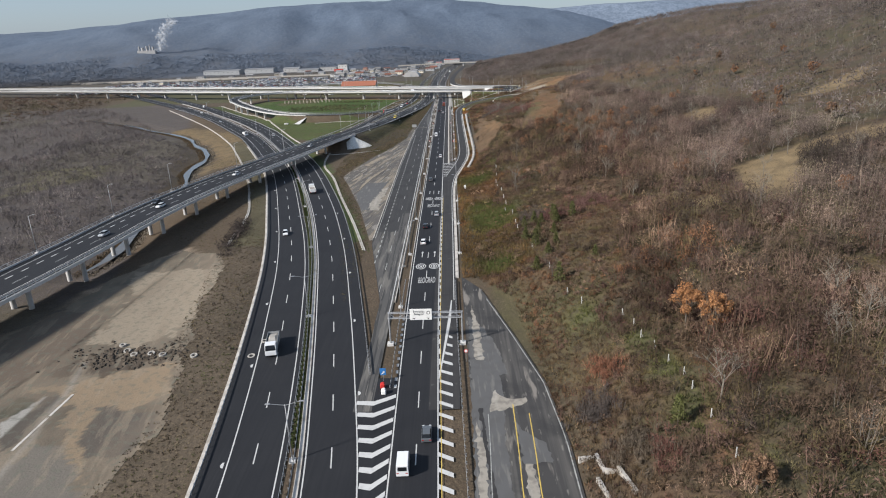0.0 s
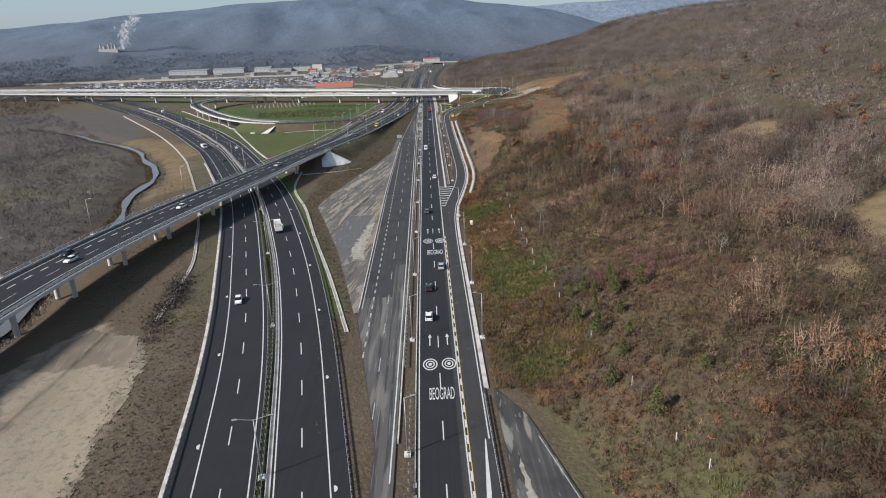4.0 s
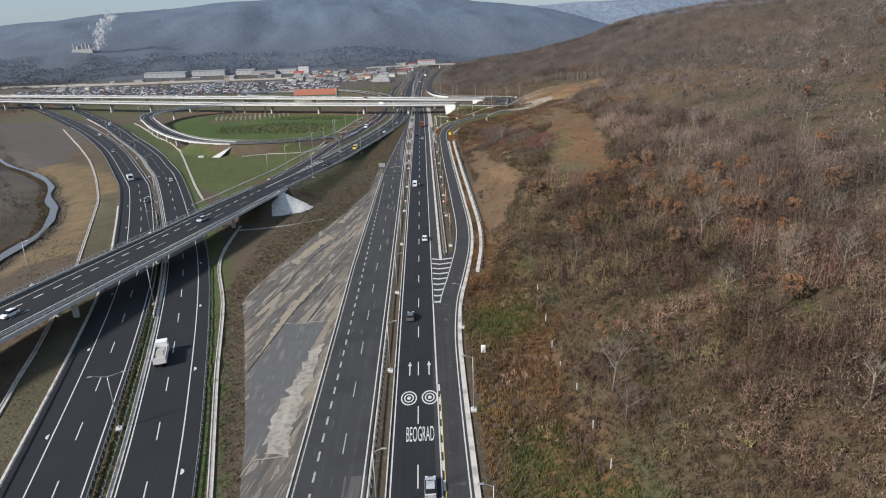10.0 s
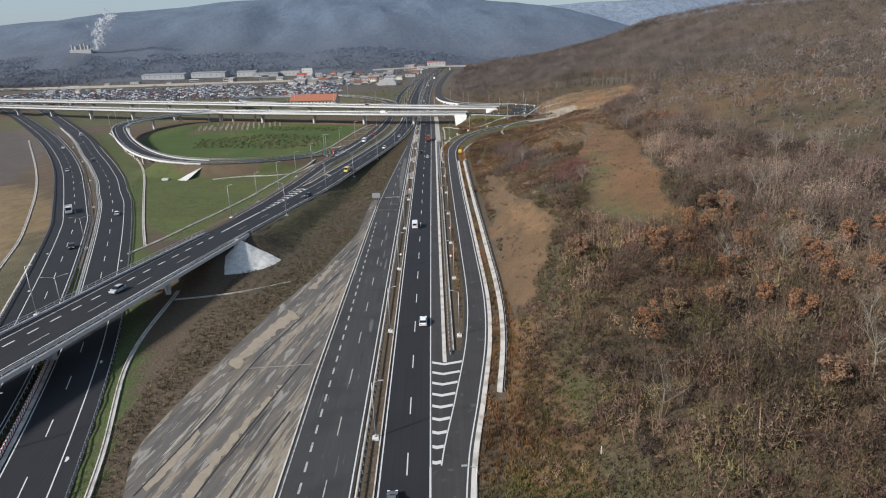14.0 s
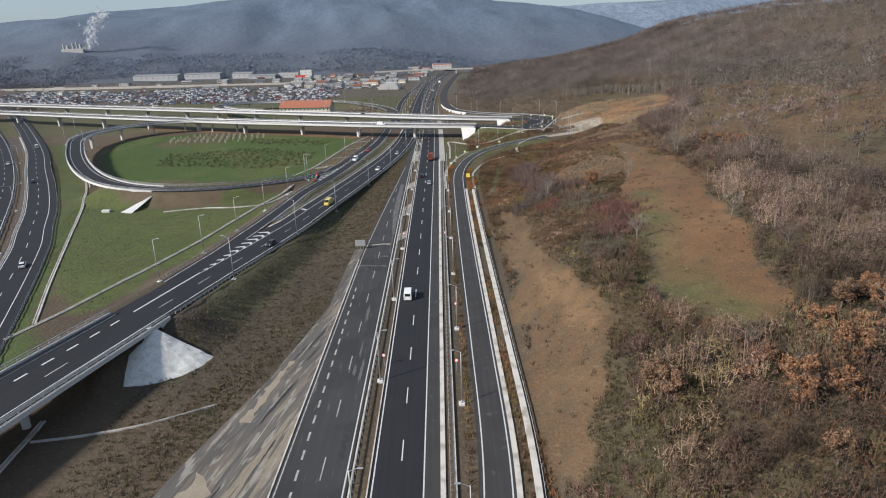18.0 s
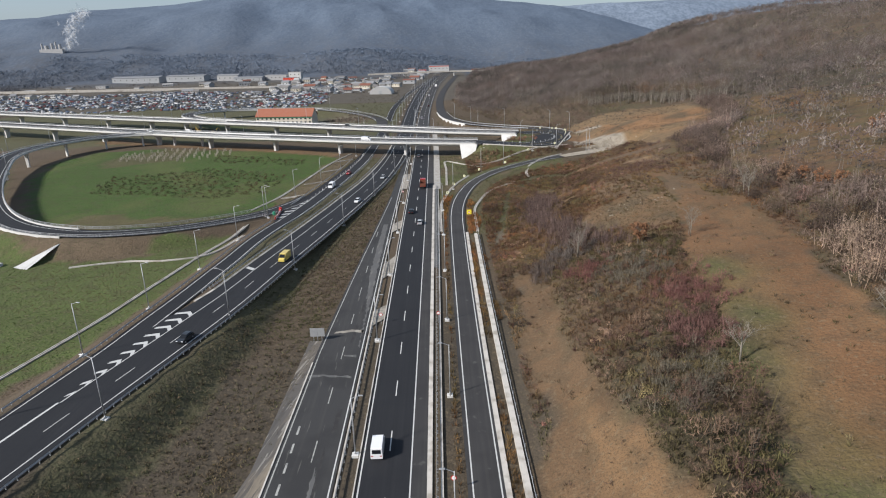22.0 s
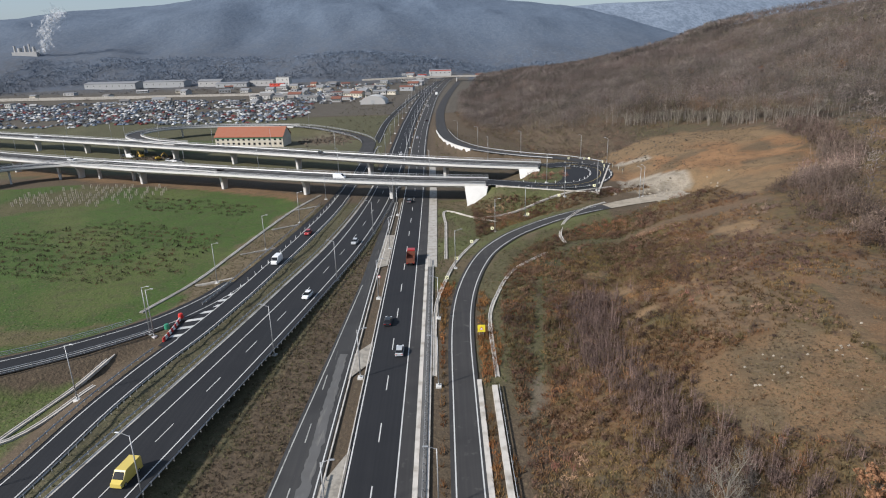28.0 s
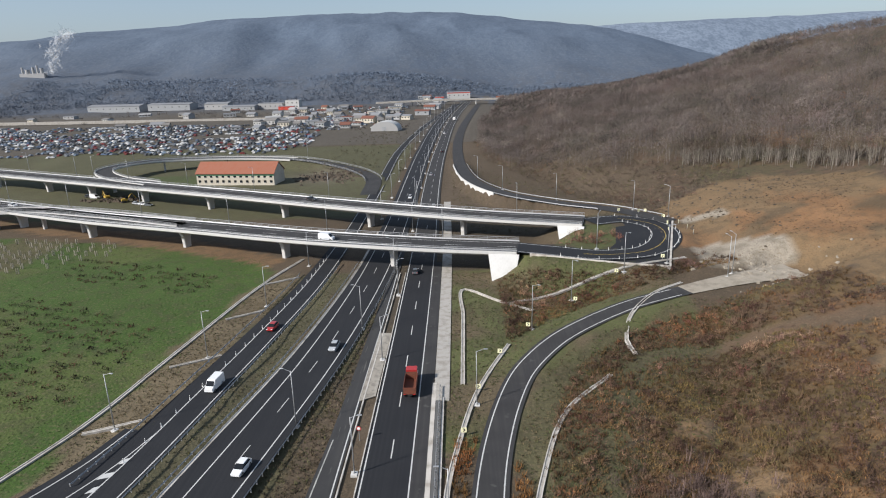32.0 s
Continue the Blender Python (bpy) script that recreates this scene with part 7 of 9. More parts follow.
for cx, cy, r, n, rgb in ((36, 487, 4, 50, (0.125, 0.058, 0.050)), (50.5, 462, 6, 110, (0.128, 0.062, 0.054)), (46, 446, 5, 90, (0.118, 0.064, 0.056)), (36, 506, 6, 90, (0.100, 0.085, 0.075)), (28, 500, 5, 60, (0.085, 0.068, 0.060)), (43, 478, 7, 90, (0.105, 0.092, 0.072)), (35, 574, 6, 80, (0.088, 0.062, 0.056)), (38, 430, 6, 70, (0.100, 0.088, 0.066)), (28.9, 79.1, 2.5, 30, (0.120, 0.058, 0.046)), (26.8, 104.7, 2.5, 40, (0.170, 0.078, 0.048)), (22.9, 95, 3, 60, (0.070, 0.058, 0.052)), (26, 82, 4, 60, (0.098, 0.078, 0.058)), (31, 196, 4, 50, (0.115, 0.060, 0.052)), (44, 200, 6, 70, (0.112, 0.062, 0.054)), (26, 203, 4, 50, (0.085, 0.066, 0.058))):
    x, y = cx + rng.normal(size=n) * r * 0.6, cy + rng.normal(size=n) * r * 0.8
    h = rng.uniform(1.2, 2.8, n)
    t = np.array(rgb) * rng.uniform(0.75, 1.25, (n, 1))
    chunks.append(crowns(x, y, height(x, y) - 0.2, t, h * 0.55, h, 40, 0.17, 0.4))
    chunks.append(blades(x, y, height(x, y) - 0.1, t * 1.35, h, 8, 0.035, up=1.05, spread=0.6))
x, y = rng.uniform(56, 84, 260), rng.uniform(560, 600, 260)
h = rng.uniform(0.8, 1.9, 260)
chunks.append(crowns(x, y, height(x, y) - 0.2, np.array((0.098, 0.060, 0.050)) * rng.uniform(0.8, 1.2, (260, 1)), h * 0.6, h, 32, 0.16, 0.4))
stuff("scrub", chunks, "leafless grey-brown and reddish shrubs covering the slope", "shrubs")

chunks = []
def grass_tone(x, y, seed):
    """Tawny, rusty, olive and umber grasses in soft drifts."""
    a = np.clip(0.5 + 1.1 * fbm(x, y, 17, seed) + 0.10 * rng.normal(size=len(x)), 0, 1)[:, None]
    b = np.clip(0.5 + 1.1 * fbm(x, y, 8, seed + 7) + 0.10 * rng.normal(size=len(x)), 0, 1)[:, None]
    warm = np.array((0.118, 0.070, 0.040)) * (1 - b) + b * np.array((0.132, 0.100, 0.054))
    cool = np.array((0.066, 0.054, 0.034)) * (1 - b) + b * np.array((0.080, 0.078, 0.034))
    g = np.clip(1.5 * greenness(x, y) - 0.3, 0, 1)[:, None]
    t = (warm * a + cool * (1 - a)) * (1 - g) + g * np.array((0.080, 0.088, 0.032))
    t = t * (1 + smoothstep(470, 530, y)[:, None] * np.array((0.34, 0.12, -0.04)))
    return t * np.array((0.96, 0.91, 0.90)) * rng.uniform(0.78, 1.22, (len(x), 1)) * (1 + 1.1 * np.clip(fbm(x, y, 9, seed + 3), -0.42, 0.5))[:, None]


x, y = scatter(3, 108, 50, 680, 108000, lambda a, b: (rng.rand(len(a)) < smoothstep(108, 62, a + 12 * fbm(a, b, 20, 366))) & right_side(a, b) & ~woods(a, b) & (growth(a, b) < 0.75 + 0.5 * rng.rand(len(a))))
chunks.append(blades(x, y, height(x, y) - 0.05, 0.92 * grass_tone(x, y, 310), rng.uniform(0.6, 1.3, len(x)), 8, 0.065, up=0.75, spread=0.9))
x, y = rng.uniform(1.5, 26, 26000), rng.uniform(165, 600, 26000)
vd = np.minimum.reduce([np.hypot(x - q[0], y - q[1]) for q in ROAD_H.at(np.arange(0, ROAD_H.length, 2.0))])
ok = (vd > 3.8) & ~((vd > 5.0) & (vd < 7.0) & (y > 318) & (y < 548)) & (x < np.interp(y, [165, 300, 350, 360, 600], [20, 18, 14, 11, 11]) + 6 * fbm(x, y, 20, 360)) & ~inside(x, y, OCHRE_CUT) & (x > np.interp(y, [165, 320, 330], [0.8, 1.5, 0.2]))
x, y = x[ok], y[ok]
t = grass_tone(x, y, 365)
g = np.clip(greenness(x, y), 0, 1)[:, None]
t = t * (1 - g) * np.array((1.35, 1.1, 0.9)) + g * np.array((0.078, 0.098, 0.030))
chunks.append(blades(x, y, height(x, y) - 0.05, t, rng.uniform(0.5, 1.3, len(x)), 9, 0.05, up=1.0, spread=0.75))
x, y = scatter(-64, -12, 150, 690, 30000, lambda a, b: (a < np.interp(b, [150, 400, 640, 690], [-29.5, -30.5, -19, -18])) & (a > np.interp(b, [150, 330, 402, 440, 480, 549, 590, 635, 690], [-30, -62, -61, -53, -46, -36, -29, -22, -17])) & ~inside(a, b, APRON_AREA))
t = np.where(rng.rand(len(x), 1) < 0.6, np.array((0.105, 0.080, 0.052)), np.array((0.092, 0.090, 0.044))) * rng.uniform(0.6, 1.3, (len(x), 1))
g = (fbm(x, y, 20, 320) > 0.3)
t[g] = np.array((0.07, 0.072, 0.03)) * rng.uniform(0.7, 1.2, (g.sum(), 1))
chunks.append(blades(x, y, height(x, y) - 0.05, t, rng.uniform(0.5, 1.0, len(x)), 8, 0.045, up=0.7, spread=0.9))
# rough verges round the junction, the medians and the bank beside the motorway
def tufts(poly, n, shades, size, keep=None, seed=0):
    p = np.array(poly, float)
    x, y = rng.uniform(p[:, 0].min(), p[:, 0].max(), n), rng.uniform(p[:, 1].min(), p[:, 1].max(), n)
    ok = inside(x, y, poly)
    for path, half in ((ROAD_H, 4.0), (PLATFORM, 6.5), (RAMP_J, 5.0)):
        for q in path.at(np.arange(0, path.length, 3.0)):
            ok &= np.hypot(x - q[0], y - q[1]) > half
    if keep is not None:
        ok &= keep(x, y)
    x, y = x[ok], y[ok]
    f = np.clip(0.5 + fbm(x, y, 13, 380 + seed) + 0.25 * rng.normal(size=len(x)), 0, 0.999)
    t = np.array(shades)[(f * len(shades)).astype(int)] * rng.uniform(0.65, 1.3, (len(x), 1))
    return blades(x, y, height(x, y) - 0.04, t, rng.uniform(0.6, 1.2, len(x)) * size, 6, 0.06, up=0.7, spread=0.9)


OLIVE, STRAW, UMBER, MOSS = (0.080, 0.084, 0.036), (0.130, 0.102, 0.058), (0.078, 0.058, 0.042), (0.060, 0.080, 0.026)
chunks.append(tufts([(-1, 560), (4, 560), (16, 628), (60, 662), (66, 684), (40, 682), (21, 688), (-1, 690)], 11000, [UMBER, OLIVE, MOSS, MOSS, OLIVE, STRAW], 0.5, None, 1))
chunks.append(tufts([(10, 545), (36, 545), (52, 610), (78, 655), (60, 655), (34, 638), (22, 626), (12, 600)], 8000, [UMBER, OLIVE, MOSS, OLIVE, STRAW], 0.65, None, 2))
chunks.append(tufts([(0, 735), (40, 730), (60, 732), (80, 735), (100, 790), (60, 800), (30, 850), (10, 900), (-2, 900)], 6000, [UMBER, OLIVE, STRAW, OLIVE], 0.7, None, 3))
chunks.append(tufts([(-66, 500), (-48, 500), (-30, 690), (-46, 690)], 7000, [OLIVE, OLIVE, STRAW, OLIVE], 0.5, lambda a, b: (a < np.interp(b, ROAD_E.P[:, 1], ROAD_E.P[:, 0]) - 12.2) & (a > np.interp(b, ROAD_EL.P[:, 1], ROAD_EL.P[:, 0]) + 3.5), 4))
chunks.append(tufts([(-40, 490), (-26, 470), (-17.5, 600), (-17.5, 700), (-24, 700)], 9000, [UMBER, UMBER, STRAW, OLIVE], 0.55, lambda a, b: (a > np.interp(b, ROAD_E.P[:, 1], ROAD_E.P[:, 0]) + 1.0) & (a < -17.6 - np.interp(b, [465, 500, 530, 560, 600, 700], [12.5, 8.8, 5.8, 4.0, 2.9, 2.3])), 7))
chunks.append(tufts([(-66, 575), (-52, 575), (-44, 690), (-56, 690), (-63, 640), (-68, 606)], 4500, [STRAW, STRAW, OLIVE, UMBER], 0.45, lambda a, b: a < np.interp(b, ROAD_EL.P[:, 1], ROAD_EL.P[:, 0]) - 0 - 4.5 + 0 * b, 8))
chunks.append(tufts([(-57, 306), (-51, 345), (-39, 392), (-31.5, 432), (-36, 432), (-46, 394), (-58, 348), (-62, 312)], 5200, [STRAW, (0.165, 0.120, 0.066), STRAW, UMBER], 0.85, lambda a, b: ~inside(a, b, APRON_AREA), 14))
chunks.append(tufts(CLEARING, 5000, [UMBER, STRAW, (0.15, 0.10, 0.06), UMBER], 0.5, lambda a, b: fbm(a, b, 16, 390) > -0.05, 9))
chunks.append(tufts(TAN_KNOLL, 1800, [UMBER, STRAW, (0.15, 0.10, 0.06), STRAW], 0.45, None, 12))
chunks.append(tufts(SOIL_FIELD, 1800, [UMBER, STRAW, (0.15, 0.10, 0.06), OLIVE], 0.4, lambda a, b: fbm(a, b, 14, 391) > 0.0, 10))
chunks.append(tufts(OCHRE_CUT, 1200, [UMBER, STRAW, (0.15, 0.10, 0.06), UMBER], 0.4, lambda a, b: fbm(a, b, 10, 392) > 0.0, 11))
chunks.append(tufts([(-84, 60), (-40, 60), (-46, 110), (-58, 180), (-66, 210), (-80, 205)], 8000, [UMBER, STRAW, UMBER, OLIVE], 0.55, lambda a, b: (a < np.interp(b, ROAD_DL.P[:, 1], ROAD_DL.P[:, 0]) - 9.5) & ~inside(a, b, TAN_PATCH), 5))
chunks.append(tufts([(-98, 205), (-62, 205), (-130, 390), (-150, 385), (-125, 320)], 8000, [UMBER, STRAW, STRAW, OLIVE], 0.5, lambda a, b: (a < np.interp(b, ROAD_DL.P[:, 1], ROAD_DL.P[:, 0]) - 9.5), 6))
stuff("dry_grass", chunks, "dry tan and green winter grass tufts", "grass")

def forest(x, y, lo, hi, per, grain, seed, trunk, stems=2):
    """Bare winter wood: tall crowns over slender pale stems."""
    h = rng.uniform(lo, hi, len(x)) * (1 + 0.25 * fbm(x, y, 60, 330))
    t = tints(x, y, seed)
    # grey bark plus distance haze, both put into the crown tint
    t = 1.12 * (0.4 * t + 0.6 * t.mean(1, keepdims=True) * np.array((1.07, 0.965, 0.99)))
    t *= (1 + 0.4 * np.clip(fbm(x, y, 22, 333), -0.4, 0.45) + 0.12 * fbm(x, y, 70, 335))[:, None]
    z = height(x, y)
    v, c = blades(x, y, z - 0.3, np.array((0.17, 0.15, 0.135)) * rng.uniform(0.5, 1.1, (len(x), 1)), h, stems, trunk, lift=0.02, up=0.82, spread=0.12)
    return [crowns(x, y, z + 0.22 * h, t, h * rng.uniform(0.30, 0.42, len(x)), h * 0.8, per, grain), (v, c)]


chunks = []
x, y = scatter(12, 270, 712, 1150, 11500, lambda a, b: (a > np.interp(b, [712, 735, 750, 765, 780, 792, 810, 840, 900, 960, 1150], [170, 164, 158, 148, 134, 112, 84, 54, 24, 16, 26]) + 3 * fbm(a, b, 20, 331)))
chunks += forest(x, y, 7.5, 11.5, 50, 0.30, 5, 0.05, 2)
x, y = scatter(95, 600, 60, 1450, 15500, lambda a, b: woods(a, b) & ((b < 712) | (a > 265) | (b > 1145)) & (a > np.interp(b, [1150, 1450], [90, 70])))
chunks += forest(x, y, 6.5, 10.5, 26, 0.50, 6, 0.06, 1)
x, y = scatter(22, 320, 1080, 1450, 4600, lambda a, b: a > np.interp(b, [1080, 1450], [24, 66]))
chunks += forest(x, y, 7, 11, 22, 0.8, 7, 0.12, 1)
x, y = scatter(14, 120, 740, 1000, 5600, lambda a, b: (a > np.interp(b, [760, 900, 1000], [66, 20, 14])) & (a < np.interp(b, [760, 810, 840, 900, 960], [140, 100, 66, 34, 24])))
h = rng.uniform(1.0, 3.6, len(x))
chunks.append(crowns(x, y, height(x, y) - 0.1, tints(x, y, 8), h * 0.6, h, 22, 0.22))
# the tall edge of the wood above the clearing
f = rng.rand(330)
x, y = np.interp(f, [0, 0.2, 0.4, 0.6, 0.8, 1], [108, 121, 136, 147, 158, 167]) + rng.normal(size=330) * 2.5, np.interp(f, [0, 0.2, 0.4, 0.6, 0.8, 1], [796, 788, 779, 764, 750, 716]) + rng.uniform(-3, 12, 330)
h = rng.uniform(9, 13, 330)
chunks.append(blades(x, y, height(x, y) - 0.3, np.array((0.24, 0.21, 0.185)) * rng.uniform(0.5, 1.1, (330, 1)), h, 3, 0.06, lift=0.02, up=0.95, spread=0.14))
chunks.append(crowns(x, y, height(x, y) + 0.38 * h, tints(x, y, 8), h * 0.28, h * 0.62, 60, 0.24, 0.4))
stuff("bare_wood", chunks, "leafless winter wood of slender grey trees", "trees")

chunks = []
x, y = scatter(-430, -70, 60, 760, 12500, lambda a, b: (a < np.interp(b, [60, 140, 250, 330, 420, 540, 650, 760], [-134, -134, -132, -150, -205, -250, -330, -420])) & (np.abs(a - river_line(b)) > 6.5) & (fbm(a, b, 60, 340) + 0.6 * rng.rand(len(a)) > -0.1))
s = rng.uniform(1.6, 4.2, len(x)) * (1 + 0.6 * fbm(x, y, 40, 345))
t = tints(x, y, 9)
t = 1.4 * (0.35 * t + 0.65 * t.mean(1, keepdims=True) * np.array((1.06, 0.96, 1.0))) * (1 + 0.5 * fbm(x, y, 45, 346))[:, None]
chunks.append(crowns(x, y, height(x, y) - 0.2, t * 1.1, s * 0.85, s * 1.3, 20, 0.3))
chunks.append(blades(x, y, height(x, y) - 0.1, t * 1.25, s, 3, 0.07, up=1.4, spread=0.7))
x, y = scatter(-290, -125, 110, 560, 6500, lambda a, b: (a < np.interp(b, [110, 250, 330, 420, 560], [-134, -131, -148, -172, -285])) & (np.abs(a - river_line(b)) > 5))
s = rng.uniform(1.2, 3.0, len(x))
chunks.append(crowns(x, y, height(x, y) - 0.2, tints(x, y, 9).mean(1, keepdims=True) * np.array((1.2, 1.05, 1.07)), s * 0.8, s * 1.3, 18, 0.28))
x, y = scatter(-900, -430, 300, 1000, 7000)
s = rng.uniform(2.5, 5.0, len(x))
chunks.append(crowns(x, y, height(x, y) - 0.3, tints(x, y, 9), s, s, 13, 0.7))
x, y = rng.uniform(-1500, 480, 13000), 1290 + 360 * rng.rand(13000) ** 1.2
ok = (fbm(x, y, 90, 350) + 0.5 * rng.rand(len(x)) > -0.2) & ((np.abs(x - np.interp(y, [1200, 1460, 1800], [-2, 19, 60])) > 34) | (y > 1540)) & ~((x < -170) & (x > -640) & (y < 1475)) & ~((x > -235) & (x < 70) & (y < 1450)) & ~((np.abs(x + 785) < 45) & (y < 1700) & (y > 1560))
x, y = x[ok], y[ok]
# far thickets: haze put into the tint, bluer further off
haze_k = smoothstep(1330, 1620, y)[:, None]
t = np.array((0.100, 0.102, 0.112)) * (1 - haze_k) + haze_k * np.array((0.108, 0.138, 0.185))
s = rng.uniform(5.0, 8.5, len(x)) * (1 + 0.6 * haze_k[:, 0])
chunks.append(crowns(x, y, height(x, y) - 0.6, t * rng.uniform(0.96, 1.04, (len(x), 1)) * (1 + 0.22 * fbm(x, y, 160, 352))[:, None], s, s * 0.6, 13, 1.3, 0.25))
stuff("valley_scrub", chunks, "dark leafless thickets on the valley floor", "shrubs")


def limb_mesh(bm, base, tip, r, depth, rs, twig_r):
    rod(bm, base, tip, r, r * 0.5, 5 if depth > 2 else 3)
    if depth == 0:
        return
    d = tip - base
    for k in range(4 if depth > 1 else 3):
        f = rs.uniform(0.45, 1.0)
        side = Vector((rs.normal(), rs.normal(), rs.uniform(0.1, 1.0))).normalized()
        n = base + d * f
        limb_mesh(bm, n, n + (d.normalized() * 0.55 + side * 0.8).normalized() * d.length * rs.uniform(0.4, 0.65), r * 0.5, depth - 1, rs, twig_r)


def bare_tree(seed, tall, mat, label):
    rs = np.random.RandomState(seed)
    tree = thing("bare_tree", label, "tree", "bare trees")
    bm = bmesh.new()
    top = Vector((rs.normal() * 0.3, rs.normal() * 0.3, tall * 0.55))
    rod(bm, (0, 0, -0.5), top, 0.16, 0.09, 7)
    part("trunk", bm, mat, tree, smooth=True)
    bm = bmesh.new()
    for k in range(6):
        b = top * rs.uniform(0.4, 1.0)
        a = k * 2.4 + rs.uniform(0, 0.6)
        e = b + Vector((math.cos(a), math.sin(a), rs.uniform(0.8, 1.8))).normalized() * tall * rs.uniform(0.3, 0.45)
        limb_mesh(bm, b, e, 0.06, 3, rs, 0.01)
    part("crown", bm, mat, tree)
    return tree


def leafy_tree(seed, tall, leaf=None):
    rs = np.random.RandomState(seed)
    tree = thing("oak_tree", "oak keeping its rust-orange autumn leaves among bare shrubs", "tree", "rust oaks")
    bm = bmesh.new()
    rod(bm, (0, 0, -0.5), (0.1, 0.1, tall * 0.5), 0.2, 0.1, 7)
    ends = []
    for k in range(8):
        a = k * 2.4
        e = Vector((math.cos(a) * tall * rs.uniform(0.15, 0.36), math.sin(a) * tall * rs.uniform(0.15, 0.36), tall * rs.uniform(0.45, 0.92)))
        rod(bm, (0.05, 0.05, tall * rs.uniform(0.2, 0.45)), e, 0.07, 0.03, 4)
        ends.append(e)
    part("trunk", bm, BARK, tree)
    v = []
    for k in range(34):
        o = rs.normal(size=3)
        o = o / np.linalg.norm(o) * rs.uniform(0.35, 1.0) ** 0.6
        c = np.array((0.0, 0.0, tall * 0.58)) + o * tall * np.array((0.31, 0.31, 0.34))
        r = rs.uniform(0.5, 0.95) * tall / 8
        m = 66
        d = rs.normal(size=(m, 3))
        d[:, 2] += 0.25
        d /= np.linalg.norm(d, axis=1)[:, None]
        p = c + d * r * rs.uniform(0.7, 1.1, (m, 1)) * (1, 1, 0.8)
        nn = d + 0.45 * rs.normal(size=(m, 3))
        a = np.cross(nn, rs.normal(size=(m, 3)))
        a = a / np.linalg.norm(a, axis=1)[:, None] * rs.uniform(0.12, 0.24, (m, 1))
        b = np.cross(nn, a)
        b = b / np.linalg.norm(b, axis=1)[:, None] * rs.uniform(0.16, 0.34, (m, 1))
        v.append(np.stack([p - a, p + a, p + b], 1))
    v = np.concatenate(v).reshape(-1, 3)
    piece("crown", v, np.arange(len(v)).reshape(-1, 3), leaf or RUST_LEAF, tree)
    return tree


def pine_tree(seed, tall):
    rs = np.random.RandomState(seed)
    tree = thing("pine_tree", "young green pine on the scrubby slope", "tree", "green pines")
    bm = bmesh.new()
    rod(bm, (0, 0, -0.5), (0, 0, tall * 0.95), 0.12, 0.03, 6)
    part("trunk", bm, BARK, tree)
    v = []
    for k in range(16):
        z = tall * (0.14 + 0.84 * k / 16)
        reach = (tall - z) * 0.34 + 0.25
        for q in range(7):
            a = q * 0.9 + k * 1.7 + rs.uniform(-0.3, 0.3)
            d = np.array((math.cos(a), math.sin(a), rs.uniform(0.05, 0.35)))
            e = d * reach * rs.uniform(0.75, 1.15)
            for w in range(6):
                p = np.array((0, 0, z)) + e * rs.uniform(0.25, 1.0)
                u = rs.normal(size=3) * 0.26 + d * 0.1
                n = rs.normal(size=3) * 0.16
                v.append([p - n, p + n, p + u + np.array((0, 0, 0.12))])
    v = np.array(v).reshape(-1, 3)
    piece("crown", v, np.arange(len(v)).reshape(-1, 3), PINE, tree)
    return tree


def plant(models, spots, rs, lo=0.8, hi=1.2):
    for k, (px, py) in enumerate(spots):
        m = Matrix.Translation((px, py, float(height(px, py)))) @ Matrix.Rotation(rs.uniform(0, 6.28), 4, "Z") @ Matrix.Diagonal((*(rs.uniform(lo, hi),) * 3, 1))
        src = models[k % len(models)]
        if k < len(models):
            src.matrix_world = m
        else:
            c = copy_thing(src, m)
            c.matrix_world = m


rs = np.random.RandomState(5)
ORANGE_LEAF = material("bright_oak_leaves", (0.31, 0.150, 0.066), 0.8, island=0.45, vary=((0.6, 0.5, (0.26, 0.125, 0.055), 0.45, 0.65),))
plant([leafy_tree(26, 9.5, ORANGE_LEAF), leafy_tree(27, 9, ORANGE_LEAF)], [(43.2, 110.5), (47, 106.5)], rs, 0.92, 1.0)
plant([leafy_tree(21, 9), leafy_tree(22, 8), leafy_tree(24, 8, DULL_LEAF), leafy_tree(23, 6.5), leafy_tree(25, 7, DULL_LEAF)], [(75, 207), (100, 160), (104, 227), (68, 374), (72, 341), (75, 338), (76, 344), (73, 309), (79, 308), (77, 314), (74, 316), (49, 359), (57, 365), (36, 321), (50, 327), (60, 318), (62, 263), (98, 309), (85, 346), (53, 297), (74, 287), (68, 296), (86, 273), (58, 326), (69, 378), (72, 373), (75, 382), (71, 386), (54, 357), (32, 364), (48, 357), (50, 330), (42, 328), (36, 328), (50, 370), (104, 511), (106, 506), (134, 284), (136, 270), (140, 278), (172, 400), (184, 335), (112, 505), (78, 368), (82, 360), (66, 352), (90, 330), (93, 322), (150, 300), (128, 258), (120, 350), (160, 430), (190, 470), (178, 520), (205, 560), (150, 560), (230, 620), (250, 520), (210, 420), (140, 240), (165, 640), (240, 760), (225, 800), (200, 840), (260, 880), (180, 900), (62, 377), (73, 387), (78, 350), (76, 306), (60, 366), (77, 388), (31, 368), (34, 366), (47, 346), (37, 327), (50.3, 496.4), (99, 520), (104, 520), (37.5, 67.7), (70, 325), (81, 330), (86, 318), (92, 345), (64, 335), (58, 342), (83, 300)], rs, 0.6, 1.05)
plant([pine_tree(31, 8), pine_tree(32, 6.5)], [(25, 195), (27, 192), (31, 195), (31, 189), (36, 189), (21, 183), (31, 191), (21, 157), (25, 146), (25, 164), (22, 195), (35, 152), (25, 184), (28, 170), (23, 175), (29, 180), (33, 84)], rs, 0.5, 0.8)
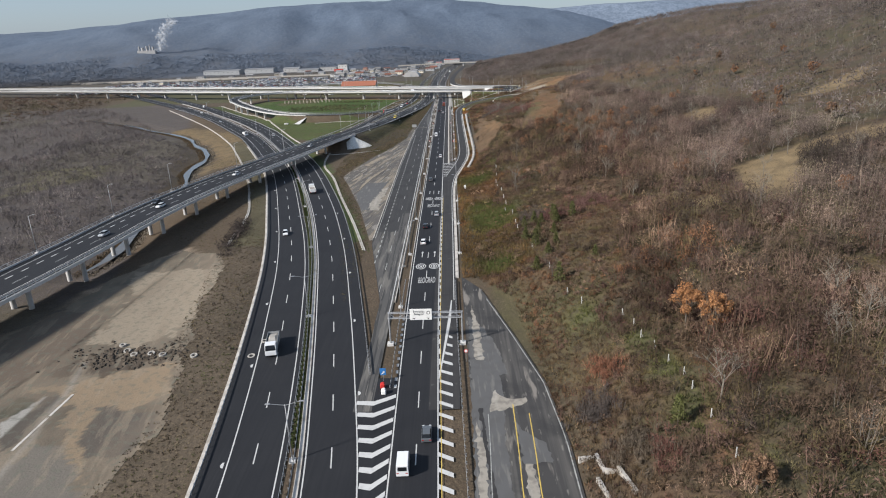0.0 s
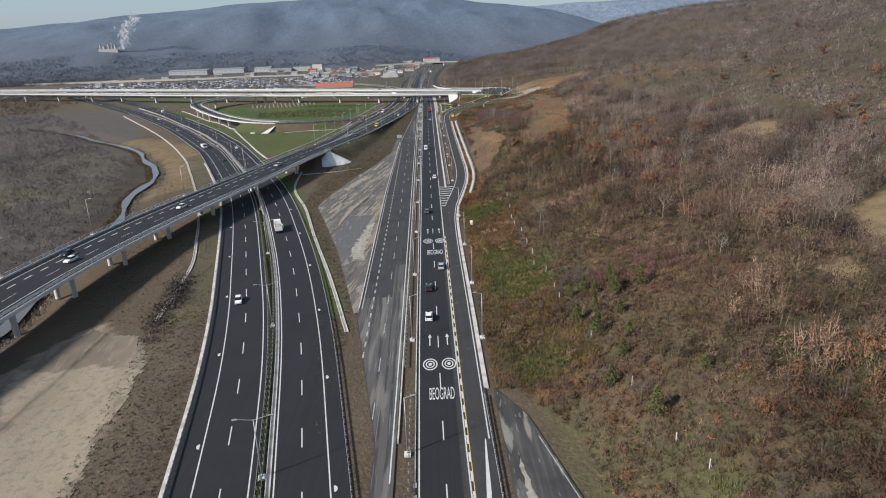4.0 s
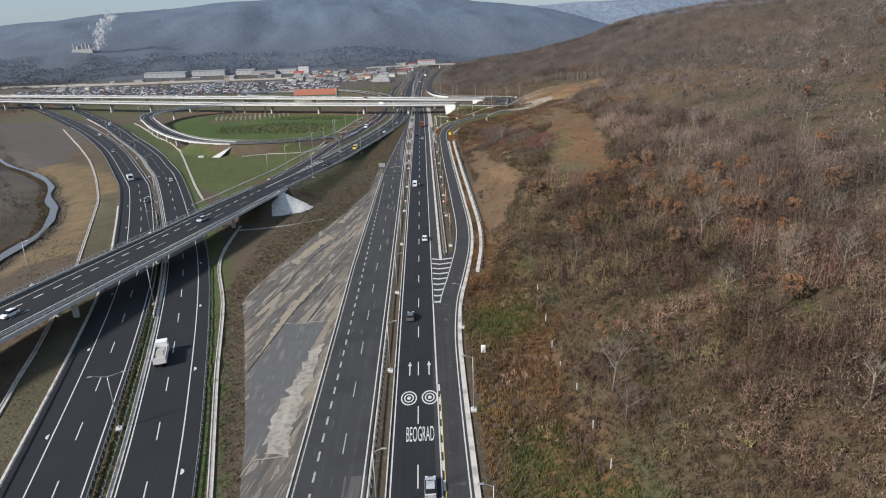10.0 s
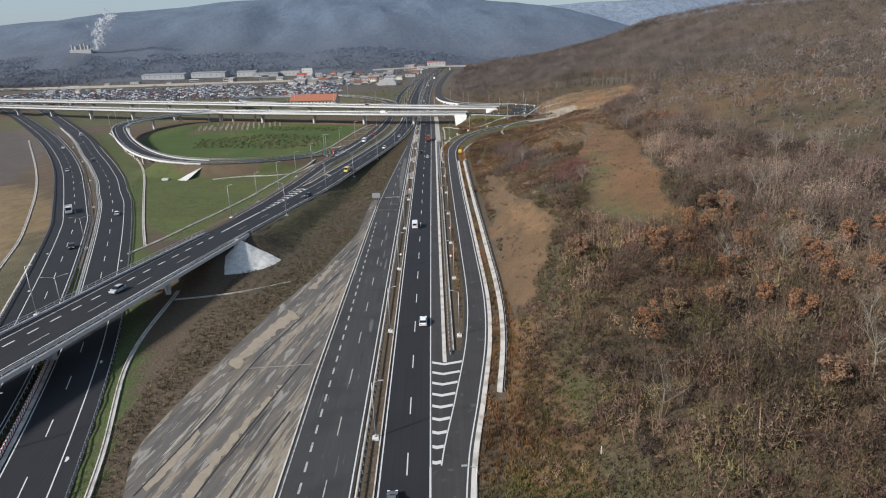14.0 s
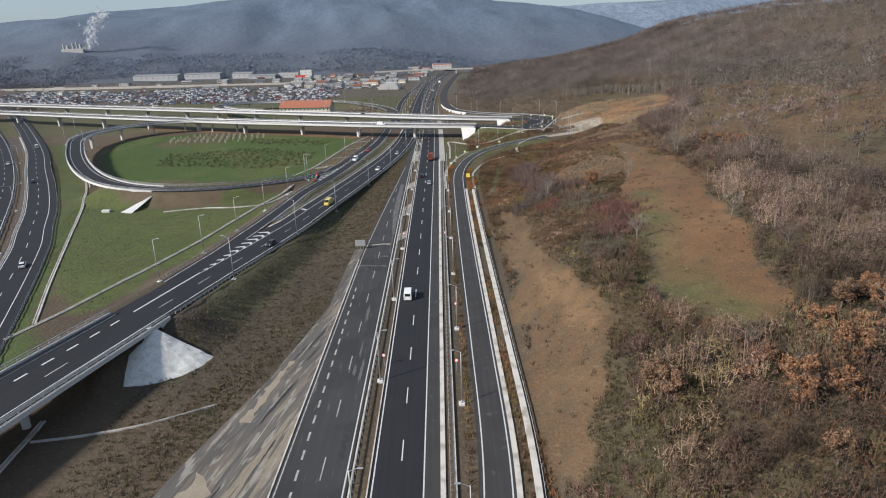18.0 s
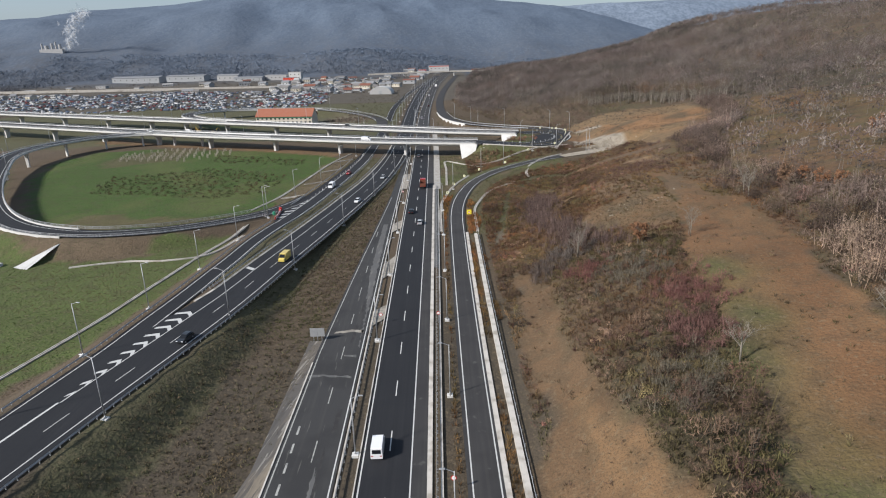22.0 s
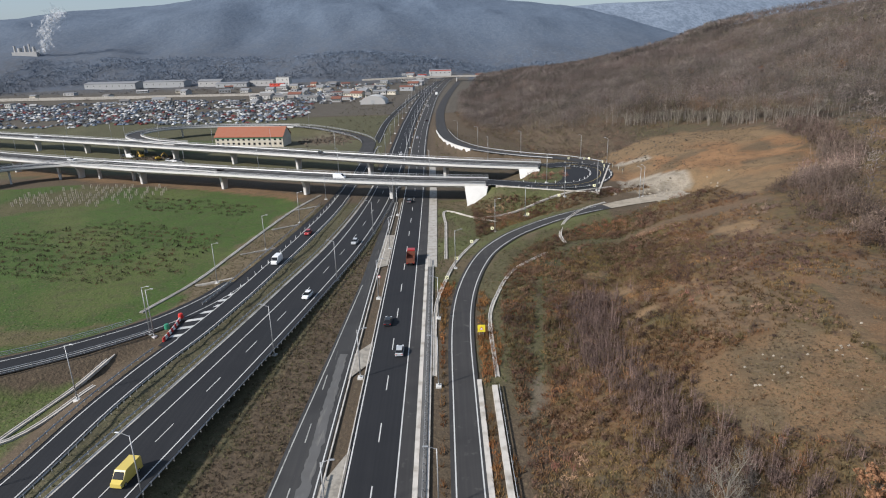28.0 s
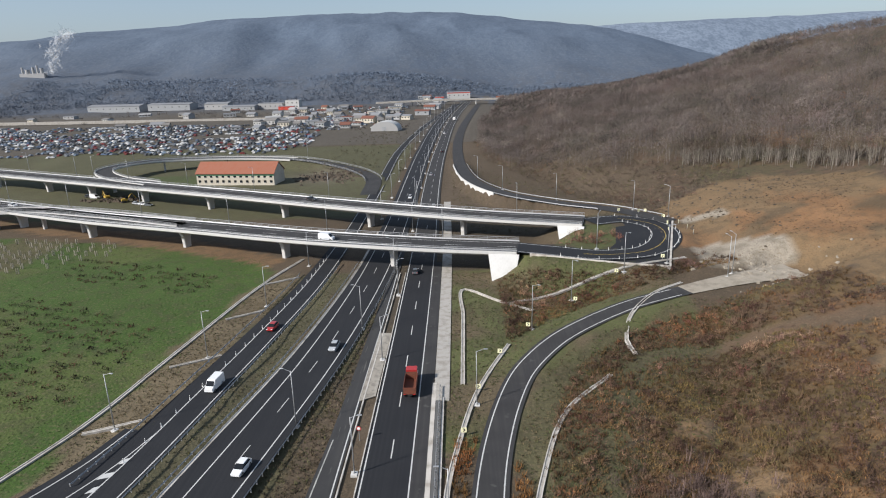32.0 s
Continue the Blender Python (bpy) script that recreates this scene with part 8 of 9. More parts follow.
edge = [(np.interp(f, [0, 0.2, 0.4, 0.6, 0.8, 1], [106, 119, 134, 145, 156, 165]) + rs.normal() * 2, np.interp(f, [0, 0.2, 0.4, 0.6, 0.8, 1], [794, 786, 776, 761, 748, 714]) + rs.normal() * 3) for f in np.linspace(0, 1, 40)]
singles = [(72, 435), (48, 434), (88, 518), (88, 521), (63, 496), (36, 501), (24, 239), (24, 247), (67, 274), (56, 231), (66, 270), (70, 278), (75, 268), (80, 274), (24, 150), (40, 86), (62, 95), (70, 100), (112, 175), (120, 190), (104, 280), (118, 262), (30, 300), (60, 298), (68, 312), (82, 255), (51.7, 69.8), (63, 495), (36.3, 501.4), (87.4, 517)]
scattered = [(rs.uniform(45, 150), rs.uniform(100, 420)) for k in range(46)]
plant([bare_tree(41, 9, PALE_BARK, "slender leafless tree with pale bark"), bare_tree(42, 7, PALE_BARK, "slender leafless tree with pale bark"), bare_tree(43, 8, BARK, "leafless tree with grey bark"), bare_tree(44, 10, PALE_BARK, "tall leafless tree with pale bark")], edge + singles + scattered, rs, 0.7, 1.25)

# ---- river, orchard, crops ----
WATER = material("river_water", (0.12, 0.12, 0.12), 0.12, vary=((0.2, 0.4, (0.07, 0.075, 0.07), 0.45, 0.65),), bump=0.1, bump_scale=1.0)
ry = np.arange(190, 640, 2.5)
rx = river_line(ry)
bank = 1.6 + 0.5 * np.sin(ry / 11.0) + 0.4 * np.sin(ry / 5.3)
rv = np.stack([np.stack([rx - bank, ry, np.full(len(ry), -3.0)], -1), np.stack([rx + bank, ry, np.full(len(ry), -3.0)], -1)], 1).reshape(-1, 3)
rf = np.array([(2 * k, 2 * k + 1, 2 * k + 3, 2 * k + 2) for k in range(len(ry) - 1)])
tagged(piece("water", rv, rf, WATER), "shallow grey stream between reedy banks", "river", kind="structure")
chunks = []
k = rng.randint(0, len(ry), 5200)
side = rng.choice([-1, 1], 5200)
x, y = rx[k] + side * (bank[k] + rng.uniform(0.2, 3.5, 5200)), ry[k] + rng.uniform(-3, 3, 5200)
t = np.where(side[:, None] > 0, np.array((0.22, 0.19, 0.15)), np.array((0.12, 0.085, 0.05))) * rng.uniform(0.6, 1.2, (5200, 1))
chunks.append(blades(x, y, height(x, y) - 0.05, t, rng.uniform(0.5, 1.2, 5200), 7, 0.08, up=0.9, spread=0.8))
stuff("reeds", chunks, "pale dry reeds along the stream banks", "reeds")

chunks = []
bx, by = [], []
for row in range(26):
    for col in range(40):
        px, py = -75 - col * 3.4 + row * 0.9, 600 + row * 4.2 + col * 1.0
        if rng.rand() < 0.92:
            bx.append(px + rng.normal() * 0.6)
            by.append(py + rng.normal() * 0.6)
bx, by = np.array(bx), np.array(by)
ok = inside(bx, by, [(-156, 612), (-165, 658), (-117, 674), (-74, 648), (-76, 614), (-110, 598), (-146, 606)]) | (inside(bx, by, [(-131, 713), (-73, 692), (-71, 674), (-122, 686)]) & (rng.rand(len(bx)) < 0.8))
bx, by = bx[ok], by[ok]
t = np.where(rng.rand(len(bx), 1) < 0.5, np.array((0.045, 0.040, 0.022)), np.array((0.075, 0.042, 0.026))) * rng.uniform(0.7, 1.2, (len(bx), 1))
chunks.append(flecks(bx, by, height(bx, by) - 0.05, t, rng.uniform(0.85, 1.35, len(bx)), 46, 0.17, up=0.9))
stuff("field_shrubs", chunks, "rows of low dark shrubs on the green field", "shrubs")
chunks = []
x, y = rng.uniform(-235, -50, 30000), rng.uniform(552, 740, 30000)
ok = inside(x, y, GREEN_FIELD)
x, y = x[ok], y[ok]
chunks.append(blades(x, y, height(x, y) - 0.03, np.array((0.050, 0.090, 0.019)) * rng.uniform(0.75, 1.25, (len(x), 1)), rng.uniform(0.15, 0.32, len(x)), 5, 0.05, up=0.7, spread=0.9))
x, y = rng.uniform(-165, -62, 22000), rng.uniform(420, 560, 22000)
ok = inside(x, y, GREEN_TRI)
x, y = x[ok], y[ok]
t = np.where(fbm(x, y, 24, 370)[:, None] > 0.0, np.array((0.070, 0.096, 0.028)), np.array((0.11, 0.085, 0.042))) * rng.uniform(0.75, 1.25, (len(x), 1))
chunks.append(blades(x, y, height(x, y) - 0.03, t, rng.uniform(0.18, 0.36, len(x)), 5, 0.05, up=0.7, spread=0.9))
x, y = rng.uniform(-60, -28, 14000), rng.uniform(90, 400, 14000)
dd = np.array([np.interp(y, ROAD_DR.P[:, 1], ROAD_DR.P[:, 0])])[0]
ok = ((x - dd) > 7.8) & ((x - dd) < 13) & (y > 190)
dm = np.interp(y, ROAD_DL.P[:, 1], ROAD_DL.P[:, 0])
mx = (dd + dm) / 2 + rng.uniform(-0.9, 0.9, len(x))
x2 = np.where(ok, x, mx)
t = np.array((0.060, 0.080, 0.024)) * rng.uniform(0.6, 1.4, (len(x2), 1))
chunks.append(blades(x2, y, np.maximum(height(x2, y), -1.0) - 0.03, t, rng.uniform(0.25, 0.5, len(x2)), 5, 0.05, up=0.7, spread=0.9))
stuff("green_grass", chunks, "short green winter grass", "grass")

STAKE = material("pale_stake", (0.40, 0.36, 0.30), 0.8, vary=((3, 0.4, (0.28, 0.25, 0.2), 0.45, 0.7),))
tree_guard = thing("tree_stakes", "three pale wooden stakes round a young tree", "stakes", "orchard stakes")
for a in (0.4, 2.5, 4.6):
    bm = bmesh.new()
    rod(bm, (math.cos(a) * 0.45, math.sin(a) * 0.45, -0.3), (math.cos(a) * 0.4, math.sin(a) * 0.4, 1.9), 0.11, 0.09, 6)
    part("stake", bm, STAKE, tree_guard)
bm = bmesh.new()
rod(bm, (0, 0, -0.2), (0, 0.1, 2.4), 0.04, 0.02, 5)
part("stem", bm, BARK, tree_guard)
rows = []
for i in range(8):
    for j in range(17):
        px, py = -122 - j * 4.2 + i * 1.2 + rng.normal() * 0.3, 730 + j * 0.4 - i * 5.0 + rng.normal() * 0.3
        if inside(np.array([px]), np.array([py]), [(-191, 694), (-185, 724), (-166, 738), (-124, 732), (-121, 712), (-146, 694), (-180, 685)])[0] and rng.rand() < 0.9:
            rows.append((px, py, float(height(px, py)), rng.uniform(0, 6)))
stand(tree_guard, rows)

# ---- vehicles ----
GLASS = material("tinted_window", (0.015, 0.017, 0.02), 0.08)
TYRE = material("tyre_rubber", (0.02, 0.02, 0.02), 0.8)
RIM = material("wheel_rim", (0.4, 0.4, 0.42), 0.35, 0.8)
HEAD = material("headlight_glass", (0.7, 0.72, 0.75), 0.15)
TAIL = material("tail_light", (0.35, 0.02, 0.02), 0.3)


def coat(name, rgb):
    m = material(name, rgb, 0.28)
    m.node_tree.nodes["Principled BSDF"].inputs["Coat Weight"].default_value = 0.6
    return m


PAINTS = {"white": coat("white_car_paint", (0.72, 0.73, 0.74)), "silver": coat("silver_car_paint", (0.38, 0.40, 0.42)), "black": coat("black_car_paint", (0.02, 0.022, 0.026)), "grey": coat("grey_car_paint", (0.10, 0.11, 0.12)), "red": coat("red_car_paint", (0.35, 0.03, 0.03)), "yellow": coat("yellow_car_paint", (0.56, 0.44, 0.11)), "blue": coat("blue_car_paint", (0.05, 0.10, 0.20))}


def wheels(parent, xs, half, r):
    for x in xs:
        for sd in (-1, 1):
            bm = bmesh.new()
            bmesh.ops.create_cone(bm, cap_ends=True, segments=14, radius1=r, radius2=r, depth=0.24, matrix=Matrix.Translation((x, sd * half, r)) @ Matrix.Rotation(P / 2, 4, "X"))
            w = part("wheel", bm, TYRE, parent)
            bm = bmesh.new()
            bmesh.ops.create_cone(bm, cap_ends=True, segments=10, radius1=r * 0.6, radius2=r * 0.6, depth=0.02, matrix=Matrix.Translation((x, sd * (half + 0.13), r)) @ Matrix.Rotation(P / 2, 4, "X"))
            part("rim", bm, RIM, w)


def lights(parent, front, back, half, z):
    for sd in (-1, 1):
        for x, mat, nm in ((front, HEAD, "headlight"), (back, TAIL, "tail_light")):
            bm = bmesh.new()
            box(bm, x - 0.06, x + 0.06, sd * half - 0.2, sd * half + 0.2, z - 0.08, z + 0.1, 0.03)
            part(nm, bm, mat, parent)


def loft(rings):
    """A closed body from cross sections (x, half width, bottom, top)."""
    bm = bmesh.new()
    prev = None
    for x, hw, z0, z1, tw in rings:
        c = [bm.verts.new(q) for q in ((x, -hw, z0), (x, hw, z0), (x, hw * 1.0, z0 + (z1 - z0) * 0.55), (x, hw * tw, z1), (x, -hw * tw, z1), (x, -hw * 1.0, z0 + (z1 - z0) * 0.55))]
        if prev:
            for k in range(6):
                bm.faces.new((prev[k], prev[(k + 1) % 6], c[(k + 1) % 6], c[k]))
        else:
            bm.faces.new(c[::-1])
        prev = c
    bm.faces.new(prev)
    return bm


def car(colour, label, name="car"):
    ob = thing(name, label, "car")
    mat = PAINTS[colour]
    part("body", loft([(-2.15, 0.78, 0.35, 0.85, 0.9), (-2.05, 0.86, 0.22, 0.95, 0.93), (-1.2, 0.89, 0.2, 0.95, 0.95), (0.9, 0.89, 0.2, 0.93, 0.94), (1.9, 0.84, 0.22, 0.78, 0.9), (2.15, 0.74, 0.35, 0.66, 0.9)]), mat, ob, smooth=False)
    part("window_band", loft([(-1.95, 0.78, 0.9, 0.98, 0.9), (-1.35, 0.80, 0.9, 1.38, 0.78), (0.15, 0.80, 0.9, 1.42, 0.78), (1.05, 0.80, 0.88, 0.95, 0.9)]), GLASS, ob)
    part("roof", loft([(-1.45, 0.62, 1.36, 1.44, 0.95), (-0.6, 0.64, 1.41, 1.49, 0.95), (0.2, 0.62, 1.40, 1.46, 0.95)]), mat, ob)
    wheels(ob, (-1.3, 1.3), 0.78, 0.32)
    lights(ob, 2.08, -2.1, 0.6, 0.68)
    return ob


def van(colour, label):
    ob = thing("van", label, "van")
    mat = PAINTS[colour]
    part("body", loft([(-2.6, 0.95, 0.35, 2.2, 0.93), (-2.5, 0.97, 0.3, 2.3, 0.92), (1.0, 0.97, 0.3, 2.3, 0.9), (1.9, 0.95, 0.3, 1.3, 0.95), (2.6, 0.88, 0.35, 1.0, 0.92)]), mat, ob)
    part("windscreen", loft([(1.02, 0.86, 1.45, 2.22, 0.9), (1.10, 0.86, 1.42, 2.18, 0.9), (1.92, 0.88, 1.28, 1.36, 0.95)]), GLASS, ob)
    part("rear_window", loft([(-2.63, 0.7, 1.3, 2.0, 0.95), (-2.58, 0.7, 1.3, 2.0, 0.95)]), GLASS, ob)
    wheels(ob, (-1.6, 1.7), 0.85, 0.34)
    lights(ob, 2.5, -2.56, 0.7, 0.85)
    return ob


def truck(cab, bed, label, loaded=False):
    ob = thing("truck", label, "truck")
    part("chassis", loft([(-4.3, 0.45, 0.6, 0.9, 1), (3.9, 0.45, 0.6, 0.9, 1)]), DARK, ob)
    part("cab", loft([(2.0, 1.2, 0.7, 3.0, 0.95), (3.6, 1.22, 0.6, 3.1, 0.93), (4.0, 1.2, 0.6, 2.2, 0.97), (4.1, 1.16, 0.65, 1.4, 0.98)]), PAINTS[cab], ob)
    part("windscreen", loft([(3.72, 1.05, 1.75, 2.85, 0.93), (4.06, 1.08, 1.6, 2.1, 0.97)]), GLASS, ob)
    bm = bmesh.new()
    for x0, x1, y0, y1, z0, z1 in ((-4.3, 1.8, -1.25, 1.25, 0.95, 1.1), (-4.3, 1.8, -1.25, -1.17, 1.1, 2.4), (-4.3, 1.8, 1.17, 1.25, 1.1, 2.4), (1.72, 1.8, -1.17, 1.17, 1.1, 2.7), (-4.3, -4.22, -1.17, 1.17, 1.1, 2.4)):
        box(bm, x0, x1, y0, y1, z0, z1)
    part("bed", bm, bed, ob)
    if loaded:
        part("load", loft([(-4.1, 1.1, 1.1, 1.9, 0.8), (-1.5, 1.1, 1.1, 2.5, 0.5), (1.6, 1.1, 1.1, 2.0, 0.8)]), CONCRETE_DIRTY, ob)
    wheels(ob, (-3.2, -1.9, 3.0), 1.05, 0.5)
    lights(ob, 4.05, -4.32, 0.95, 0.95)
    return ob


RUSTY = material("rusty_red_steel", (0.16, 0.055, 0.035), 0.7, vary=((2, 0.5, (0.09, 0.05, 0.035), 0.45, 0.65),))
fleet = {"white": car("white", "white car on the road"), "black": car("black", "black car on the road"), "silver": car("silver", "silver car on the road"), "grey": car("grey", "dark grey car on the road"), "red": car("red", "red car on the road"), "whitevan": van("white", "white delivery van on the road"), "yellowvan": van("yellow", "yellow van on the road"), "tipper": truck("white", STEEL, "white tipper truck with a sandy load", True), "redtruck": truck("red", RUSTY, "red flatbed truck with a rust-brown bed"), "whitetruck": truck("white", WHITE, "white lorry with a pale body", True)}
used = set()


def drive(kind, path, y, off, ahead=True):
    s = path.s_at_y(y)
    p, a = path.at(s, off), path.heading(s) + (0 if ahead else P)
    m = Matrix.Translation((p[0], p[1], p[2] + 0.02)) @ Matrix.Rotation(a, 4, "Z")
    if kind in used:
        copy_thing(fleet[kind], m)
    else:
        fleet[kind].matrix_world = m
        used.add(kind)


for kind, y, off in (("whitevan", 84, 1.9), ("grey", 92, -1.7), ("white", 198, 1.9), ("black", 216, 1.8), ("silver", 232, -1.9), ("grey", 292, 1.9), ("white", 352, -1.9), ("whitevan", 430, 1.9), ("silver", 560, -1.7), ("redtruck", 618, -1.8), ("black", 575, 1.9), ("grey", 690, 1.7), ("white", 780, -1.8), ("silver", 860, 1.8), ("black", 950, -1.7), ("white", 1060, 1.7), ("whitetruck", 1180, -1.6)):
    drive(kind, ROAD_A, y, off)
for kind, y, off in (("tipper", 126, 1.2), ("white", 214, 1.9), ("black", 420, -1.9), ("whitetruck", 470, 2.0), ("silver", 560, 1.9), ("white", 640, -1.9)):
    drive(kind, ROAD_DL, y, off, False)
for kind, y, off in (("whitetruck", 278, 1.9), ("white", 462, -1.8), ("grey", 590, 1.9), ("whitevan", 700, -1.9)):
    drive(kind, ROAD_DR, y, off)
for kind, y, off in (("black", 236, 12.8), ("white", 231, 8.0), ("silver", 196, 8.0), ("white", 286, 8.2), ("silver", 360, 8.0), ("black", 463, 3.0), ("yellowvan", 517, 4.0), ("white", 590, 3.5), ("silver", 636, 3.6), ("white", 800, 3.6)):
    drive(kind, ROAD_E, y, off, False)
drive("whitevan", ROAD_EL, 618, 0.2, False)
drive("red", ROAD_EL, 648, 0.2, False)
for kind, x, off, path in (("whitevan", -40, -2, DECK_N), ("white", -190, 2, DECK_N), ("black", -60, 2, DECK_F), ("white", -260, -2, DECK_F)):
    s = float(np.interp(x, path.P[:, 0], path.s))
    p = path.at(s, off)
    copy_thing(fleet[kind], Matrix.Translation((p[0], p[1], p[2] + 0.02)) @ Matrix.Rotation(path.heading(s), 4, "Z"))

# ---- town on the plain ----
PLASTER = material("cream_plaster", (0.52, 0.48, 0.40), 0.9, vary=((0.4, 0.4, (0.36, 0.32, 0.26), 0.45, 0.7),))
GREYWALL = material("grey_cladding", (0.30, 0.31, 0.32), 0.7, vary=(((3, 3, 0.1), 0.3, (0.22, 0.23, 0.24), 0.45, 0.6),))
WHITEWALL = material("white_cladding", (0.46, 0.46, 0.45), 0.7, vary=((0.3, 0.3, (0.45, 0.45, 0.43), 0.45, 0.7),))
TILE = material("orange_roof_tiles", (0.27, 0.110, 0.072), 0.85, vary=((0.5, 0.5, (0.28, 0.09, 0.05), 0.5, 0.68), (8, 0.3, (0.3, 0.1, 0.05), 0.5, 0.7)))
REDROOF = material("dull_red_roof", (0.17, 0.075, 0.055), 0.85, vary=((0.5, 0.4, (0.12, 0.06, 0.05), 0.45, 0.7),))
SHEET = material("grey_sheet_roof", (0.20, 0.205, 0.215), 0.6, vary=((0.4, 0.3, (0.26, 0.26, 0.265), 0.45, 0.7),))
PALEWALL = material("pale_grey_cladding", (0.33, 0.33, 0.33), 0.75, vary=((0.3, 0.4, (0.32, 0.31, 0.30), 0.45, 0.7),))
DARKSHEET = material("dark_sheet_roof", (0.16, 0.155, 0.15), 0.7, vary=((0.4, 0.4, (0.24, 0.22, 0.2), 0.45, 0.7),))
GREENTRIM = material("green_trim", (0.06, 0.16, 0.10), 0.7)
REDSIGN = material("red_fascia", (0.50, 0.06, 0.04), 0.6)


def building(x, y, w, d, h, a, wall, roof, label, gable=0.0, name="building", rows=1, cols=0, trim=None, z=None):
    ob = thing(name, label, "building", at=Matrix.Translation((x, y, float(height(x, y)) if z is None else z)) @ Matrix.Rotation(a, 4, "Z"))
    bm = bmesh.new()
    box(bm, -w / 2, w / 2, -d / 2, d / 2, -1.0, h)
    if gable:
        vs = [bm.verts.new(q) for q in ((-w / 2, -d / 2, h), (-w / 2, d / 2, h), (-w / 2, 0, h + gable), (w / 2, -d / 2, h), (w / 2, d / 2, h), (w / 2, 0, h + gable))]
        bm.faces.new(vs[:3])
        bm.faces.new(vs[3:])
    part("wall", bm, wall, ob)
    e = 0.5
    if gable:
        v = [(-w / 2 - e, -d / 2 - e, h - e * 2 * gable / d), (w / 2 + e, -d / 2 - e, h - e * 2 * gable / d), (w / 2 + e, 0, h + gable), (-w / 2 - e, 0, h + gable), (-w / 2 - e, d / 2 + e, h - e * 2 * gable / d), (w / 2 + e, d / 2 + e, h - e * 2 * gable / d)]
        v += [(p, q, r + 0.25) for p, q, r in v]
        f = [(6, 7, 8, 9), (9, 8, 11, 10), (0, 3, 2, 1), (3, 4, 5, 2), (0, 1, 7, 6), (4, 10, 11, 5), (1, 2, 8, 7), (2, 5, 11, 8), (0, 6, 9, 3), (3, 9, 10, 4)]
        piece("roof", v, f, roof, ob)
    else:
        bm = bmesh.new()
        box(bm, -w / 2 - 0.2, w / 2 + 0.2, -d / 2 - 0.2, d / 2 + 0.2, h, h + 0.35)
        part("roof", bm, roof, ob)
    if trim is not None:
        bm = bmesh.new()
        box(bm, -w / 2 - 0.1, w / 2 + 0.1, -d / 2 - 0.12, -d / 2 - 0.003, h - 1.3, h - 0.3)
        part("trim", bm, trim, ob)
    for r in range(rows):
        for c in range(cols):
            wx = -w / 2 + w * (c + 0.5) / cols
            wz = h * (0.22 + 0.42 * r) if rows > 1 else h * 0.45
            ww, wh = min(1.5, w / cols * 0.5), min(1.4, h * 0.3)
            bm = bmesh.new()
            box(bm, wx - ww / 2, wx + ww / 2, -d / 2 - 0.06, -d / 2 - 0.002, wz, wz + wh)
            win = part("window", bm, GLASS, ob)
            bm = bmesh.new()
            box(bm, wx - ww / 2 - 0.1, wx + ww / 2 + 0.1, -d / 2 - 0.14, -d / 2 - 0.062, wz - 0.12, wz)
            part("sill", bm, WHITE, win)
    return ob


building(-119, 852, 45, 15, 6.6, -0.12, PLASTER, TILE, "long cream two-storey house with orange tiled roof", 5.2, "house", 2, 13, GREENTRIM)
building(-505, 1462, 84, 26, 8, -0.12, GREYWALL, SHEET, "large grey warehouse with a dull sheet roof", 2.0, "warehouse", 1, 8)
building(-418, 1452, 66, 24, 8, -0.12, GREYWALL, SHEET, "wide grey warehouse with dark doors", 1.5, "warehouse", 1, 6)
building(-345, 1440, 36, 18, 8, -0.12, PALEWALL, SHEET, "pale industrial hall with a low roof", 2, "warehouse", 1, 4)
building(-305, 1415, 48, 16, 5.5, -0.12, GREYWALL, SHEET, "low grey workshop with sheet roof", 1.5, "warehouse", 1, 5)
building(-262, 1425, 36, 18, 8, -0.1, PALEWALL, SHEET, "pale showroom block with flat roof", 0, "building", 1, 5)
building(-230, 1420, 20, 14, 12, -0.1, WHITEWALL, SHEET, "tall white office block with flat roof", 0, "building", 3, 3)
building(-236, 1402, 22, 6, 4.5, -0.1, REDSIGN, SHEET, "low shop with a bright red fascia", 0, "building", 1, 4)
building(4, 1484, 34, 20, 9, 0.05, WHITEWALL, SHEET, "white roadside store with red sign", 0, "building", 1, 5, REDSIGN)
building(-24, 1462, 13, 8, 5, 0.0, REDSIGN, SHEET, "small red kiosk building by the motorway", 0, "building")
rt = np.random.RandomState(77)
walls_ = [PLASTER, PALEWALL, GREYWALL, WHITEWALL]
roofs_ = [REDROOF, SHEET, DARKSHEET, SHEET, DARKSHEET, SHEET, PALEWALL]
labels_ = ["small cream house with plain plaster walls", "low pale shed with plain walls", "grey workshop building beside the motorway", "white roadside building with plain walls"]
spots_ = [(rt.uniform(-220, -62), rt.uniform(1120, 1400)) for k in range(58)]
spots_ += [(rt.uniform(-640, -150), rt.choice([1188, 1196, 1300, 1325, 1360]) + rt.normal() * 5) for k in range(26)]
spots_ += [(rt.uniform(-70, -25) + (yy - 1250) * 0.1, yy) for yy in rt.uniform(1180, 1500, 16)]
spots_ += [(rt.uniform(60, 110), rt.uniform(1440, 1520)) for k in range(3)]
for bx, by in spots_:
    road_x = np.interp(by, [950, 1195, 1460, 1800], [-10, -2, 19, 60])
    if abs(bx - road_x) < 34:
        bx = road_x + (-38 if bx < road_x else 42)
    i = rt.randint(4)
    building(bx, by, rt.uniform(6, 17), rt.uniform(6, 11), rt.uniform(2.6, 5.0), rt.uniform(-0.5, 0.3), walls_[i], roofs_[rt.randint(7)], labels_[i], rt.choice([0, 1.2, 2.2]), "building", 1, rt.randint(2, 5))

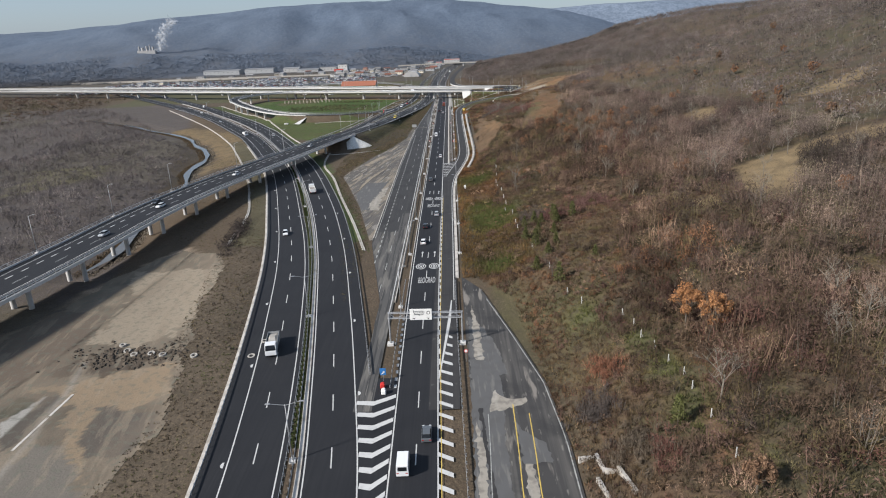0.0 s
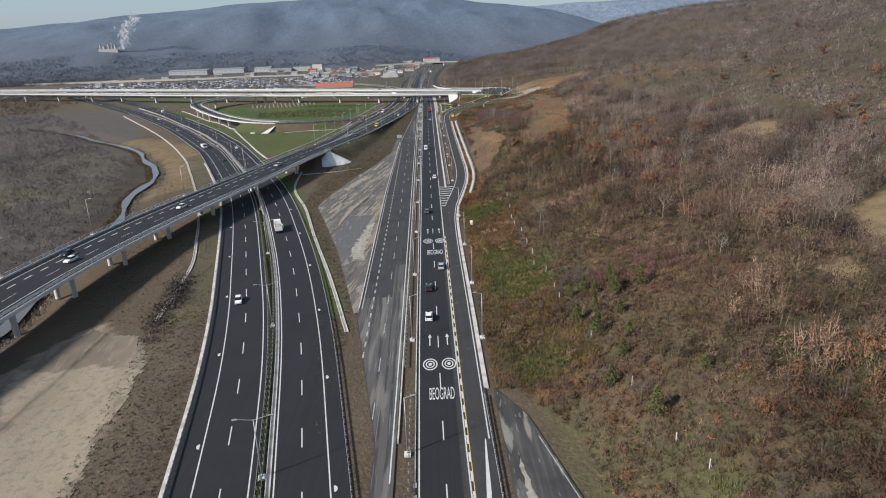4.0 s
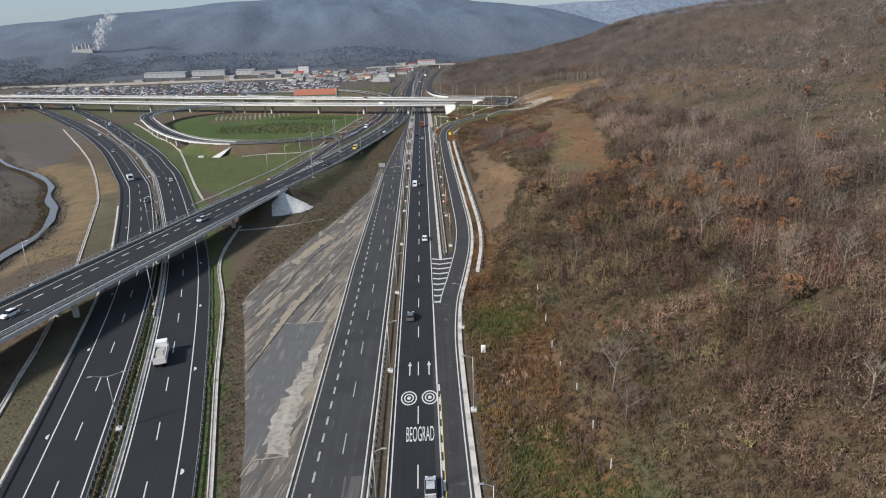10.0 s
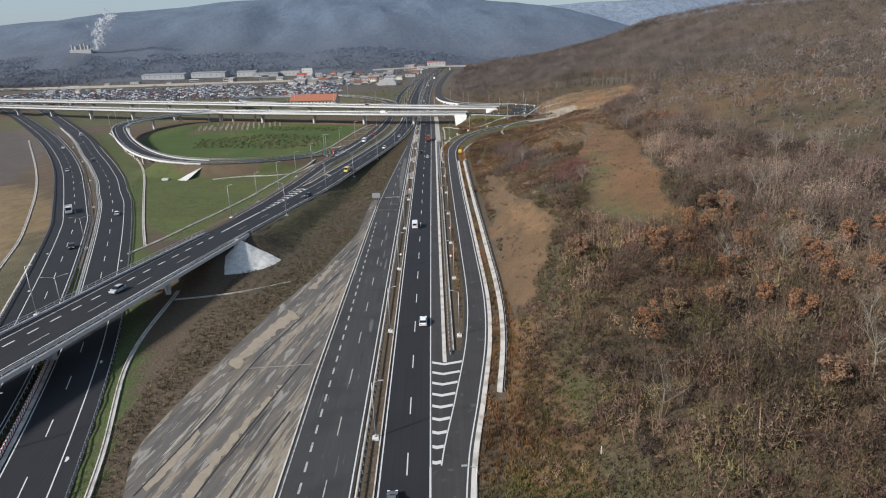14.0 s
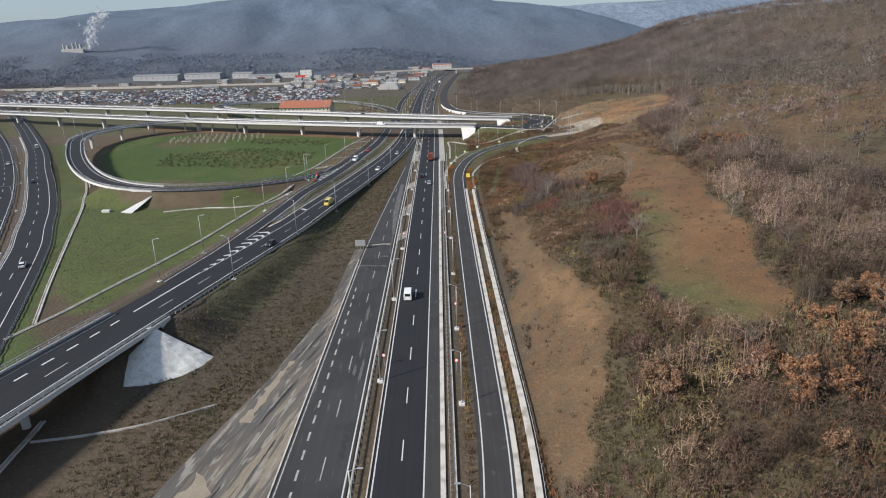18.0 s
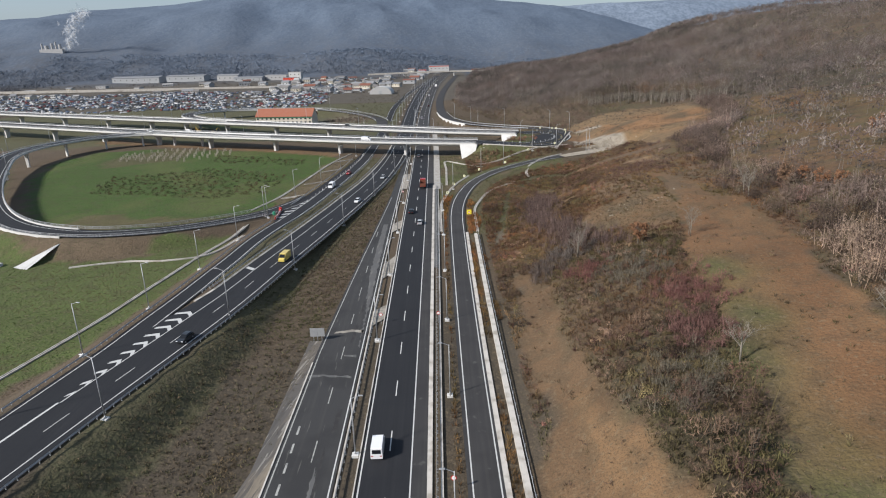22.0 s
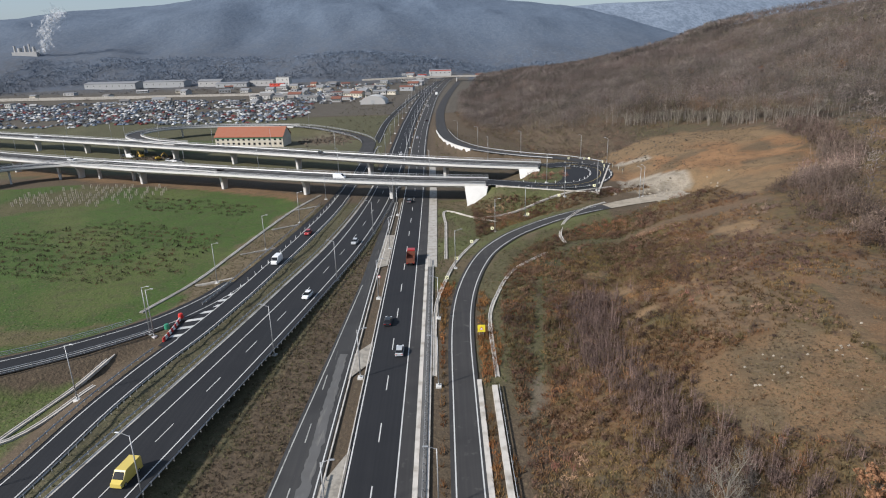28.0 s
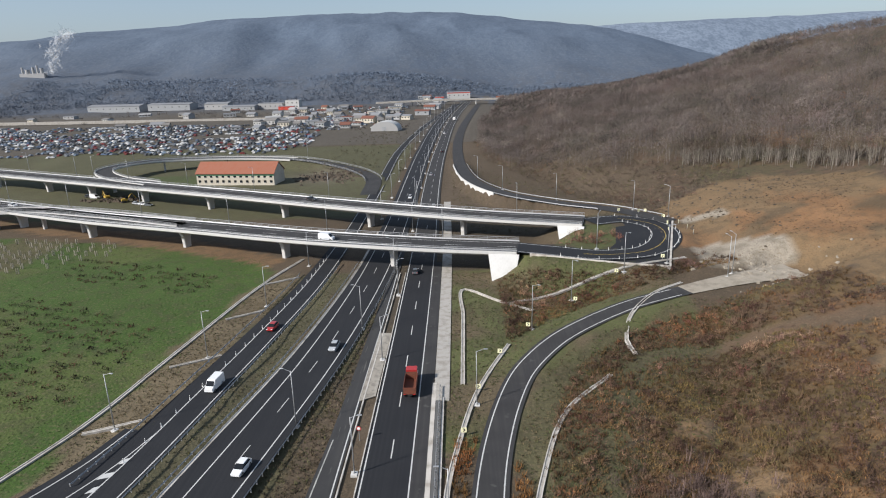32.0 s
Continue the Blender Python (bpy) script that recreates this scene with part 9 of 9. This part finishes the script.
# white tent with a rounded roof
tent = thing("storage_tent", "white arched storage tent beside the motorway", "tent", at=Matrix.Translation((-64, 1100, float(height(-64, 1100)))) @ Matrix.Rotation(-0.15, 4, "Z"))
arc = [(-13 * math.cos(a), 8.5 * math.sin(a) ** 0.8) for a in np.linspace(0, P, 15)]
v = [(px, yy, pz) for yy in (-8, 8) for px, pz in arc]
piece("roof", v, [(k, k + 1, k + 16, k + 15) for k in range(14)], WHITEWALL, tent)
v = [(px, yy, pz) for yy in (-7.95, 7.95) for px, pz in arc] + [(0, -7.95, 0), (0, 7.95, 0)]
piece("wall", v, [(30, k, k + 1) for k in range(14)] + [(31, k + 16, k + 15) for k in range(14)], PALEWALL, tent)
bm = bmesh.new()
box(bm, -2, 2, -8.1, -7.98, 0, 4)
part("door", bm, GREYWALL, tent)

# town trees and thickets between the sheds
chunks = []
x, y = rng.uniform(-640, -45, 900), rng.uniform(1110, 1430, 900)
ok = (fbm(x, y, 30, 410) > 0.05) & ((x > -215) | (y > 1262))
x, y = x[ok], y[ok]
chunks.append(flecks(x, y, height(x, y), np.array((0.085, 0.070, 0.058)) * rng.uniform(0.6, 1.3, (len(x), 1)), rng.uniform(1.5, 4.2, len(x)), 30, 0.35, up=1.2))
x, y = rng.uniform(-60, 0, 260) - 28, rng.uniform(870, 1090, 260)
chunks.append(flecks(x, y, height(x, y), np.array((0.075, 0.070, 0.045)) * rng.uniform(0.6, 1.3, (260, 1)), rng.uniform(0.6, 1.5, 260), 16, 0.25))
stuff("town_trees", chunks, "bare grey trees and bushes between the town sheds", "trees")

# pale railway bank wall behind the car market
bank_ = Path([(-760, 1305, 2), (-450, 1270, 2), (-190, 1246, 2)], 10)
tagged(piece("wall_rail", *sweep(bank_, [(-1, -3), (1, -3), (1, 0.5), (-1, 0.5)], closed=True), CONCRETE_DIRTY), "long pale concrete wall behind the car market", "wall", kind="structure")

# the car market: hundreds of parked cars, far off
cols = np.array([(0.62, 0.62, 0.62), (0.55, 0.56, 0.58), (0.25, 0.27, 0.30), (0.06, 0.07, 0.08), (0.10, 0.14, 0.22), (0.20, 0.05, 0.05), (0.70, 0.70, 0.69), (0.16, 0.17, 0.18), (0.05, 0.05, 0.06), (0.09, 0.10, 0.11), (0.22, 0.28, 0.36), (0.5, 0.52, 0.54), (0.12, 0.12, 0.13)])
cv, cf, cc = [], [], []
LOT = [(-620, 1010), (-345, 985), (-140, 962), (-118, 1000), (-120, 1080), (-190, 1180), (-620, 1255)]
px, py = [], []
for r in range(34):
    for c in range(170):
        x, y = -640 + c * 3.1 + rt.normal() * 0.4, 975 + r * 8.2 + rt.normal() * 0.9 - (c - 100) * 0.1
        if rt.rand() < 0.62:
            px.append(x)
            py.append(y)
px, py = np.array(px), np.array(py)
ex, ey = rt.uniform(-215, -60, 420), rt.uniform(1110, 1400, 420)
px, py = np.concatenate([px, ex]), np.concatenate([py, ey])
ok = inside(px, py, LOT) | inside(px, py, [(-215, 1110), (-75, 1110), (-55, 1250), (-45, 1400), (-215, 1400)])
ok &= (fbm(px, py, 40, 400) > -0.35)

px, py = px[ok], py[ok]
n = len(px)
hd = np.where(rt.rand(n) < 0.7, P / 2, 0) - 0.1 + rt.normal(size=n) * 0.06
gz = height(px, py)
v1, f1 = boxes(np.stack([px, py, gz + 0.3], -1), (2.1, 0.88, 0.62), hd)
v2, f2 = boxes(np.stack([px, py, gz + 0.92], -1), (1.15, 0.75, 0.55), hd)
v, f = joined([(v1, f1), (v2, f2)])
lot = piece("parked_cars", v, f, CAR_PAINT)
tint = cols[rt.randint(0, len(cols), n)] * rt.uniform(0.7, 1.05, (n, 1))
call = np.concatenate([np.repeat(tint, 8, 0), np.repeat(tint * 0.8, 8, 0)])
at = lot.data.attributes.new("tint", "FLOAT_COLOR", "POINT")
at.data.foreach_set("color", np.concatenate([call, np.ones((len(call), 1))], 1).astype(np.float32).ravel())
tagged(lot, "crowded rows of parked cars in a car market", "cars", kind="stuff")

# far bridge over the motorway
fb = thing("overpass", "small pale concrete bridge over the far motorway", "bridge")
q = Path([(-110, 1395, 6), (-40, 1400, 7), (45, 1402, 7), (90, 1400, 6)], 8)
piece("deck", *sweep(q, [(-4, -1.2), (4, -1.2), (4, 0.9), (-4, 0.9)], closed=True), CONCRETE_DIRTY, fb)
for x in (-60, -22, 28):
    column(fb, x, 1400, -1, 6, 0.9)

# chimney works and its plume, far up the valley
WX, WY = -772, 1690
WZ = float(height(WX, WY))
works = thing("factory", "small pale chimney works at the foot of the hills", "building", at=Matrix.Translation((WX, WY, WZ)))
for x, h, w in ((0, 17, 5), (8, 20, 3.5), (16, 15, 6), (-11, 13, 8), (-20, 17, 4)):
    bm = bmesh.new()
    rod(bm, (x, 0, -6), (x, 0, h), w / 2, w / 2 * 0.95, 14)
    part("silo", bm, PALEWALL, works)
bm = bmesh.new()
box(bm, -24, 22, -5, 5, -6, 6)
part("hall", bm, PALEWALL, works)
SMOKE = material("white_smoke", (0.78, 0.79, 0.80), 1.0)
SMOKE.node_tree.nodes["Principled BSDF"].inputs["Alpha"].default_value = 0.17
m = 460
f = rng.rand(m) ** 1.3
curl = 4.5 * np.sin(f * 9) + 3.0 * np.sin(f * 21 + 1)
k = np.floor(rng.rand(m) * 26)
sx = WX + 26 + 40 * f + curl + rng.normal(size=m) * (2.2 + 5.5 * f) + 4 * np.sin(k * 2.4) * f
sz = WZ + 6 + 70 * f + rng.normal(size=m) * (2 + 4 * f)
sy = WY + 4 + rng.normal(size=m) * (3 + 7 * f)
v = np.stack([sx, sy, sz], -1)[:, None, :] + rng.normal(size=(m, 3, 3)) * (2.6 + 3.4 * f)[:, None, None]
tagged(piece("smoke", v.reshape(-1, 3), np.arange(3 * m).reshape(-1, 3), SMOKE), "white smoke plume drifting from a chimney", "smoke", kind="stuff")

# ---- the bare earth lot beside the motorway ----
lx, ly = np.meshgrid(np.arange(-128, -52, 0.65), np.arange(50, 210, 0.65))
lot_in = inside(lx + 2.0 * fbm(lx, ly, 7, 421) + 0.8 * fbm(lx, ly, 2, 422), ly + 3 * fbm(lx, ly, 7, 423), [(-125, 110), (-108, 150), (-105, 181), (-94, 205), (-77, 197), (-71, 179), (-67, 148), (-62, 129.7), (-57.5, 112), (-54.5, 96), (-56, 86), (-57.5, 80), (-66, 55), (-126, 52)])


def blend(col, poly, rgb, w=1.0, soft=1.5, seed=0):
    k = inside(lx + soft * fbm(lx, ly, 4, 430 + seed), ly + soft * fbm(lx, ly, 4, 440 + seed), poly)[..., None] * w
    return col * (1 - k) + k * np.array(rgb)


lc = np.broadcast_to(np.array((0.185, 0.152, 0.114)), lx.shape + (3,)).copy() * (1 + 0.35 * fbm(lx, ly, 22, 425) + 0.3 * fbm(lx, ly, 5, 426))[..., None]
lc = blend(lc, [(-103, 186), (-72, 182), (-66, 143), (-75, 132), (-89, 134), (-90, 163)], (0.315, 0.262, 0.195), 0.8, 4.0, 1)
# brown left part, with the flyover's shade painted into its colour
lc = blend(lc, [(-112, 136), (-108, 157), (-90.5, 150), (-90.5, 123), (-95, 113), (-118, 112)], (0.135, 0.105, 0.080), 0.85, 4.0, 2)
lc = blend(lc, [(-91, 115), (-84, 115), (-78, 121), (-63, 124), (-57.5, 110), (-67.5, 105), (-67.8, 97.4), (-62.8, 84), (-69.3, 90.6), (-80, 111)], (0.275, 0.205, 0.135), 0.85, 3.0, 3)
lc = blend(lc, [(-71.7, 107.8), (-63.6, 104.3), (-57.9, 104.6), (-55.8, 95.1), (-57.4, 92.7), (-64, 90.3), (-67.8, 95.4)], (0.105, 0.090, 0.076), 0.9, 2.0, 4)
lc = blend(lc, [(-84, 128), (-79, 133), (-67, 129.5), (-62, 127.5), (-66, 122.6), (-77, 119.8), (-86, 118.3), (-89, 122)], (0.078, 0.060, 0.046), 0.85, 2.5, 5)
lc = blend(lc, [(-77, 87), (-77, 95), (-71, 94), (-61, 81), (-64, 56), (-80, 60)], (0.165, 0.150, 0.130), 0.8, 3.0, 6)
lc = blend(lc, [(-81, 93), (-84, 97), (-84.6, 111), (-81.6, 112), (-80.4, 107.7), (-79.5, 96)], (0.085, 0.074, 0.064), 0.85, 0.8, 7)
lc = blend(lc, [(-90.4, 106), (-90, 111.3), (-86, 110.5), (-84.6, 108.5), (-86, 105.2), (-88.6, 103.4)], (0.070, 0.070, 0.050), 0.95, 0.6, 8)
lc = blend(lc, [(-84, 97), (-87.4, 101.8), (-86, 105.8), (-84.5, 111.5), (-83.9, 111)], (0.34, 0.325, 0.295), 0.95, 0.3, 9)
gd = np.abs(lx - np.interp(ly, [50, 112, 124, 135, 149, 163, 183, 205], [-101, -94, -91.7, -91.3, -89.9, -89.4, -89.2, -88.6]) + 0.5 * fbm(lx, ly, 9, 427))
lc *= (1 - 0.6 * np.exp(-((gd / 0.55) ** 2)))[..., None]
rd2 = np.abs(lx - np.interp(ly, [60, 87, 96, 106, 112, 126], [-76, -77.2, -78, -80.3, -80.8, -84]) + 0.6 * fbm(lx, ly, 6, 428))
lc = lc + (np.exp(-((rd2 / 0.8) ** 2)) * (ly < 126))[..., None] * (np.array((0.30, 0.27, 0.23)) - lc) * 0.7
lc *= 0.86
li = np.arange(lx.size).reshape(lx.shape)
keep_q = (lot_in[:-1, :-1] & lot_in[1:, 1:] & lot_in[:-1, 1:] & lot_in[1:, :-1])
lq = np.stack([li[:-1, :-1], li[:-1, 1:], li[1:, 1:], li[1:, :-1]], -1)[keep_q]
used = np.unique(lq)
remap = np.zeros(lx.size, int)
remap[used] = np.arange(len(used))
lz = height(lx.ravel()[used], ly.ravel()[used]) + 0.06 + 0.05 * fbm(lx.ravel()[used], ly.ravel()[used], 1.6, 429)
earth = piece("bare_lot", np.stack([lx.ravel()[used], ly.ravel()[used], lz], -1), remap[lq], LOT_SOIL, smooth=True)
ea = earth.data.attributes.new("cover", "FLOAT_COLOR", "POINT")
ea.data.foreach_set("color", np.concatenate([np.clip(lc.reshape(-1, 3)[used], 0.02, 0.6), np.ones((len(used), 1))], 1).astype(np.float32).ravel())
tagged(earth, "bare tan earth lot with ruts, wet patches and a puddle", "ground", kind="structure")

# ---- dump of rubble and rings beside the motorway ----
rd_ = np.random.RandomState(64)
SOIL = material("dark_rubble", (0.075, 0.060, 0.046), 0.95, vary=((1.0, 0.5, (0.13, 0.105, 0.08), 0.45, 0.65),), bump=0.6, bump_scale=5, island=0.4)


def rubble(name, label, cx, cy, w, d, n, size, mat, lean=0.0):
    v, f = [], []
    for k in range(n):
        x, y = cx + rd_.normal() * w / 3, cy + rd_.normal() * d / 3
        x, y = x, y + lean * (x - cx)
        r = size * rd_.uniform(0.5, 1.4)
        p = np.array([(-1, -1, 0), (1, -1, 0), (1, 1, 0), (-1, 1, 0), (-0.6, -0.6, 1), (0.6, -0.6, 1), (0.6, 0.6, 1), (-0.6, 0.6, 1)]) * r * rd_.uniform(0.6, 1.2, (8, 3))
        p += (x, y, float(height(x, y)) - 0.25 * r)
        f += [[len(v) + i for i in q] for q in ((4, 5, 6, 7), (0, 1, 5, 4), (1, 2, 6, 5), (2, 3, 7, 6), (3, 0, 4, 7))]
        v += [tuple(q) for q in p]
    return tagged(piece(name, v, f, mat), label, "rubble", kind="stuff")


rubble("rubble", "dark heap of soil and rubble on bare ground", -73, 127.5, 22, 8, 260, 0.45, SOIL)
rubble("rubble", "grey earth and broken concrete beside the house", -72, 862, 26, 24, 260, 0.9, SOIL)
rubble("rubble", "pale stones scattered along the field edge", 88, 668, 26, 14, 90, 0.5, GRAVEL)
rubble("rubble", "brown clods and stones on the cleared slope", 96, 740, 60, 60, 220, 0.4, SOIL)
rubble("rubble", "pale stones strewn over a bare knoll", 60, 528, 26, 14, 30, 0.2, GRAVEL)
rg = thing("pipe_ring", "pale concrete pipe ring lying on soil", "pipe", "pipe rings")
v, f = [], []
for k in range(16):
    a = 2 * P * k / 16
    for r, z in ((0.8, 0), (0.8, 0.4), (0.5, 0.4), (0.5, 0)):
        v.append((math.cos(a) * r, math.sin(a) * r, z))
for k in range(16):
    for j in range(4):
        f.append((k * 4 + j, ((k + 1) % 16) * 4 + j, ((k + 1) % 16) * 4 + (j + 1) % 4, k * 4 + (j + 1) % 4))
piece("ring", v, f, CONCRETE_DIRTY, rg)
for k, (x, y) in enumerate(((-79, 133), (-74, 128), (-70, 128), (-67, 127), (-59, 125), (-76.5, 130), (-44.5, 130), (-45.5, 123))):
    m = Matrix.Translation((x, y, float(height(x, y)) + 0.05)) @ Matrix.Rotation(0.12 * (k % 3), 4, "X")
    if k == 0:
        rg.matrix_world = m
    else:
        copy_thing(rg, m).matrix_world = m
sl = Path([(-88, 92, 0), (-83.5, 111, 0)], 2.0)
tagged(piece("concrete_slab", *sweep(sl, [(-2.4, -3.0), (2.4, -3.0), (2.4, -1.75), (-2.4, -1.75)], closed=True), PATCH_PALE), "pale concrete ramp slab beside a muddy pool", "slab", kind="structure")
sl = Path([(-94, 92, 0), (-89, 112, 0)], 2.0)
tagged(piece("water_pool", *sweep(sl, [(2.2, -1.72), (-2.2, -1.72)]), WATER), "small murky pool in a concrete basin", "water", kind="structure")
sl = Path([(-79.5, 88, 0), (-79, 112, 0)], 2.0)
tagged(piece("low_kerb", *sweep(sl, [(-0.25, -3.0), (0.25, -3.0), (0.25, -1.55), (-0.25, -1.55)], closed=True), GUTTER), "broken pale kerb beside the ramp slab", "kerb", kind="structure")
f = rng.rand(70)
x, y = -76 - 5 * f + rng.normal(size=70) * 1.5, 194 + 40 * f + rng.normal(size=70) * 1.5
stuff("thorn_thicket", [flecks(x, y, height(x, y) - 0.2, np.array((0.062, 0.050, 0.045)) * rng.uniform(0.7, 1.3, (70, 1)), rng.uniform(1.2, 2.3, 70), 80, 0.18, up=1.2)], "dark leafless thicket beside the embankment", "shrubs")

# ---- building site between the overpasses ----
DIGGER = material("dull_yellow_paint", (0.42, 0.28, 0.05), 0.6, vary=((1.0, 0.5, (0.22, 0.15, 0.06), 0.45, 0.65),))


def excavator(x, y, a):
    ob = thing("excavator", "dull yellow tracked excavator on brown soil", "excavator", at=Matrix.Translation((x, y, float(height(x, y)))) @ Matrix.Rotation(a, 4, "Z"))
    for side in (-1.1, 1.1):
        bm = bmesh.new()
        box(bm, -1.9, 1.9, side - 0.3, side + 0.3, 0.0, 0.85, 0.3)
        part("track", bm, DARK, ob)
    bm = bmesh.new()
    box(bm, -1.7, 1.3, -1.2, 1.2, 1.0, 2.0, 0.1)
    part("body", bm, DIGGER, ob)
    bm = bmesh.new()
    box(bm, 0.1, 1.4, -1.2, -0.2, 2.0, 3.0, 0.1)
    part("cab", bm, GLASS, ob)
    bm = bmesh.new()
    rod(bm, (1.0, 0.3, 1.7), (3.6, 0.3, 4.3), 0.28, 0.22, 4)
    part("boom", bm, DIGGER, ob)
    bm = bmesh.new()
    rod(bm, (3.5, 0.3, 4.3), (5.2, 0.3, 1.5), 0.22, 0.16, 4)
    part("arm", bm, DIGGER, ob)
    bm = bmesh.new()
    box(bm, 4.7, 5.6, -0.3, 0.9, 0.4, 1.3, 0.15)
    part("bucket", bm, DARK, ob)
    return ob


excavator(-162, 806, 0.6)
excavator(-176, 815, 2.4)
rubble("rubble", "heap of brown soil beside the excavators", -170, 812, 22, 8, 120, 0.8, SOIL)
for k, (x, y, kind) in enumerate(((-150, 799, "white"), (-154, 801, "silver"), (-184, 818, "whitevan"), (-189, 821, "black"), (-146, 797, "grey"))):
    copy_thing(fleet[kind], Matrix.Translation((x, y, float(height(x, y)) + 0.02)) @ Matrix.Rotation(-0.4, 4, "Z"))
